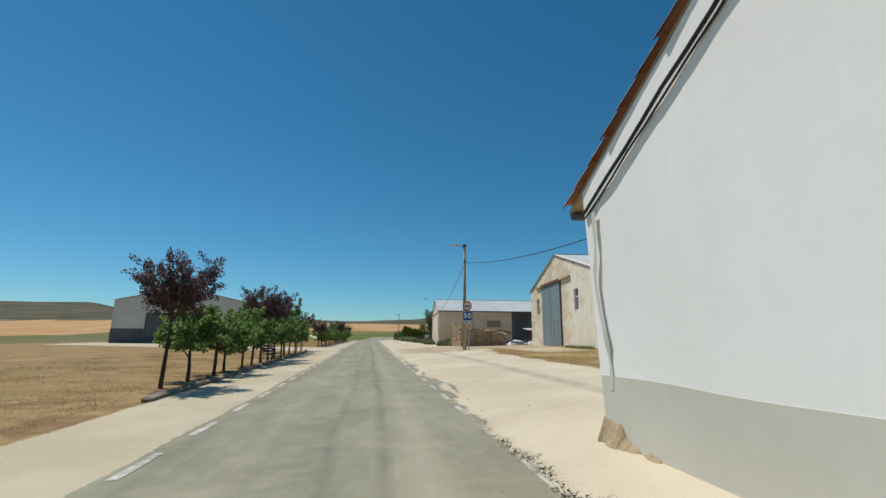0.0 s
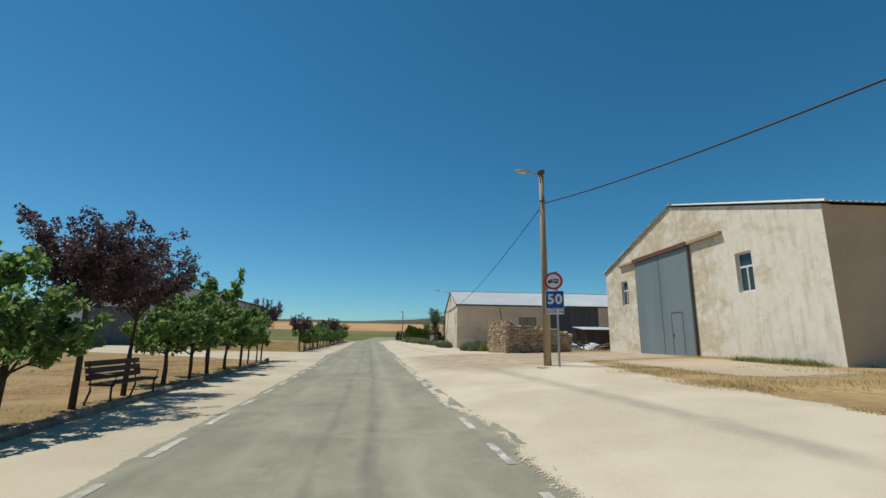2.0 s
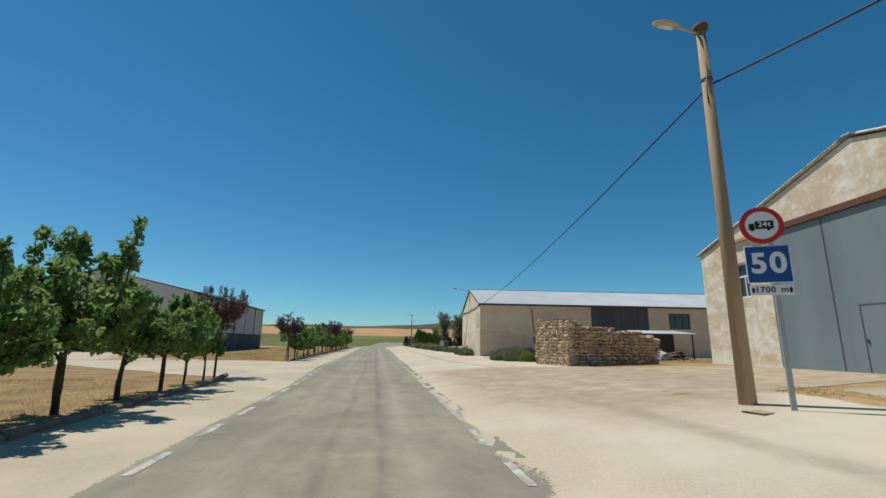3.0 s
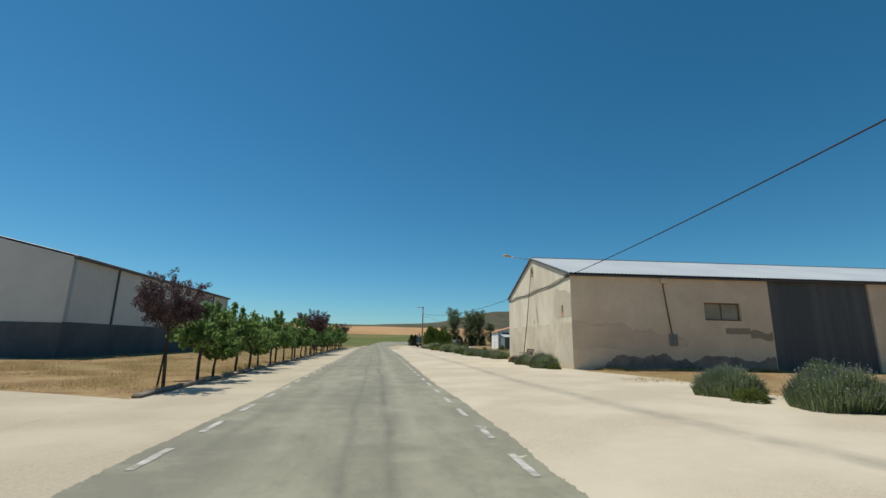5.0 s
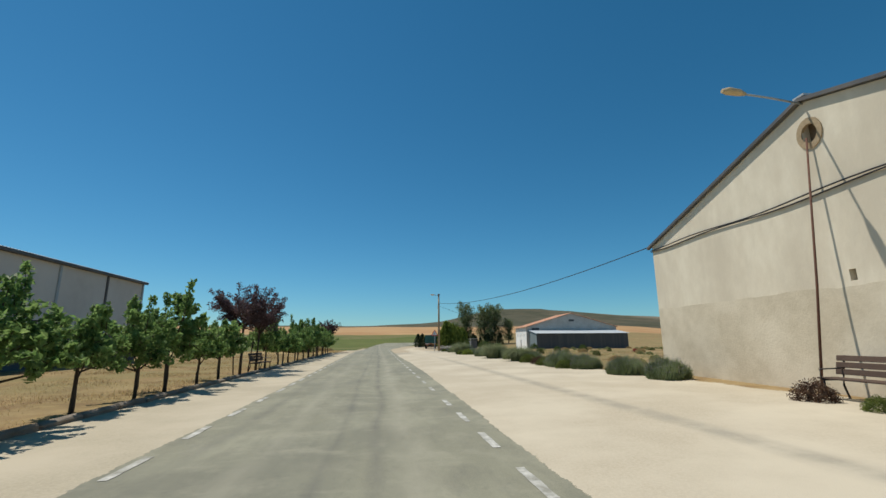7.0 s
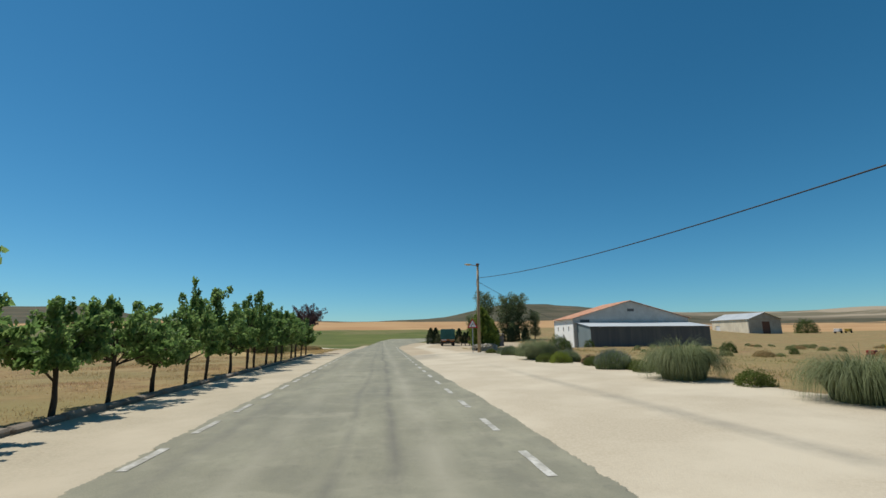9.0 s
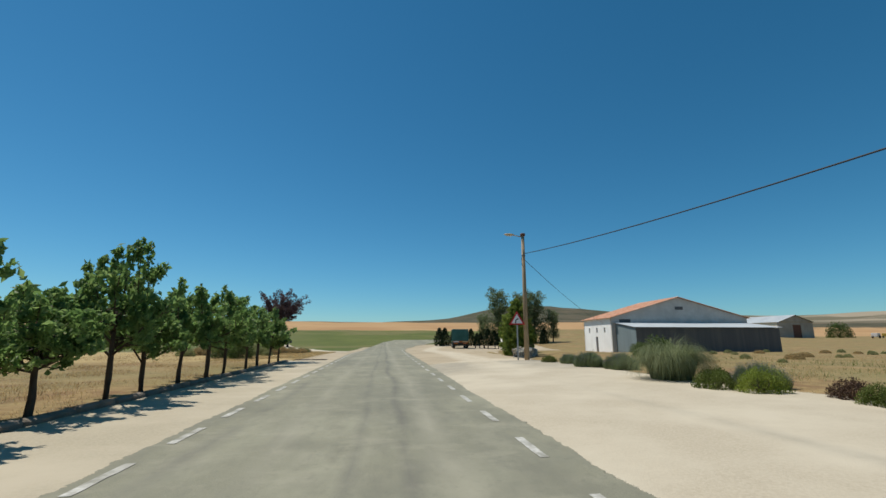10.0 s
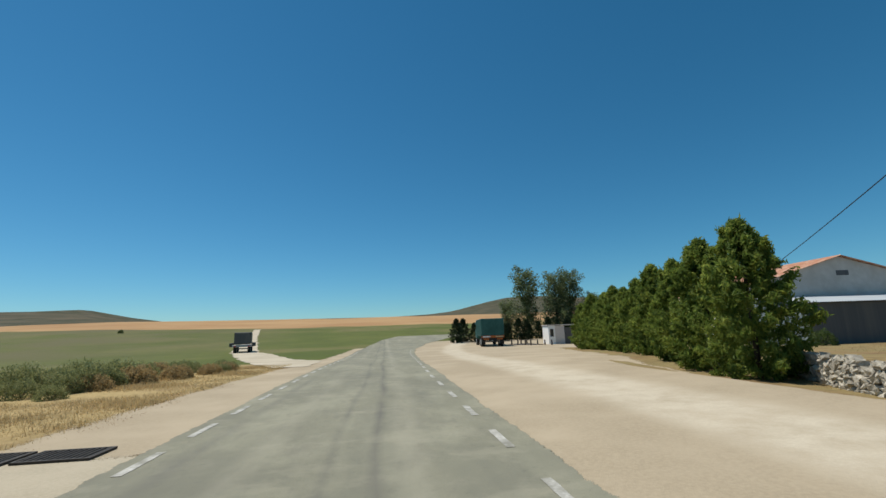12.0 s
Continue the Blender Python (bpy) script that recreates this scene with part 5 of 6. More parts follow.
def bend_sign():
    x, y = 8.32, 125.5
    sign = thing("road_sign", pose(x, y, gz(x, y) - 0.05, 0, 0, -20) @ Matrix.Scale(0.9, 4), "red-rimmed triangular bend warning sign on a steel post", "road sign")
    part("post", box(-0.04, 0.04, -0.025, 0.025, 0, 2.75), M_GALV, sign)

    def tri(s):
        h = s * math.sqrt(3) / 2
        return [(-s / 2, 2.42 - h / 3), (s / 2, 2.42 - h / 3), (0, 2.42 + 2 * h / 3)]
    plate = part("triangle_plate", prism(bmesh.new(), tri(0.96), -0.05, -0.03), M_RED, sign, "red-rimmed triangle")
    part("face", prism(bmesh.new(), tri(0.66), -0.054, -0.0505), M_WHITE, plate)
    arrow = bmesh.new()
    pts = [(-0.09, 2.24), (-0.09, 2.33), (-0.065, 2.41), (-0.02, 2.46), (0.05, 2.49)]
    for (x0, z0), (x1, z1) in zip(pts, pts[1:]):
        d = Vector((x1 - x0, z1 - z0)).normalized() * 0.028
        prism(arrow, [(x0 + d.y, z0 - d.x), (x1 + d.y, z1 - d.x), (x1 - d.y, z1 + d.x), (x0 - d.y, z0 + d.x)], -0.058, -0.0545)
    prism(arrow, [(0.045, 2.43), (0.115, 2.505), (0.03, 2.545)], -0.0585, -0.055)
    part("arrow_symbol", arrow, M_BLACK, plate)


speed_sign()
bend_sign()

# ---- planting ----


def leaves(centres, size, spread=0.35, droop=0.0, narrow=0.55):
    """Loose leaves, each a small lozenge with a fold, at the given centres: (verts, faces)."""
    n = len(centres)
    c = np.asarray(centres)
    d = rng.normal(size=(n, 3))
    d[:, 2] -= droop
    d /= np.linalg.norm(d, axis=1)[:, None]
    e = np.cross(d, rng.normal(size=(n, 3)))
    e /= np.linalg.norm(e, axis=1)[:, None]
    s = size * (1 + spread * rng.uniform(-1, 1, n))[:, None]
    up = np.cross(d, e) * s * 0.12
    v = np.stack([c - d * s * 0.5, c + e * s * 0.5 * narrow + up, c + d * s * 0.5, c - e * s * 0.5 * narrow + up], 1).reshape(-1, 3)
    f = np.arange(4 * n).reshape(-1, 4)
    return [tuple(q) for q in v.tolist()], [tuple(q) for q in f.tolist()]


def broadleaf(name, label, h, clear, radius, limbs, twigs, n_leaf, size, tight, leaf_material, stem, seed, steep):
    """A young street tree: a leaning trunk that forks into limbs, twigs along the limbs, and leaves set close along the twigs."""
    r = np.random.default_rng(seed)
    tree = thing(name, pose(0, 0, 0), label, "tree")
    lean = r.uniform(-0.04, 0.04, 2)
    low = 1.0 if clear > 1.5 else 0.84
    wood = bmesh.new()
    fork = Vector((lean[0] * clear, lean[1] * clear, clear))
    tube(wood, [(0, 0, -0.1), (fork.x * 0.35 + 0.02, fork.y * 0.35, clear * 0.45), fork, fork + Vector((lean[0] * 0.5, lean[1] * 0.5, (h - clear) * 0.35))], [stem, stem * 0.85, stem * 0.72, stem * 0.3], 9)
    runs = []
    for k in range(limbs):
        a = TAU * k / limbs + r.uniform(-0.45, 0.45)
        up = 0.1 + 0.9 * ((k * 0.618 + 0.3) % 1.0)
        reach = radius * (0.42 + 0.5 * up if clear > 1.5 else 0.95 - 0.68 * up ** 2) * r.uniform(0.7, 1.08)
        top = (h - clear) * ((0.28 + 0.62 * up) if clear > 1.5 else (0.1 + 0.72 * up)) * r.uniform(0.85, 1.08)
        base = fork + Vector((lean[0] * 0.3, lean[1] * 0.3, r.uniform(-0.12, 0.22 * (h - clear))))
        end = fork + Vector((math.cos(a) * reach, math.sin(a) * reach, top))
        mid = base.lerp(end, 0.5) + Vector((math.cos(a) * reach * 0.12, math.sin(a) * reach * 0.12, -0.06 * steep + 0.04))
        tube(wood, [base, mid, end], [stem * 0.36, stem * 0.24, 0.006], 5)
        runs.append((mid, end, 1.0))
        for j in range(twigs):
            s = r.uniform(0.15, 1.0)
            p = base.lerp(mid, s * 2) if s < 0.5 else mid.lerp(end, s * 2 - 1)
            b_ = a + r.normal() * 1.0
            l = radius * r.uniform(0.26, 0.52)
            d = Vector((math.cos(b_), math.sin(b_), r.uniform(-0.55, 0.9) * steep + 0.1)).normalized()
            q = p + d * l
            q.z = max(q.z, clear * low)
            m = p.lerp(q, 0.55) - Vector((0, 0, 0.04))
            tube(wood, [p, m, q + Vector((0, 0, 0.06))], [0.011, 0.008, 0.004], 4)
            runs.append((p, q + Vector((0, 0, 0.06)), 1.0))
    for k in range(5):
        # upright shoots that stand out of the crown
        a, q = r.uniform(0, TAU), radius * r.uniform(0.1, 0.6)
        foot = fork + Vector((math.cos(a) * q, math.sin(a) * q, (h - clear) * 0.5))
        tip = foot + Vector((r.uniform(-0.12, 0.12), r.uniform(-0.12, 0.12), (h - clear) * r.uniform(0.28, 0.5)))
        tube(wood, [foot, foot.lerp(tip, 0.5), tip], [0.012, 0.009, 0.004], 4)
        runs += [(foot, tip, 1.0)] * 2
    part("trunk", wood, M_BARK, tree, "dark trunk with forked limbs")
    a0, a1 = np.array([tuple(u[0]) for u in runs]), np.array([tuple(u[1]) for u in runs])
    pick = r.integers(0, len(runs), n_leaf)
    s = np.sqrt(r.uniform(0.03, 1.1, n_leaf))[:, None]
    off = r.normal(size=(n_leaf, 3))
    off = off / np.linalg.norm(off, axis=1)[:, None] * (tight * r.uniform(0.25, 1.0, n_leaf) ** 0.6)[:, None]
    pts = a0[pick] * (1 - s) + a1[pick] * s + off * (1.1 - 0.35 * s)
    pts[:, 2] = np.where(pts[:, 2] < clear * (low - 0.07), clear * (low - 0.07) + 0.5 * (clear * (low - 0.07) - pts[:, 2]), pts[:, 2])
    tagged(part("crown", leaves(pts, size, droop=0.4, narrow=0.6), leaf_material, tree), kind="stuff")
    return tree


GREEN = [broadleaf("street_tree", "young green street tree with a slender dark trunk", h, 0.74, r, 13, 6, 3800, 0.12, 0.13, M_LEAF, 0.062, 11 + i, st) for i, (h, r, st) in enumerate(((2.4, 1.0, 1.0), (2.0, 0.95, 0.8), (2.6, 0.95, 1.1), (2.1, 1.1, 0.7), (2.35, 0.95, 1.0)))]
PLUM = [broadleaf("plum_tree", "purple-leaved plum tree with forked limbs and an open crown", h, 2.05, r, 19, 9, 10500, 0.08, 0.15, M_PLUM, 0.066, 31 + i, st) for i, (h, r, st) in enumerate(((4.1, 1.35, 0.75), (4.0, 1.4, 0.85)))]


def plant(ob, x, y, turn, scale, tall=1.0, first=[]):
    m = pose(x, y, gz(x, y) - 0.02, 0, 0, turn) @ Matrix.Diagonal((scale, scale, scale * tall, 1))
    if ob.name not in first:
        first.append(ob.name)
        ob.matrix_basis = m
        return ob
    return copy_thing(ob, m)


TREE_X = table([(15, -4.35), (20, -4.4), (31, -4.52), (40, -4.8), (49, -4.9), (64, -5.15), (80, -5.15), (98, -5.0), (130, -4.9)])
row_green = (21.7, 23.9, 25.7, 27.8, 29.6, 36.1, 37.7, 39.95, 42.1, 44.05, 46.1, 47.6,
             67.3, 69.3, 71.5, 73.9, 75.9, 78.1, 80.1, 82.3, 84.5, 86.6, 88.7, 90.8,
             98.6, 101.1, 103.0, 105.1, 106.8, 108.8, 111.2, 113.2, 115.0, 116.7, 118.8, 120.8, 123.0, 125.2, 127.5)
TREE_W = table([(20, 1.05), (33, 1.1), (36, 1.2), (41, 1.2), (66, 1.0), (92, 0.98), (98, 1.0), (104, 0.95), (112, 1.12), (130, 1.05)])
TREE_H = table([(20, 1.05), (33, 1.05), (36, 1.05), (41, 1.05), (66, 1.02), (92, 1.05), (98, 1.12), (104, 1.02), (112, 1.06), (130, 1.02)])
SLIM = {42.1: (1.12, 1.0), 44.05: (1.0, 1.12), 46.1: (0.7, 1.3), 47.6: (0.68, 1.35)}  # slimmer trees before the yard: width, height
for i, y in enumerate(row_green):
    wide, tall = SLIM.get(y, (TREE_W(y) * (1 + 0.1 * math.sin(i * 1.9)), TREE_H(y) * (1.2 if i in (12, 24, 29) else 1 + 0.07 * math.sin(i * 2.7))))
    t = plant(GREEN[(i * 3 + i // 5) % 5], TREE_X(y) + 0.1 * math.sin(i * 2.3), y, i * 73, wide, tall)
    t["group"] = "young trees along the kerb"
for i, (y, scale, tall) in enumerate(((19.8, 0.93, 1.0), (31.6, 1.03, 1.0), (33.6, 1.06, 0.97), (48.8, 0.72, 1.22), (64.9, 0.88, 1.03), (93.7, 1.05, 0.98), (96.3, 1.1, 0.95), (129.3, 0.93, 1.1))):
    t = plant(PLUM[i % 2], TREE_X(y), y, i * 57 + 20, scale, tall)
    t["group"] = "plum trees along the kerb"

for x, y, lean in ((-5.35, 64.95, 5), (-5.3, 93.6, -4), (-5.25, 95.8, 6)):
    ob = part("tree_stake", pipe([(0, 0, -0.1), (0.01, 0, 0.8), (0, 0.01, 1.55)], [0.032, 0.03, 0.028], 8), M_BARK)
    ob.matrix_basis = pose(x, y, gz(x, y), 3, lean, 0)
    tagged(ob, "dark wooden stake beside a plum trunk", "stake", "stakes of the plum trees")


def kerbs():
    me = {}
    for n, (l, w, h) in enumerate(((1.2, 0.2, 0.125), (1.2, 0.19, 0.115), (1.2, 0.21, 0.135))):
        bm = box(-w / 2, w / 2, -l / 2, l / 2, -0.06, h, 0.05)
        for v in bm.verts:
            v.co += Vector((rng.uniform(-0.015, 0.015), rng.uniform(-0.01, 0.01), rng.uniform(-0.014, 0.014)))
        me[n] = bpy.data.meshes.new("kerb_stone")
        bm.to_mesh(me[n])
        bm.free()
        me[n].materials.append(M_KERB)
    for y0, y1 in ((17.1, 48.8), (62.4, 129.0)):
        row = thing("kerb", pose(0, 0, 0), "weathered brown kerb along the planted strip", "kerb", kind="structure")
        y, i = y0, 0
        while y < y1:
            x0, x1 = KERB_X(y), KERB_X(y + 1.2)
            ob = new("kerb_stone", me[i % 3])
            ob.parent = row
            ob.matrix_basis = pose((x0 + x1) / 2 - 0.08, y + 0.6, 0.0, 0, rng.uniform(-2, 2), -math.degrees(math.atan2(x1 - x0, 1.2)) + rng.uniform(-0.8, 0.8))
            y += 1.2
            i += 1


kerbs()


def bench(m, label):
    b = thing("bench", m, label, "bench", "slatted benches")
    for k in range(3):
        part("seat_slat", box(-0.9, 0.9, -0.22 + 0.15 * k, -0.09 + 0.15 * k, 0.43, 0.465, 0.008), M_BENCHWOOD, b)
    for k in range(3):
        ob = part("back_slat", box(-0.9, 0.9, -0.017, 0.017, 0, 0.12, 0.008), M_BENCHWOOD, b)
        ob.matrix_basis = pose(0, 0.25 + 0.035 * k, 0.52 + 0.145 * k, -12, 0, 0)
    for x in (-0.75, 0.75):
        leg = bmesh.new()
        tube(leg, [(x, -0.22, 0.0), (x, -0.2, 0.25), (x, -0.2, 0.425)], [0.022] * 3, 6)
        tube(leg, [(x, 0.33, 0.0), (x, 0.24, 0.3), (x, 0.28, 0.55), (x, 0.37, 0.93)], [0.022] * 4, 6)
        tube(leg, [(x, -0.24, 0.415), (x, 0.26, 0.415)], [0.02] * 2, 6)
        tube(leg, [(x, -0.24, 0.42), (x, -0.27, 0.64), (x, 0.3, 0.66)], [0.018] * 3, 6)
        part("leg", leg, M_IRON, b, "black iron leg and armrest")


bench(pose(-4.15, 32.7, 0.0, 0, 0, 83) @ Matrix.Scale(0.98, 4), "dark slatted bench with iron legs by the kerb")
bench(pose(-4.75, 96.3, 0.0, 0, 0, 83) @ Matrix.Scale(1.0, 4), "dark slatted bench with iron legs by the kerb")
bench(pose(11.15, 79.1, gz(11.15, 79.1), 0, 0, -95), "dark slatted bench against the barn gable")


def lavender(seed):
    """A soft dome of many thin upright stems, each ending in a faded flower head."""
    b = thing("lavender_bush", pose(0, 0, 0), "grey-green lavender bush with faded flower heads on gravel", "bush", "lavender along the forecourt")
    n = 5200
    a, q = rng.uniform(0, TAU, n), np.sqrt(rng.uniform(0, 1, n))
    lump = 1 + 0.1 * np.sin(3 * a + seed) + 0.07 * np.sin(5 * a + 2 * seed)
    foot = 0.74 * q * lump
    high = 0.80 * (1 - 0.62 * q ** 2.6) * rng.uniform(0.72, 1.06, n) * (1 + 0.1 * np.sin(4 * a * q + seed))
    out = 0.30 * q * high + rng.normal(size=n) * 0.03
    base = np.stack([foot * np.cos(a), foot * np.sin(a), high * 0.3 * (q < 0.9)], 1)
    tip = np.stack([(foot + out) * np.cos(a), (foot + out) * np.sin(a), high], 1) + rng.normal(size=(n, 3)) * 0.03
    side = np.stack([-np.sin(a), np.cos(a), 0 * a], 1) * 0.0055 + rng.normal(size=(n, 3)) * 0.003
    mid = base * 0.4 + tip * 0.6
    v = np.stack([base - side, base + side, mid + side, mid - side, tip], 1).reshape(-1, 3)
    k = np.arange(n) * 5
    faces = [(i, i + 1, i + 2, i + 3) for i in k.tolist()] + [(i + 3, i + 2, i + 4) for i in k.tolist()]
    tagged(part("stem_tuft", ([tuple(p) for p in v.tolist()], faces), M_LAVLEAF, b), kind="stuff")
    low = rng.uniform(0.1, 0.85, n)[:, None]
    tagged(part("foliage", leaves(base * (1 - low) + tip * low + rng.normal(size=(n, 3)) * 0.025, 0.055, narrow=0.32), M_LAVLEAF, b), kind="stuff")
    tagged(part("flower_head", leaves(tip[:1500], 0.045, narrow=0.4), M_LAVFLOWER, b, "faded violet flower heads"), kind="stuff")
    return b


def mound(name, label, group, material, r, h, n, size):
    b = thing(name, pose(0, 0, 0), label, "bush", group)
    a, u = rng.uniform(0, TAU, n), rng.uniform(0.0, 1, n)
    ph = np.arccos(u)
    k = (0.72 + 0.28 * rng.uniform(0, 1, n)) * (1 + 0.13 * np.sin(3 * a + 1.1) + 0.08 * np.sin(7 * a))
    pts = np.stack([r * k * np.sin(ph) * np.cos(a), r * k * np.sin(ph) * np.sin(a), h * k * np.cos(ph) + 0.02], 1)
    stems = bmesh.new()
    for j in range(9):
        aa = TAU * j / 9
        tube(stems, [(0, 0, -0.05), (0.35 * r * math.cos(aa), 0.35 * r * math.sin(aa), h * 0.4), (0.7 * r * math.cos(aa), 0.7 * r * math.sin(aa), h * 0.66)], [0.025, 0.016, 0.005], 5)
    part("stem", stems, M_BARK, b)
    tagged(part("foliage", leaves(pts, size, narrow=0.5), material, b), kind="stuff")
    return b


LAV = [lavender(k) for k in range(3)]
LOW = [mound("low_shrub", "low rounded yellow-green shrub on the gravel edge", "low shrubs along the forecourt", M_SHRUB, 0.62, 0.55, 4200, 0.055) for _ in range(2)]
RED = mound("low_shrub", "low rounded red-brown shrub on the gravel edge", "low shrubs along the forecourt", M_REDSHRUB, 0.5, 0.5, 3200, 0.05)

YELLOW_BUSH = mound("low_shrub", "bright yellow-green rounded shrub on the gravel edge", "low shrubs along the forecourt", M_BRIGHT, 0.66, 0.68, 5200, 0.05)


def pampas():
    b = thing("grass_clump", pose(0, 0, 0), "big clump of long arching grey-green grass", "grass", "grass clumps along the forecourt")
    verts, faces = [], []
    for _ in range(2600):
        a, q = rng.uniform(0, TAU), math.sqrt(rng.uniform(0, 1))
        p = Vector((0.55 * q * math.cos(a), 0.55 * q * math.sin(a), 0))
        b_ = a + rng.uniform(-0.9, 0.9)
        tilt = 0.08 + 0.5 * q * rng.uniform(0.3, 1)
        d = Vector((math.sin(tilt) * math.cos(b_), math.sin(tilt) * math.sin(b_), math.cos(tilt)))
        step, bend, side = rng.uniform(0.2, 0.32), rng.uniform(0.7, 1.5), Vector((-math.sin(b_), math.cos(b_), 0)) * 0.007
        i = len(verts)
        for k in range(6):
            w = side * (1 - k / 5.5)
            verts += [tuple(p - w), tuple(p + w)]
            p = p + d * step
            d = (d - Vector((0, 0, 0.12 + (0.2 + 0.32 * q) * k * bend)) + Vector((math.cos(b_), math.sin(b_), 0)) * 0.12).normalized()
            if p.z < 0.05:
                p.z = 0.05
        faces += [(i + 2 * k, i + 2 * k + 1, i + 2 * k + 3, i + 2 * k + 2) for k in range(5)]
    part("foliage", (verts, faces), M_PAMPAS, b)["kind"] = "stuff"
    return b


PAMPAS = pampas()
L, S, R, G, Y = "L", "S", "R", "G", "Y"
planted = [(L, 10.2, 61.0, 1.2), (L, 10.45, 58.5, 1.4), (S, 9.7, 59.8, 0.6), (Y, 10.6, 56.9, 0.9), (L, 12.2, 63.6, .8), (S, 10.7, 56.3, .8),
           (S, 10.45, 72.7, 1.0), (L, 10.35, 74.0, 1.15), (S, 10.3, 75.6, 0.95), (L, 10.35, 77.0, 1.05), (S, 10.4, 78.5, 0.85), (R, 10.6, 79.9, 0.85),
           (L, 11.0, 85.3, 1.15), (L, 10.8, 87.4, 0.95), (L, 10.2, 89.3, 1.05), (S, 9.5, 89.9, 0.9), (L, 9.8, 91.1, 1.1), (S, 9.5, 92.4, 0.95), (R, 9.6, 93.7, 0.95), (S, 9.7, 95.6, 1.1), (G, 9.8, 97.5, 1.2), (L, 10.4, 96.7, 1.0),
           (G, 9.4, 102.1, 1.3), (S, 9.7, 104.5, 0.8), (L, 9.5, 106.2, 1.1), (S, 9.6, 107.9, .9), (Y, 9.2, 110.2, 0.85), (S, 9.3, 112.1, 0.95), (G, 9.75, 114.4, 1.3),
           (R, 10.4, 115.9, .9), (L, 9.95, 117.9, 1.0), (L, 9.5, 119.6, 0.85), (L, 9.7, 121.9, 0.85), (S, 9.2, 123.1, 0.75), (S, 10.8, 119.4, 1.2), (L, 10.9, 105.0, 1.2), (L, 11.4, 93.0, 0.8),
           (S, 9.9, 100.2, 0.9), (L, 10.1, 103.4, 0.95), (S, 10.0, 105.4, 0.85), (L, 10.1, 107.2, 0.95), (R, 9.9, 108.8, 0.9), (L, 10.0, 111.2, 0.95), (S, 10.3, 113.3, 0.9)]
BED_X = table([(56, 0.12), (64, 0.0), (74, 0.0), (88, -0.05), (89, 0.6), (108, 0.55), (111, 0.3), (112, -0.15), (116, -0.2), (117, 0.25), (124, 0.0)])
BED_Y = table([(56, -0.3), (64, -0.4), (72, -0.15), (88, -0.2), (89, 1.4), (108, 1.4), (111, 1.2), (112, 0.2), (116, 0.1), (117, 0.5), (124, 0.2)])
for i, (k, x, y, s) in enumerate(planted):
    ob = LAV[i % 3] if k == L else LOW[i % 2] if k == S else RED if k == R else YELLOW_BUSH if k == Y else PAMPAS
    plant(ob, x + BED_X(y), y + BED_Y(y), i * 67, s * (0.8 if k in (L, G) else 1.0), 1.14 if k == G else 1.0)


def conifer(n, r, h, size, material, name, label, group=""):
    """A bushy conifer: stem, and sprays that hang off rings of boughs."""
    b = thing(name, pose(0, 0, 0), label, "tree", group)
    part("trunk", pipe([(0, 0, -0.1), (0.02, 0, h * 0.5), (0, 0, h * 0.96)], [0.09, 0.06, 0.01], 7), M_BARK, b)
    boughs = []
    for k in range(230):
        t = (k + rng.uniform(0, 1)) / 230
        a = k * 2.4 + rng.uniform(-0.4, 0.4)
        reach = r * (1 - t ** 1.5) ** 0.85 * min(1.0, 0.68 + 1.3 * t) * rng.uniform(0.5, 1.2) + 0.06
        boughs.append((a, reach, h * (0.01 + 0.88 * t), h * 0.06 * t + reach * rng.uniform(0.1, 0.7) * (0.12 + t)))
    bo = np.array(boughs)
    pick = rng.integers(0, len(bo), n)
    s = 1 - np.abs(rng.normal(size=n)) * 0.22
    s = np.clip(s, 0.15, 1.05)
    a = bo[pick, 0]
    pts = np.stack([np.cos(a) * bo[pick, 1] * s, np.sin(a) * bo[pick, 1] * s, bo[pick, 2] + bo[pick, 3] * s ** 1.5], 1) + rng.normal(size=(n, 3)) * (0.055 + 0.1 * (1.05 - s))[:, None]
    pts[:, 2] = np.maximum(pts[:, 2], 0.05)
    tagged(part("foliage", leaves(pts, size, narrow=0.3), material, b), kind="stuff")
    return b


CON = [conifer(21000, 1.75, 4.75, 0.19, M_CONIFER, "conifer", "bushy green conifer in a roadside hedge", "conifers along the lay-by") for _ in range(2)]
for i in range(12):
    plant(CON[i % 2], 11.25 + 0.74 * i, 135.1 + 2.5 * i, i * 80, (0.85, 0.86, 0.84)[i] if i < 3 else 0.84 - 0.03 * (i % 3) + 0.01 * i * (i % 2), (1.1, 1.08, 1.08)[i] if i < 3 else 1.05 + 0.05 * math.sin(i * 2.3))
DCON = conifer(3200, 1.5, 4.3, 0.3, M_DARKCONIFER, "dark_conifer", "small dark conifer behind the lay-by", "dark conifers behind the lay-by")
for i in range(20):
    plant(DCON, 12.0 + 1.35 * i, 189 + 0.55 * i + 1.5 * math.sin(i * 2), i * 50, 0.85 + 0.15 * math.sin(i * 1.7))


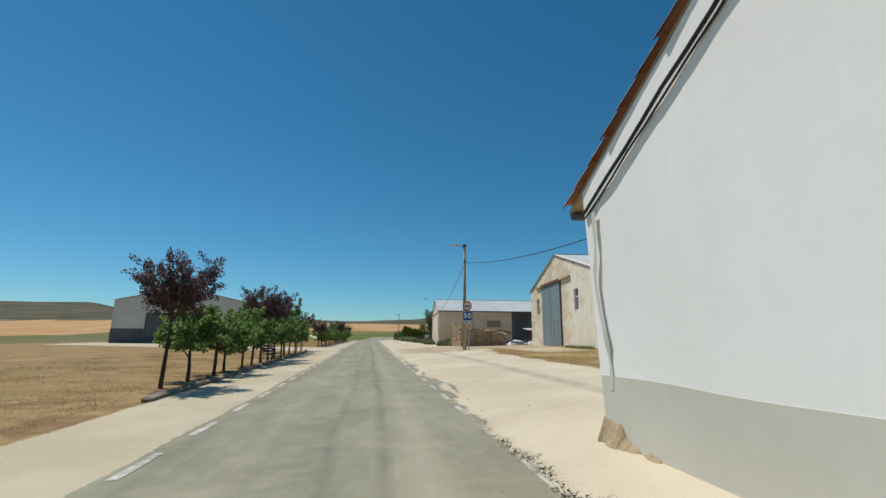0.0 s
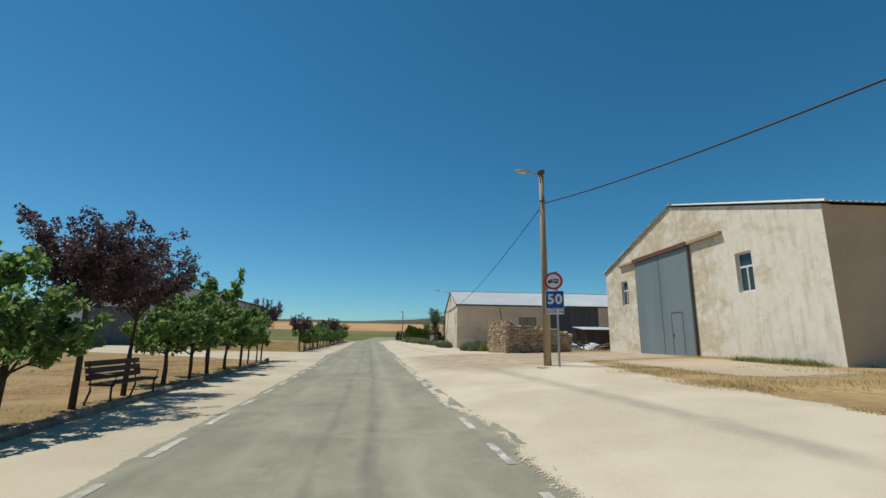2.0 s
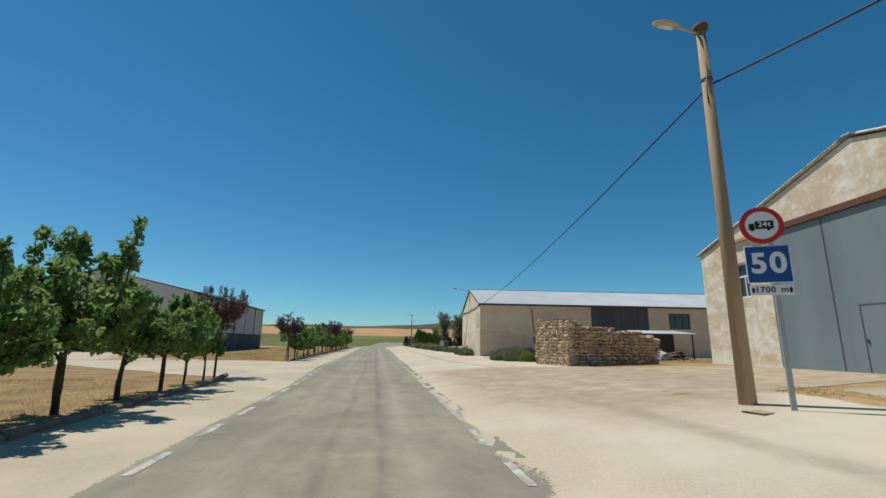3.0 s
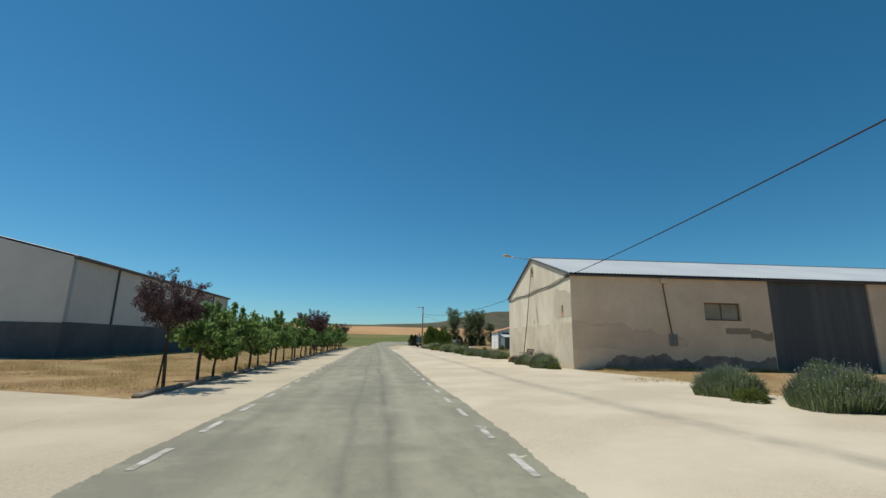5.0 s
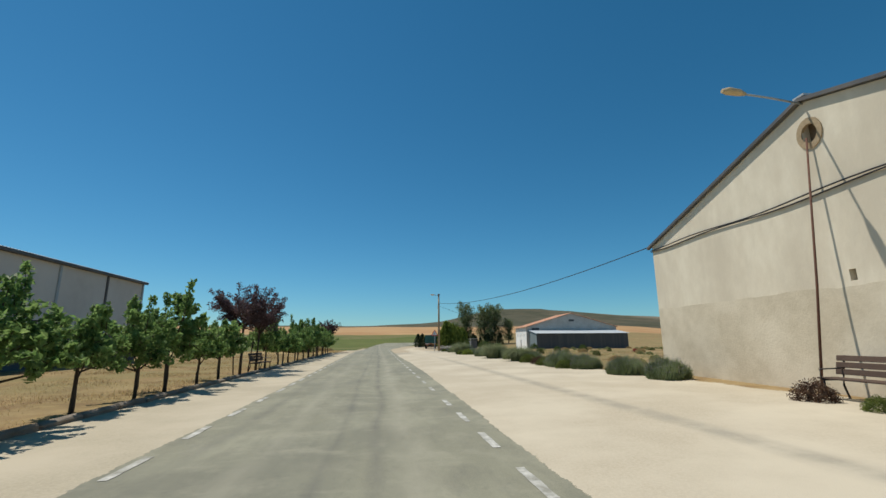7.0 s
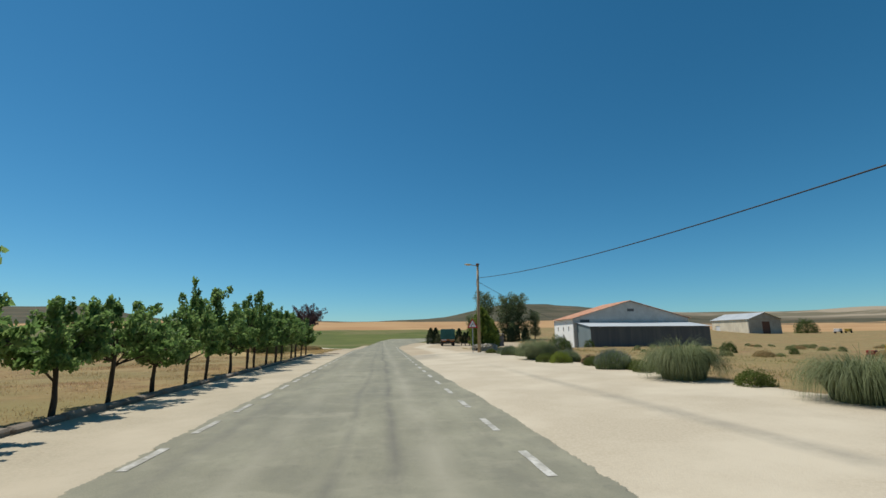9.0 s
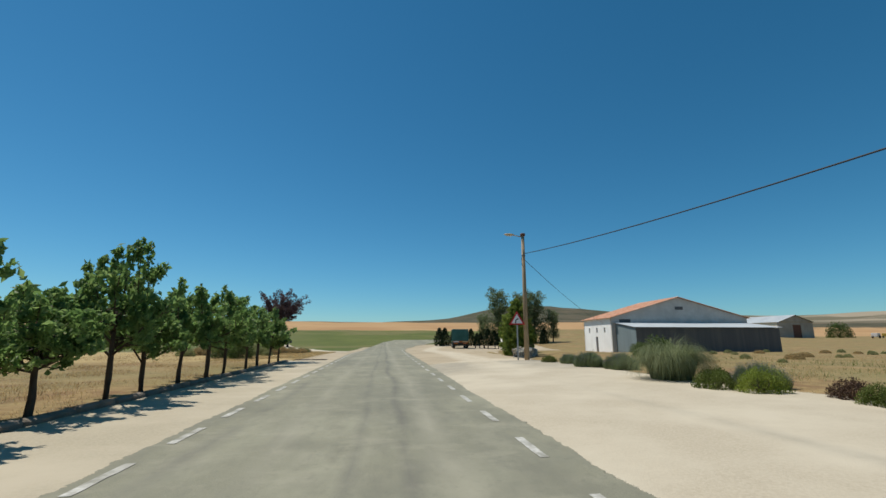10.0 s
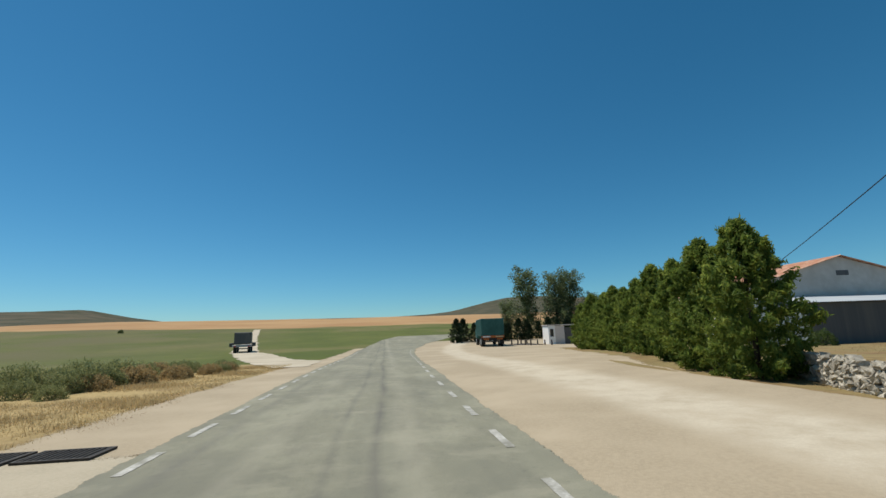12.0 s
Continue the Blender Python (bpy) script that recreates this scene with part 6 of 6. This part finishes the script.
def tall_tree(h, r, seed):
    b = thing("poplar_tree", pose(0, 0, 0), "tall open grey-green tree behind the lay-by", "tree", "tall trees behind the lay-by")
    wood = bmesh.new()
    tube(wood, [(0, 0, -0.2), (0.2, 0, h * 0.4), (0.1, 0.1, h * 0.9)], [0.28, 0.2, 0.03], 8)
    cs = []
    for k in range(26):
        t = 0.1 + 0.88 * k / 26
        a = k * 2.4
        reach = r * (0.55 + 0.45 * math.sin(math.pi * min(1, t * 1.05))) * rng.uniform(0.35, 1.25)
        p0 = Vector((0.2 * t, 0, h * t * 0.92))
        p1 = p0 + Vector((math.cos(a) * reach, math.sin(a) * reach, h * 0.12))
        tube(wood, [p0, p0.lerp(p1, 0.5) + Vector((0, 0, 0.2)), p1], [0.08, 0.05, 0.015], 5)
        for q in range(5):
            cs.append(p0.lerp(p1, 0.35 + 0.65 * q / 4))
    part("trunk", wood, M_BARK, b)
    cs = np.array([tuple(c) for c in cs])
    pick = rng.integers(0, len(cs), 6000)
    part("crown", leaves(cs[pick] + np.clip(rng.normal(size=(6000, 3)), -1.6, 1.6) * 0.5, 0.36), M_POPLAR, b)["kind"] = "stuff"
    return b


TALL = [tall_tree(12.6, 3.1, 0), tall_tree(11.8, 3.4, 1)]
for i, (x, y, s) in enumerate(((27.9, 204, 1.0), (34.0, 204, 1.0), (37.8, 206, 0.95), (25.0, 207, 0.55), (41.8, 205, 0.6))):
    plant(TALL[i % 2], x, y, i * 90, s)
BUSH = mound("green_bush", "rounded wild green bush in dry grass", "wild bushes", M_BUSH, 1.2, 1.7, 3200, 0.13)
for i, (x, y, s) in enumerate(((13.4, 120.8, 0.7), (-8.3, 133.6, 1.0), (-9.6, 134.6, 1.1), (17, 128, .7), (166, 243, 4.6), (30, 150, .9), (24, 118, .6), (-67, 250, 0.8), (19.5, 66.5, 0.6))):
    plant(BUSH, x, y, i * 100, s)
for i in range(14):
    plant(BUSH, 15.0 + 19 * abs(math.sin(i * 2.3 + 0.4)), 98 + 1.5 * i, i * 100, 0.28 + 0.2 * abs(math.sin(i * 1.7)))
BRUSH = mound("dry_brush", "grey-green dry brush mound on the field edge", "brush on the field edge", M_BRUSH, 1.3, 1.15, 3600, 0.11)
PALE_BRUSH = mound("dry_brush", "pale straw-coloured brush mound on the field edge", "brush on the field edge", M_STRAW, 1.2, 0.8, 3000, 0.13)
for i in range(76):
    plant(PALE_BRUSH if i % 4 == 1 else BRUSH, 13.0 + 25 * abs(math.sin(i * 1.9)) + 0.15 * i, 90 + 0.7 * i + 3 * math.sin(i * 4.1), i * 61, 0.38 + 0.4 * abs(math.sin(i * 2.7)))
for i in range(54):
    plant(PALE_BRUSH if i % 6 == 0 and i % 4 or i % 7 == 3 else BRUSH, -7.9 - 1.3 * (i % 6) + 0.5 * math.sin(i * 3) + 0.16 * (i // 6), 138.6 + 1.5 * (i // 6) + 0.6 * math.sin(i * 1.3), i * 77, 0.75 + 0.35 * abs(math.sin(i * 2.1)) + 0.75 * math.exp(-((i // 6 - 2.5) / 1.6) ** 2 - ((i % 6 - 1.5) / 2.2) ** 2), 1.2)


def dry_grass(name, areas, material, label):
    """Loose blades of dry grass over stretches of the ground, with more of them in drifts."""
    verts, faces = [], []
    for x0, x1, y0, y1, n, h in areas:
        for _ in range(n):
            x, y = rng.uniform(x0, x1), rng.uniform(y0, y1)
            d = noise.noise((x * 0.45, y * 0.45, 3.0))
            if d < rng.uniform(-0.35, 0.35):
                continue
            a, l, w = rng.uniform(0, TAU), 0.55 * h * rng.uniform(0.4, 1.1) * (0.7 + d), rng.uniform(0.005, 0.012)
            z = gz(x, y) - 0.01
            c, s = math.cos(a), math.sin(a)
            lean = l * rng.uniform(0.3, 1.6)
            i = len(verts)
            verts += [(x - s * w, y + c * w, z), (x + s * w, y - c * w, z), (x + c * lean, y + s * lean, z + l)]
            faces.append((i, i + 1, i + 2))
    ob = part(name, (verts, faces), material)
    return tagged(ob, label, "grass", kind="stuff")


dry_grass("dry_grass", [(8.4, 15.5, 12, 34, 27000, 0.24), (8.3, 9.6, 12, 34, 9000, 0.22), (15.0, 16.5, 33, 41, 4000, 0.22), (9.6, 11, 35, 39, 2500, 0.2), (16, 30, 26, 33, 9000, 0.22), (17, 25, 52, 60, 5000, 0.35), (12.5, 24, 70.6, 72.2, 17000, 0.42), (10.2, 12.5, 51, 66, 3500, 0.3)], M_STRAW, "dry yellow grass along the gravel and walls")
dry_grass("dry_grass", [(-15, -4.0, 8, 48, 32000, 0.12), (-13, -4.8, 63, 129, 30000, 0.16), (-20, -12, 62, 128, 14000, 0.25), (-9, -3.6, 129, 152, 26000, 0.1), (-20, -9, 129, 160, 12000, 0.3)], M_HAY, "dry yellow grass behind the kerb")
dry_grass("dry_grass", [(10.5, 20, 88, 126, 26000, 0.26), (10.8, 13, 126, 140, 3500, 0.13), (20, 40, 120, 150, 9000, 0.3)], M_STRAW, "dry yellow grass behind the shrubs")

dry_grass("weeds", [(15.0, 16.6, 32.0, 36.5, 5000, 0.5), (10.5, 26, 88, 126, 9000, 0.4)], M_SHRUB, "green weeds among dry grass")

dry_grass("dry_grass", [(-13, -5.3, 63, 129, 24000, 0.3), (-18, -5, 70, 84, 12000, 0.4), (-17, -5.0, 62.8, 78, 26000, 0.34), (-15, -3.9, 10, 48, 34000, 0.2)], M_STRAW, "tall golden grass behind the kerb")
dry_grass("dry_grass", [(-9.5, -4.0, 130.5, 152, 42000, 0.3)], M_STRAW, "yellow straw beside the verge")

# ---- loose things ----


def stone_meshes(material, n=9, round_=0.14, rugged=0.13):
    out = []
    for k in range(n):
        bm = box(-0.5, 0.5, -0.5, 0.5, -0.5, 0.5, round_)
        for v in bm.verts:
            v.co += Vector(rng.uniform(-rugged, rugged, 3))
        me = bpy.data.meshes.new("stone")
        bm.to_mesh(me)
        bm.free()
        me.materials.append(material)
        out.append(me)
    return out


STONES = stone_meshes(M_STONE)
FIELD_STONES = stone_meshes(M_STONE_GREY, 14, 0.16, 0.24)


def lay_stones(parent, meshes, m, length, top, depth, size, wide=(0.6, 1.9), tilt=14):
    """Courses of rubble on a wall face in x and z, its outer side at y = 0, each stone a part."""
    z = -0.1
    while z < top(0) + 0.5:
        hh = size * rng.uniform(0.6, 1.0)
        x = rng.uniform(-0.1, 0.05)
        while x < length:
            w = size * rng.uniform(*wide)
            if z + hh * 0.6 < top(x + w / 2) + 0.06 * rng.normal():
                ob = new("stone", meshes[rng.integers(0, len(meshes))])
                ob.parent = parent
                ob.matrix_basis = m @ pose(x + w / 2, depth * 0.5 - 0.05 + rng.uniform(-0.03, 0.03), z + hh / 2, rng.uniform(-9, 9), rng.uniform(-tilt, tilt), rng.uniform(-9, 9)) @ Matrix.Diagonal((w * 0.93, depth, hh * 0.92, 1))
            x += w
        z += hh


def ruin():
    """The stump of a rubble-stone building: a lit short side and a long shaded front."""
    x, y = 10.1, 49.2
    wall = thing("ruined_wall", pose(x, y, gz(x, y) - 0.05, 0, 0, 3) @ Matrix.Scale(0.9, 4), "ruined rubble stone wall beside the gravel forecourt", "wall")
    front = lambda u: 2.35 - 0.15 * u + 0.14 * noise.noise((u * 1.3, 0, 0))
    side = lambda u: 2.3 + 0.04 * u + 0.1 * noise.noise((u * 1.7, 4, 0))
    core = panel(bmesh.new(), 0.1, 5.0, lambda u: front(u) - 0.2, base=-0.3, thick=0.4, breaks=[k * 0.5 for k in range(1, 10)])
    bmesh.ops.translate(core, vec=(0, 0.1, 0), verts=core.verts)
    part("core", core, M_MORTAR, wall, "earth mortar core")
    part("core", turned(panel(bmesh.new(), -4.0, -0.5, lambda u: side(-u) - 0.2, base=-0.3, thick=0.4), -90, 0.1), M_MORTAR, wall)
    lay_stones(wall, STONES, pose(0, 0, 0), 5.1, front, 0.32, 0.2)
    lay_stones(wall, STONES, pose(0, 4.05, 0, 0, 0, -90), 4.05, lambda u: side(4.05 - u), 0.32, 0.19)


def dry_wall():
    wall = thing("dry_stone_wall", pose(9.2, 129.3, gz(11, 132.5) - 0.06, 0, 0, 62) @ Matrix.Scale(0.93, 4), "low dry wall of grey field stones beside the lay-by", "wall")
    # near-black core paints in the shade of the gaps between stones
    part("core", panel(bmesh.new(), 0, 7.6, lambda u: 0.5, base=-0.2, thick=0.3), M_IRON, wall).location = (0, -0.35, 0)
    lay_stones(wall, FIELD_STONES, pose(7.6, -0.02, 0, 0, 0, 180), 7.6, lambda u: 0.76 + 0.12 * noise.noise((u, 0, 7)), 0.24, 0.165, (0.75, 1.5), 60)
    lay_stones(wall, FIELD_STONES, pose(0, -0.42, 0, 0, 0, 0), 7.6, lambda u: 0.64, 0.24, 0.165, (0.75, 1.5), 60)


def wheel(parent, x, y, z, r, w, label="black tyre"):
    t = part("wheel", turned(disc(bmesh.new(), 0, 0, r, -w / 2, w / 2, 24), 90), M_TYRE, parent, label)
    t.location = (x, y, z)
    part("rim", turned(disc(bmesh.new(), 0, 0, r * 0.55, -w / 2 - 0.01, w / 2 + 0.01, 16), 90), M_GALV, t)


def lorry():
    x, y = 13.4, 172.5
    t = thing("lorry", pose(x, y, gz(x, y) + 0.0, 0, 0, -7), "parked lorry with a green tarpaulin load box", "lorry")
    part("load_box", box(-1.28, 1.28, 0.0, 6.4, 1.15, 3.1, 0.05), M_TARP, t, "green tarpaulin box")
    ribs = bmesh.new()
    for k in range(8):
        slab(ribs, -1.31, -1.285, 0.3 + 0.8 * k, 0.36 + 0.8 * k, 1.2, 3.0)
    part("tarp_seam", ribs, M_TARP, t)
    part("chassis", box(-0.5, 0.5, 0.1, 8.6, 0.7, 1.0), M_IRON, t)
    part("tail_board", box(-1.27, 1.27, -0.06, -0.004, 0.98, 1.22), M_ORANGE, t, "orange tail board")
    for s in (-1, 1):
        part("tail_lamp", box(s * 0.75 - 0.3, s * 0.75 + 0.3, -0.1, -0.062, 0.76, 0.93), M_ORANGE, t)
        part("plate", box(s * 0.72 - 0.42, s * 0.72 + 0.42, -0.09, -0.061, 1.03, 1.17), M_WHITE if s < 0 else M_LAMP, t)
        for yy in (1.1, 2.3, 7.4):
            wheel(t, s * 1.05, yy, 0.5, 0.5, 0.36)
        part("mudguard", box(s * 1.05 - 0.22, s * 1.05 + 0.22, 0.35, 0.4, 0.25, 0.75), M_TYRE, t)
    part("bumper", box(-1.2, 1.2, -0.05, 0.05, 0.5, 0.62), M_IRON, t)
    cab = part("cab", box(-1.22, 1.22, 6.55, 8.6, 0.8, 2.95, 0.12), M_TARP, t, "green cab")
    part("cab_window", box(-1.235, -1.222, 7.2, 8.3, 1.9, 2.6), M_GLASS, cab)


def carrier():
    x, y = -16.6, 184
    t = thing("farm_truck", pose(x, y, gz(x, y), 0, 0, 12) @ Matrix.Scale(0.88, 4), "dark farm truck with side wings parked on the track", "truck")
    part("body", box(-1.1, 1.1, 0.0, 3.6, 1.25, 2.95, 0.08), M_TEALDARK, t, "dark grey box body")
    part("rear_door", box(-1.0, 1.0, -0.03, -0.002, 1.35, 2.85, 0.01), M_DARKSTEEL, t)
    part("platform", box(-1.3, 1.3, -0.3, 4.4, 0.85, 1.15, 0.03), M_GALV, t, "grey steel platform")
    for s in (-1, 1):
        part("side_wing", box(s * 1.5 - 0.22, s * 1.5 + 0.22, 0.2, 2.2, 0.9, 1.45, 0.04), M_TEALDARK, t)
        part("tail_lamp", box(s * 0.9 - 0.15, s * 0.9 + 0.15, -0.34, -0.302, 0.9, 1.02), M_RED, t)
        for yy in (0.5, 3.6):
            wheel(t, s * 0.95, yy, 0.5, 0.5, 0.4)
    part("bumper", box(-0.9, 0.9, -0.38, -0.302, 0.55, 0.7), M_IRON, t)


def booth():
    x, y = 22.0, 178.0
    b = thing("booth", pose(x, y, gz(x + 1, y) - 0.05, 0, 0, -4), "small white weighbridge booth with flat roof", "booth")
    bm = panel(bmesh.new(), 0, 0.85, lambda u: 2.35, [(0.2, 0.65, 1.0, 1.95)], -0.1, 0.12)
    part("front_wall", bm, M_WHITEWALL, b)
    part("window_pane", box(0.2, 0.65, 0.05, 0.06, 1.0, 1.95), M_GLASS, b)
    part("body", box(0.0, 2.05, 0.124, 2.6, -0.1, 2.3), M_WHITEWALL, b, "white plastered box")
    part("side_face", box(0.86, 2.05, 0.02, 0.12, -0.1, 2.3), M_PANEL, b)
    part("annex", box(2.06, 3.6, 0.3, 2.5, -0.1, 2.1), M_DARKSTEEL, b, "dark open annex")
    part("roof", box(-0.1, 3.65, -0.08, 2.7, 2.36, 2.46, 0.01), M_PANEL, b)


def bollard(x, y, parent=None):
    b = thing("bollard", pose(x, y, gz(x, y)), "short dark bollard at the weighbridge", "bollard", "bollards at the weighbridge")
    part("shaft", pipe([(0, 0, -0.05), (0, 0, 0.5), (0, 0, 0.54)], [0.09, 0.08, 0.05], 10), M_IRON, b)
    part("cap", pipe([(0, 0, 0.54), (0, 0, 0.62)], [0.1, 0.06], 10), M_IRON, b)
    return b


ruin()
dry_wall()
lorry()
carrier()
booth()
first_bollard = bollard(16.6, 176.2)
for x, y in ((17.3, 176.0), (17.9, 175.0), (18.3, 174.2), (18.8, 179.5), (19.6, 179.6), (20.4, 177.8), (20.3, 175.0), (21.0, 174.6)):
    copy_thing(first_bollard, pose(x, y, gz(x, y)))


def weighbridge():
    ob = part("weighbridge_deck", box(16.9, 20.2, 175.2, 180.5, -0.05, 0.06, 0.01), M_IRONGRATE)
    ob.location.z = gz(19, 177)
    tagged(ob, "flat steel weighbridge deck in the gravel", "weighbridge")


weighbridge()


def grate():
    g = thing("drain_grate", pose(-3.66, 131.15, 0.016, 0, 0, 0), "long iron drain grate set in the verge", "drain")
    for x0 in (-0.74, 0.3):
        # flat black sheet stands in for the shade below the bars
        part("pit", box(x0, x0 + 0.95, 0.0, 0.62, -0.002, 0.004), M_BLACK, g)
        f = bmesh.new()
        for a, b, c, d in ((x0, x0 + 0.95, 0, 0.04), (x0, x0 + 0.95, 0.58, 0.62), (x0, x0 + 0.04, 0.04, 0.58), (x0 + 0.91, x0 + 0.95, 0.04, 0.58)):
            slab(f, a, b, c, d, 0.005, 0.03)
        frame_ob = part("grate_frame", f, M_IRONGRATE, g)
        for k in range(11):
            part("bar", box(x0 + 0.06 + 0.08 * k, x0 + 0.09 + 0.08 * k, 0.04, 0.58, 0.006, 0.027), M_IRONGRATE, frame_ob)


grate()


def manhole():
    x, y = 7.52, 36.35
    m = thing("manhole_cover", pose(x, y, gz(x, y) + 0.006, 0, 0, 12) @ Matrix.Scale(0.62, 4), "square iron manhole cover in the gravel", "manhole")
    part("rim", box(-0.42, 0.42, -0.3, 0.3, -0.01, 0.012, 0.004), M_IRONGRATE, m)
    part("lid", box(-0.37, 0.37, -0.25, 0.25, 0.013, 0.022, 0.004), M_BAREPLASTER, m, "dusty brown iron lid")


manhole()


def trough():
    x, y = 10.2, 17.6
    t = thing("stone_trough", pose(x, y, gz(x, y) - 0.04, 0, 0, -4) @ Matrix.Scale(0.62, 4), "dark weathered stone trough in dry grass", "trough")
    dark = mat("dark_weathered_stone", (0.10, 0.085, 0.07), (0.075, 0.065, 0.055), (0.15, 0.13, 0.11), 8, 2, 0.95, 0.5, 25)
    bm = bmesh.new()
    for a, b, c, d in ((0, 2.3, 0, 0.12), (0, 2.3, 0.58, 0.7), (0, 0.12, 0.12, 0.58), (2.18, 2.3, 0.12, 0.58)):
        slab(bm, a, b, c, d, 0, 0.72)
    part("basin", bm, dark, t)
    part("floor_slab", box(0.12, 2.18, 0.12, 0.58, 0.05, 0.2), dark, t)


trough()


def junk_shed():
    x, y = 21.6, 60.5
    z = gz(x, y)
    s = thing("open_shed", pose(x, y, z, 0, 0, -6), "small open shed with a pale sheet roof and scrap", "shed")
    for px, py in ((0, 0), (3.4, 0), (0, 2.6), (3.4, 2.6)):
        part("post", pipe([(px, py, -0.1), (px, py, 2.0)], [0.06, 0.05]), M_BENCHWOOD, s)
    v, f = corrugated(4.0, -0.3, 1.95, 2.9, 2.25, 0.25)
    part("roof_sheet", (v, f), M_SHEET, s, "pale corrugated sheet roof").location = (-0.3, 0, 0)
    part("back_panel", box(0, 3.4, 2.62, 2.68, 0, 2.0), M_DARKSTEEL, s)
    for i, (px, py, l, a) in enumerate(((-2.6, -0.4, 2.2, 10), (-1.2, -0.6, 2.6, -8), (0.6, 0.4, 2.4, 5), (1.6, 0.8, 1.8, 20))):
        log = part("log", pipe([(0, 0, 0.18), (l * 0.5, 0.05, 0.2), (l, 0, 0.22)], [0.17, 0.16, 0.13], 9), M_BARK)
        log.matrix_basis = pose(x + px, y + py, z - 0.03 + 0.0 * i, 0, 0, a)
        tagged(log, "rough dark log in a scrap heap", "log", "logs in the scrap heap")
    for i, (px, py, r) in enumerate(((-2.2, -1.0, 1.3), (0.2, -0.7, 1.5), (1.9, -0.5, 1.0))):
        verts, faces = [], []
        n = 9
        for j in range(n):
            for k in range(n):
                u, w = j / (n - 1) * 2 - 1, k / (n - 1) * 2 - 1
                hgt = 0.75 * max(0, 1 - 0.8 * u * u) * max(0, 1 - 0.8 * w * w) + 0.12 * noise.noise((u * 2 + i, w * 2, 1))
                verts.append((u * r, w * r * 0.45, max(0.02, hgt)))
        for j in range(n - 1):
            for k in range(n - 1):
                faces.append((j * n + k, j * n + k + 1, (j + 1) * n + k + 1, (j + 1) * n + k))
        tarp = part("scrap_sheet", (verts, faces), M_FRAME if i < 2 else M_RUST)
        tarp.matrix_basis = pose(x + px, y + py, z, 0, 0, 12 * i)
        tagged(tarp, "crumpled sheet thrown over scrap" if i == 2 else "crumpled pale plastic sheet over scrap", "sheet")

    heap = thing("scrap_heap", pose(x - 0.6, y - 0.9, z), "heap of dark boards and rusty scrap by the open shed", "scrap heap")
    for i in range(34):
        l, w = rng.uniform(0.8, 2.4), rng.uniform(0.1, 0.28)
        board = part("board", box(-l / 2, l / 2, -w / 2, w / 2, -0.02, 0.02, 0.005), (M_BENCHWOOD, M_RUST, M_BAREPLASTER, M_BARK)[i % 4], heap)
        px = rng.uniform(-2.6, 2.8)
        board.matrix_basis = pose(px, rng.uniform(-0.5, 0.6), 0.12 + rng.uniform(0, 0.75) * (1 - abs(px) / 3.2), rng.uniform(-25, 25), rng.uniform(-18, 18), rng.uniform(-50, 50))


junk_shed()


def far_machine(x, y, material, label, name, s=1.0):
    z = gz(x, y)
    t = thing(name, pose(x, y, z, 0, 0, 25) @ Matrix.Diagonal((s, s, s * 0.75, 1)), label, "farm machine")
    part("frame", box(-2.0, 2.0, -0.6, 0.6, 0.6, 0.9, 0.03), material, t)
    part("hopper", box(-0.9, 1.6, -0.7, 0.7, 0.91, 1.9, 0.08), material, t)
    part("drawbar", pipe([(-2.0, 0, 0.75), (-3.2, 0, 0.55)], [0.07, 0.05]), M_IRON, t)
    for q in (-0.75, 0.75):
        w = part("wheel", disc(bmesh.new(), 0, 0, 0.5, -0.14, 0.14, 20), M_TYRE, t)
        w.location = (0.4, q, 0.5)


YELLOW = mat("faded_yellow_paint", (0.37, 0.255, 0.045), (0.30, 0.21, 0.045), None, 6, 1, 0.6, 0.05)
OLD_RED = mat("rust_red_paint", (0.30, 0.055, 0.035), (0.22, 0.045, 0.03), None, 6, 1, 0.7, 0.1)
far_machine(25.9, 110.9, OLD_RED, "faded red farm implement in dry grass", "farm_implement", 0.24)
far_machine(174, 234, YELLOW, "yellow farm machine by the distant barn", "farm_implement", 1.1)
far_machine(31.7, 114.3, YELLOW, "low yellow farm implement in dry grass", "farm_implement", 0.34)
far_machine(166, 231, M_PANEL, "white trailer by the distant barn", "farm_implement", 1.2)
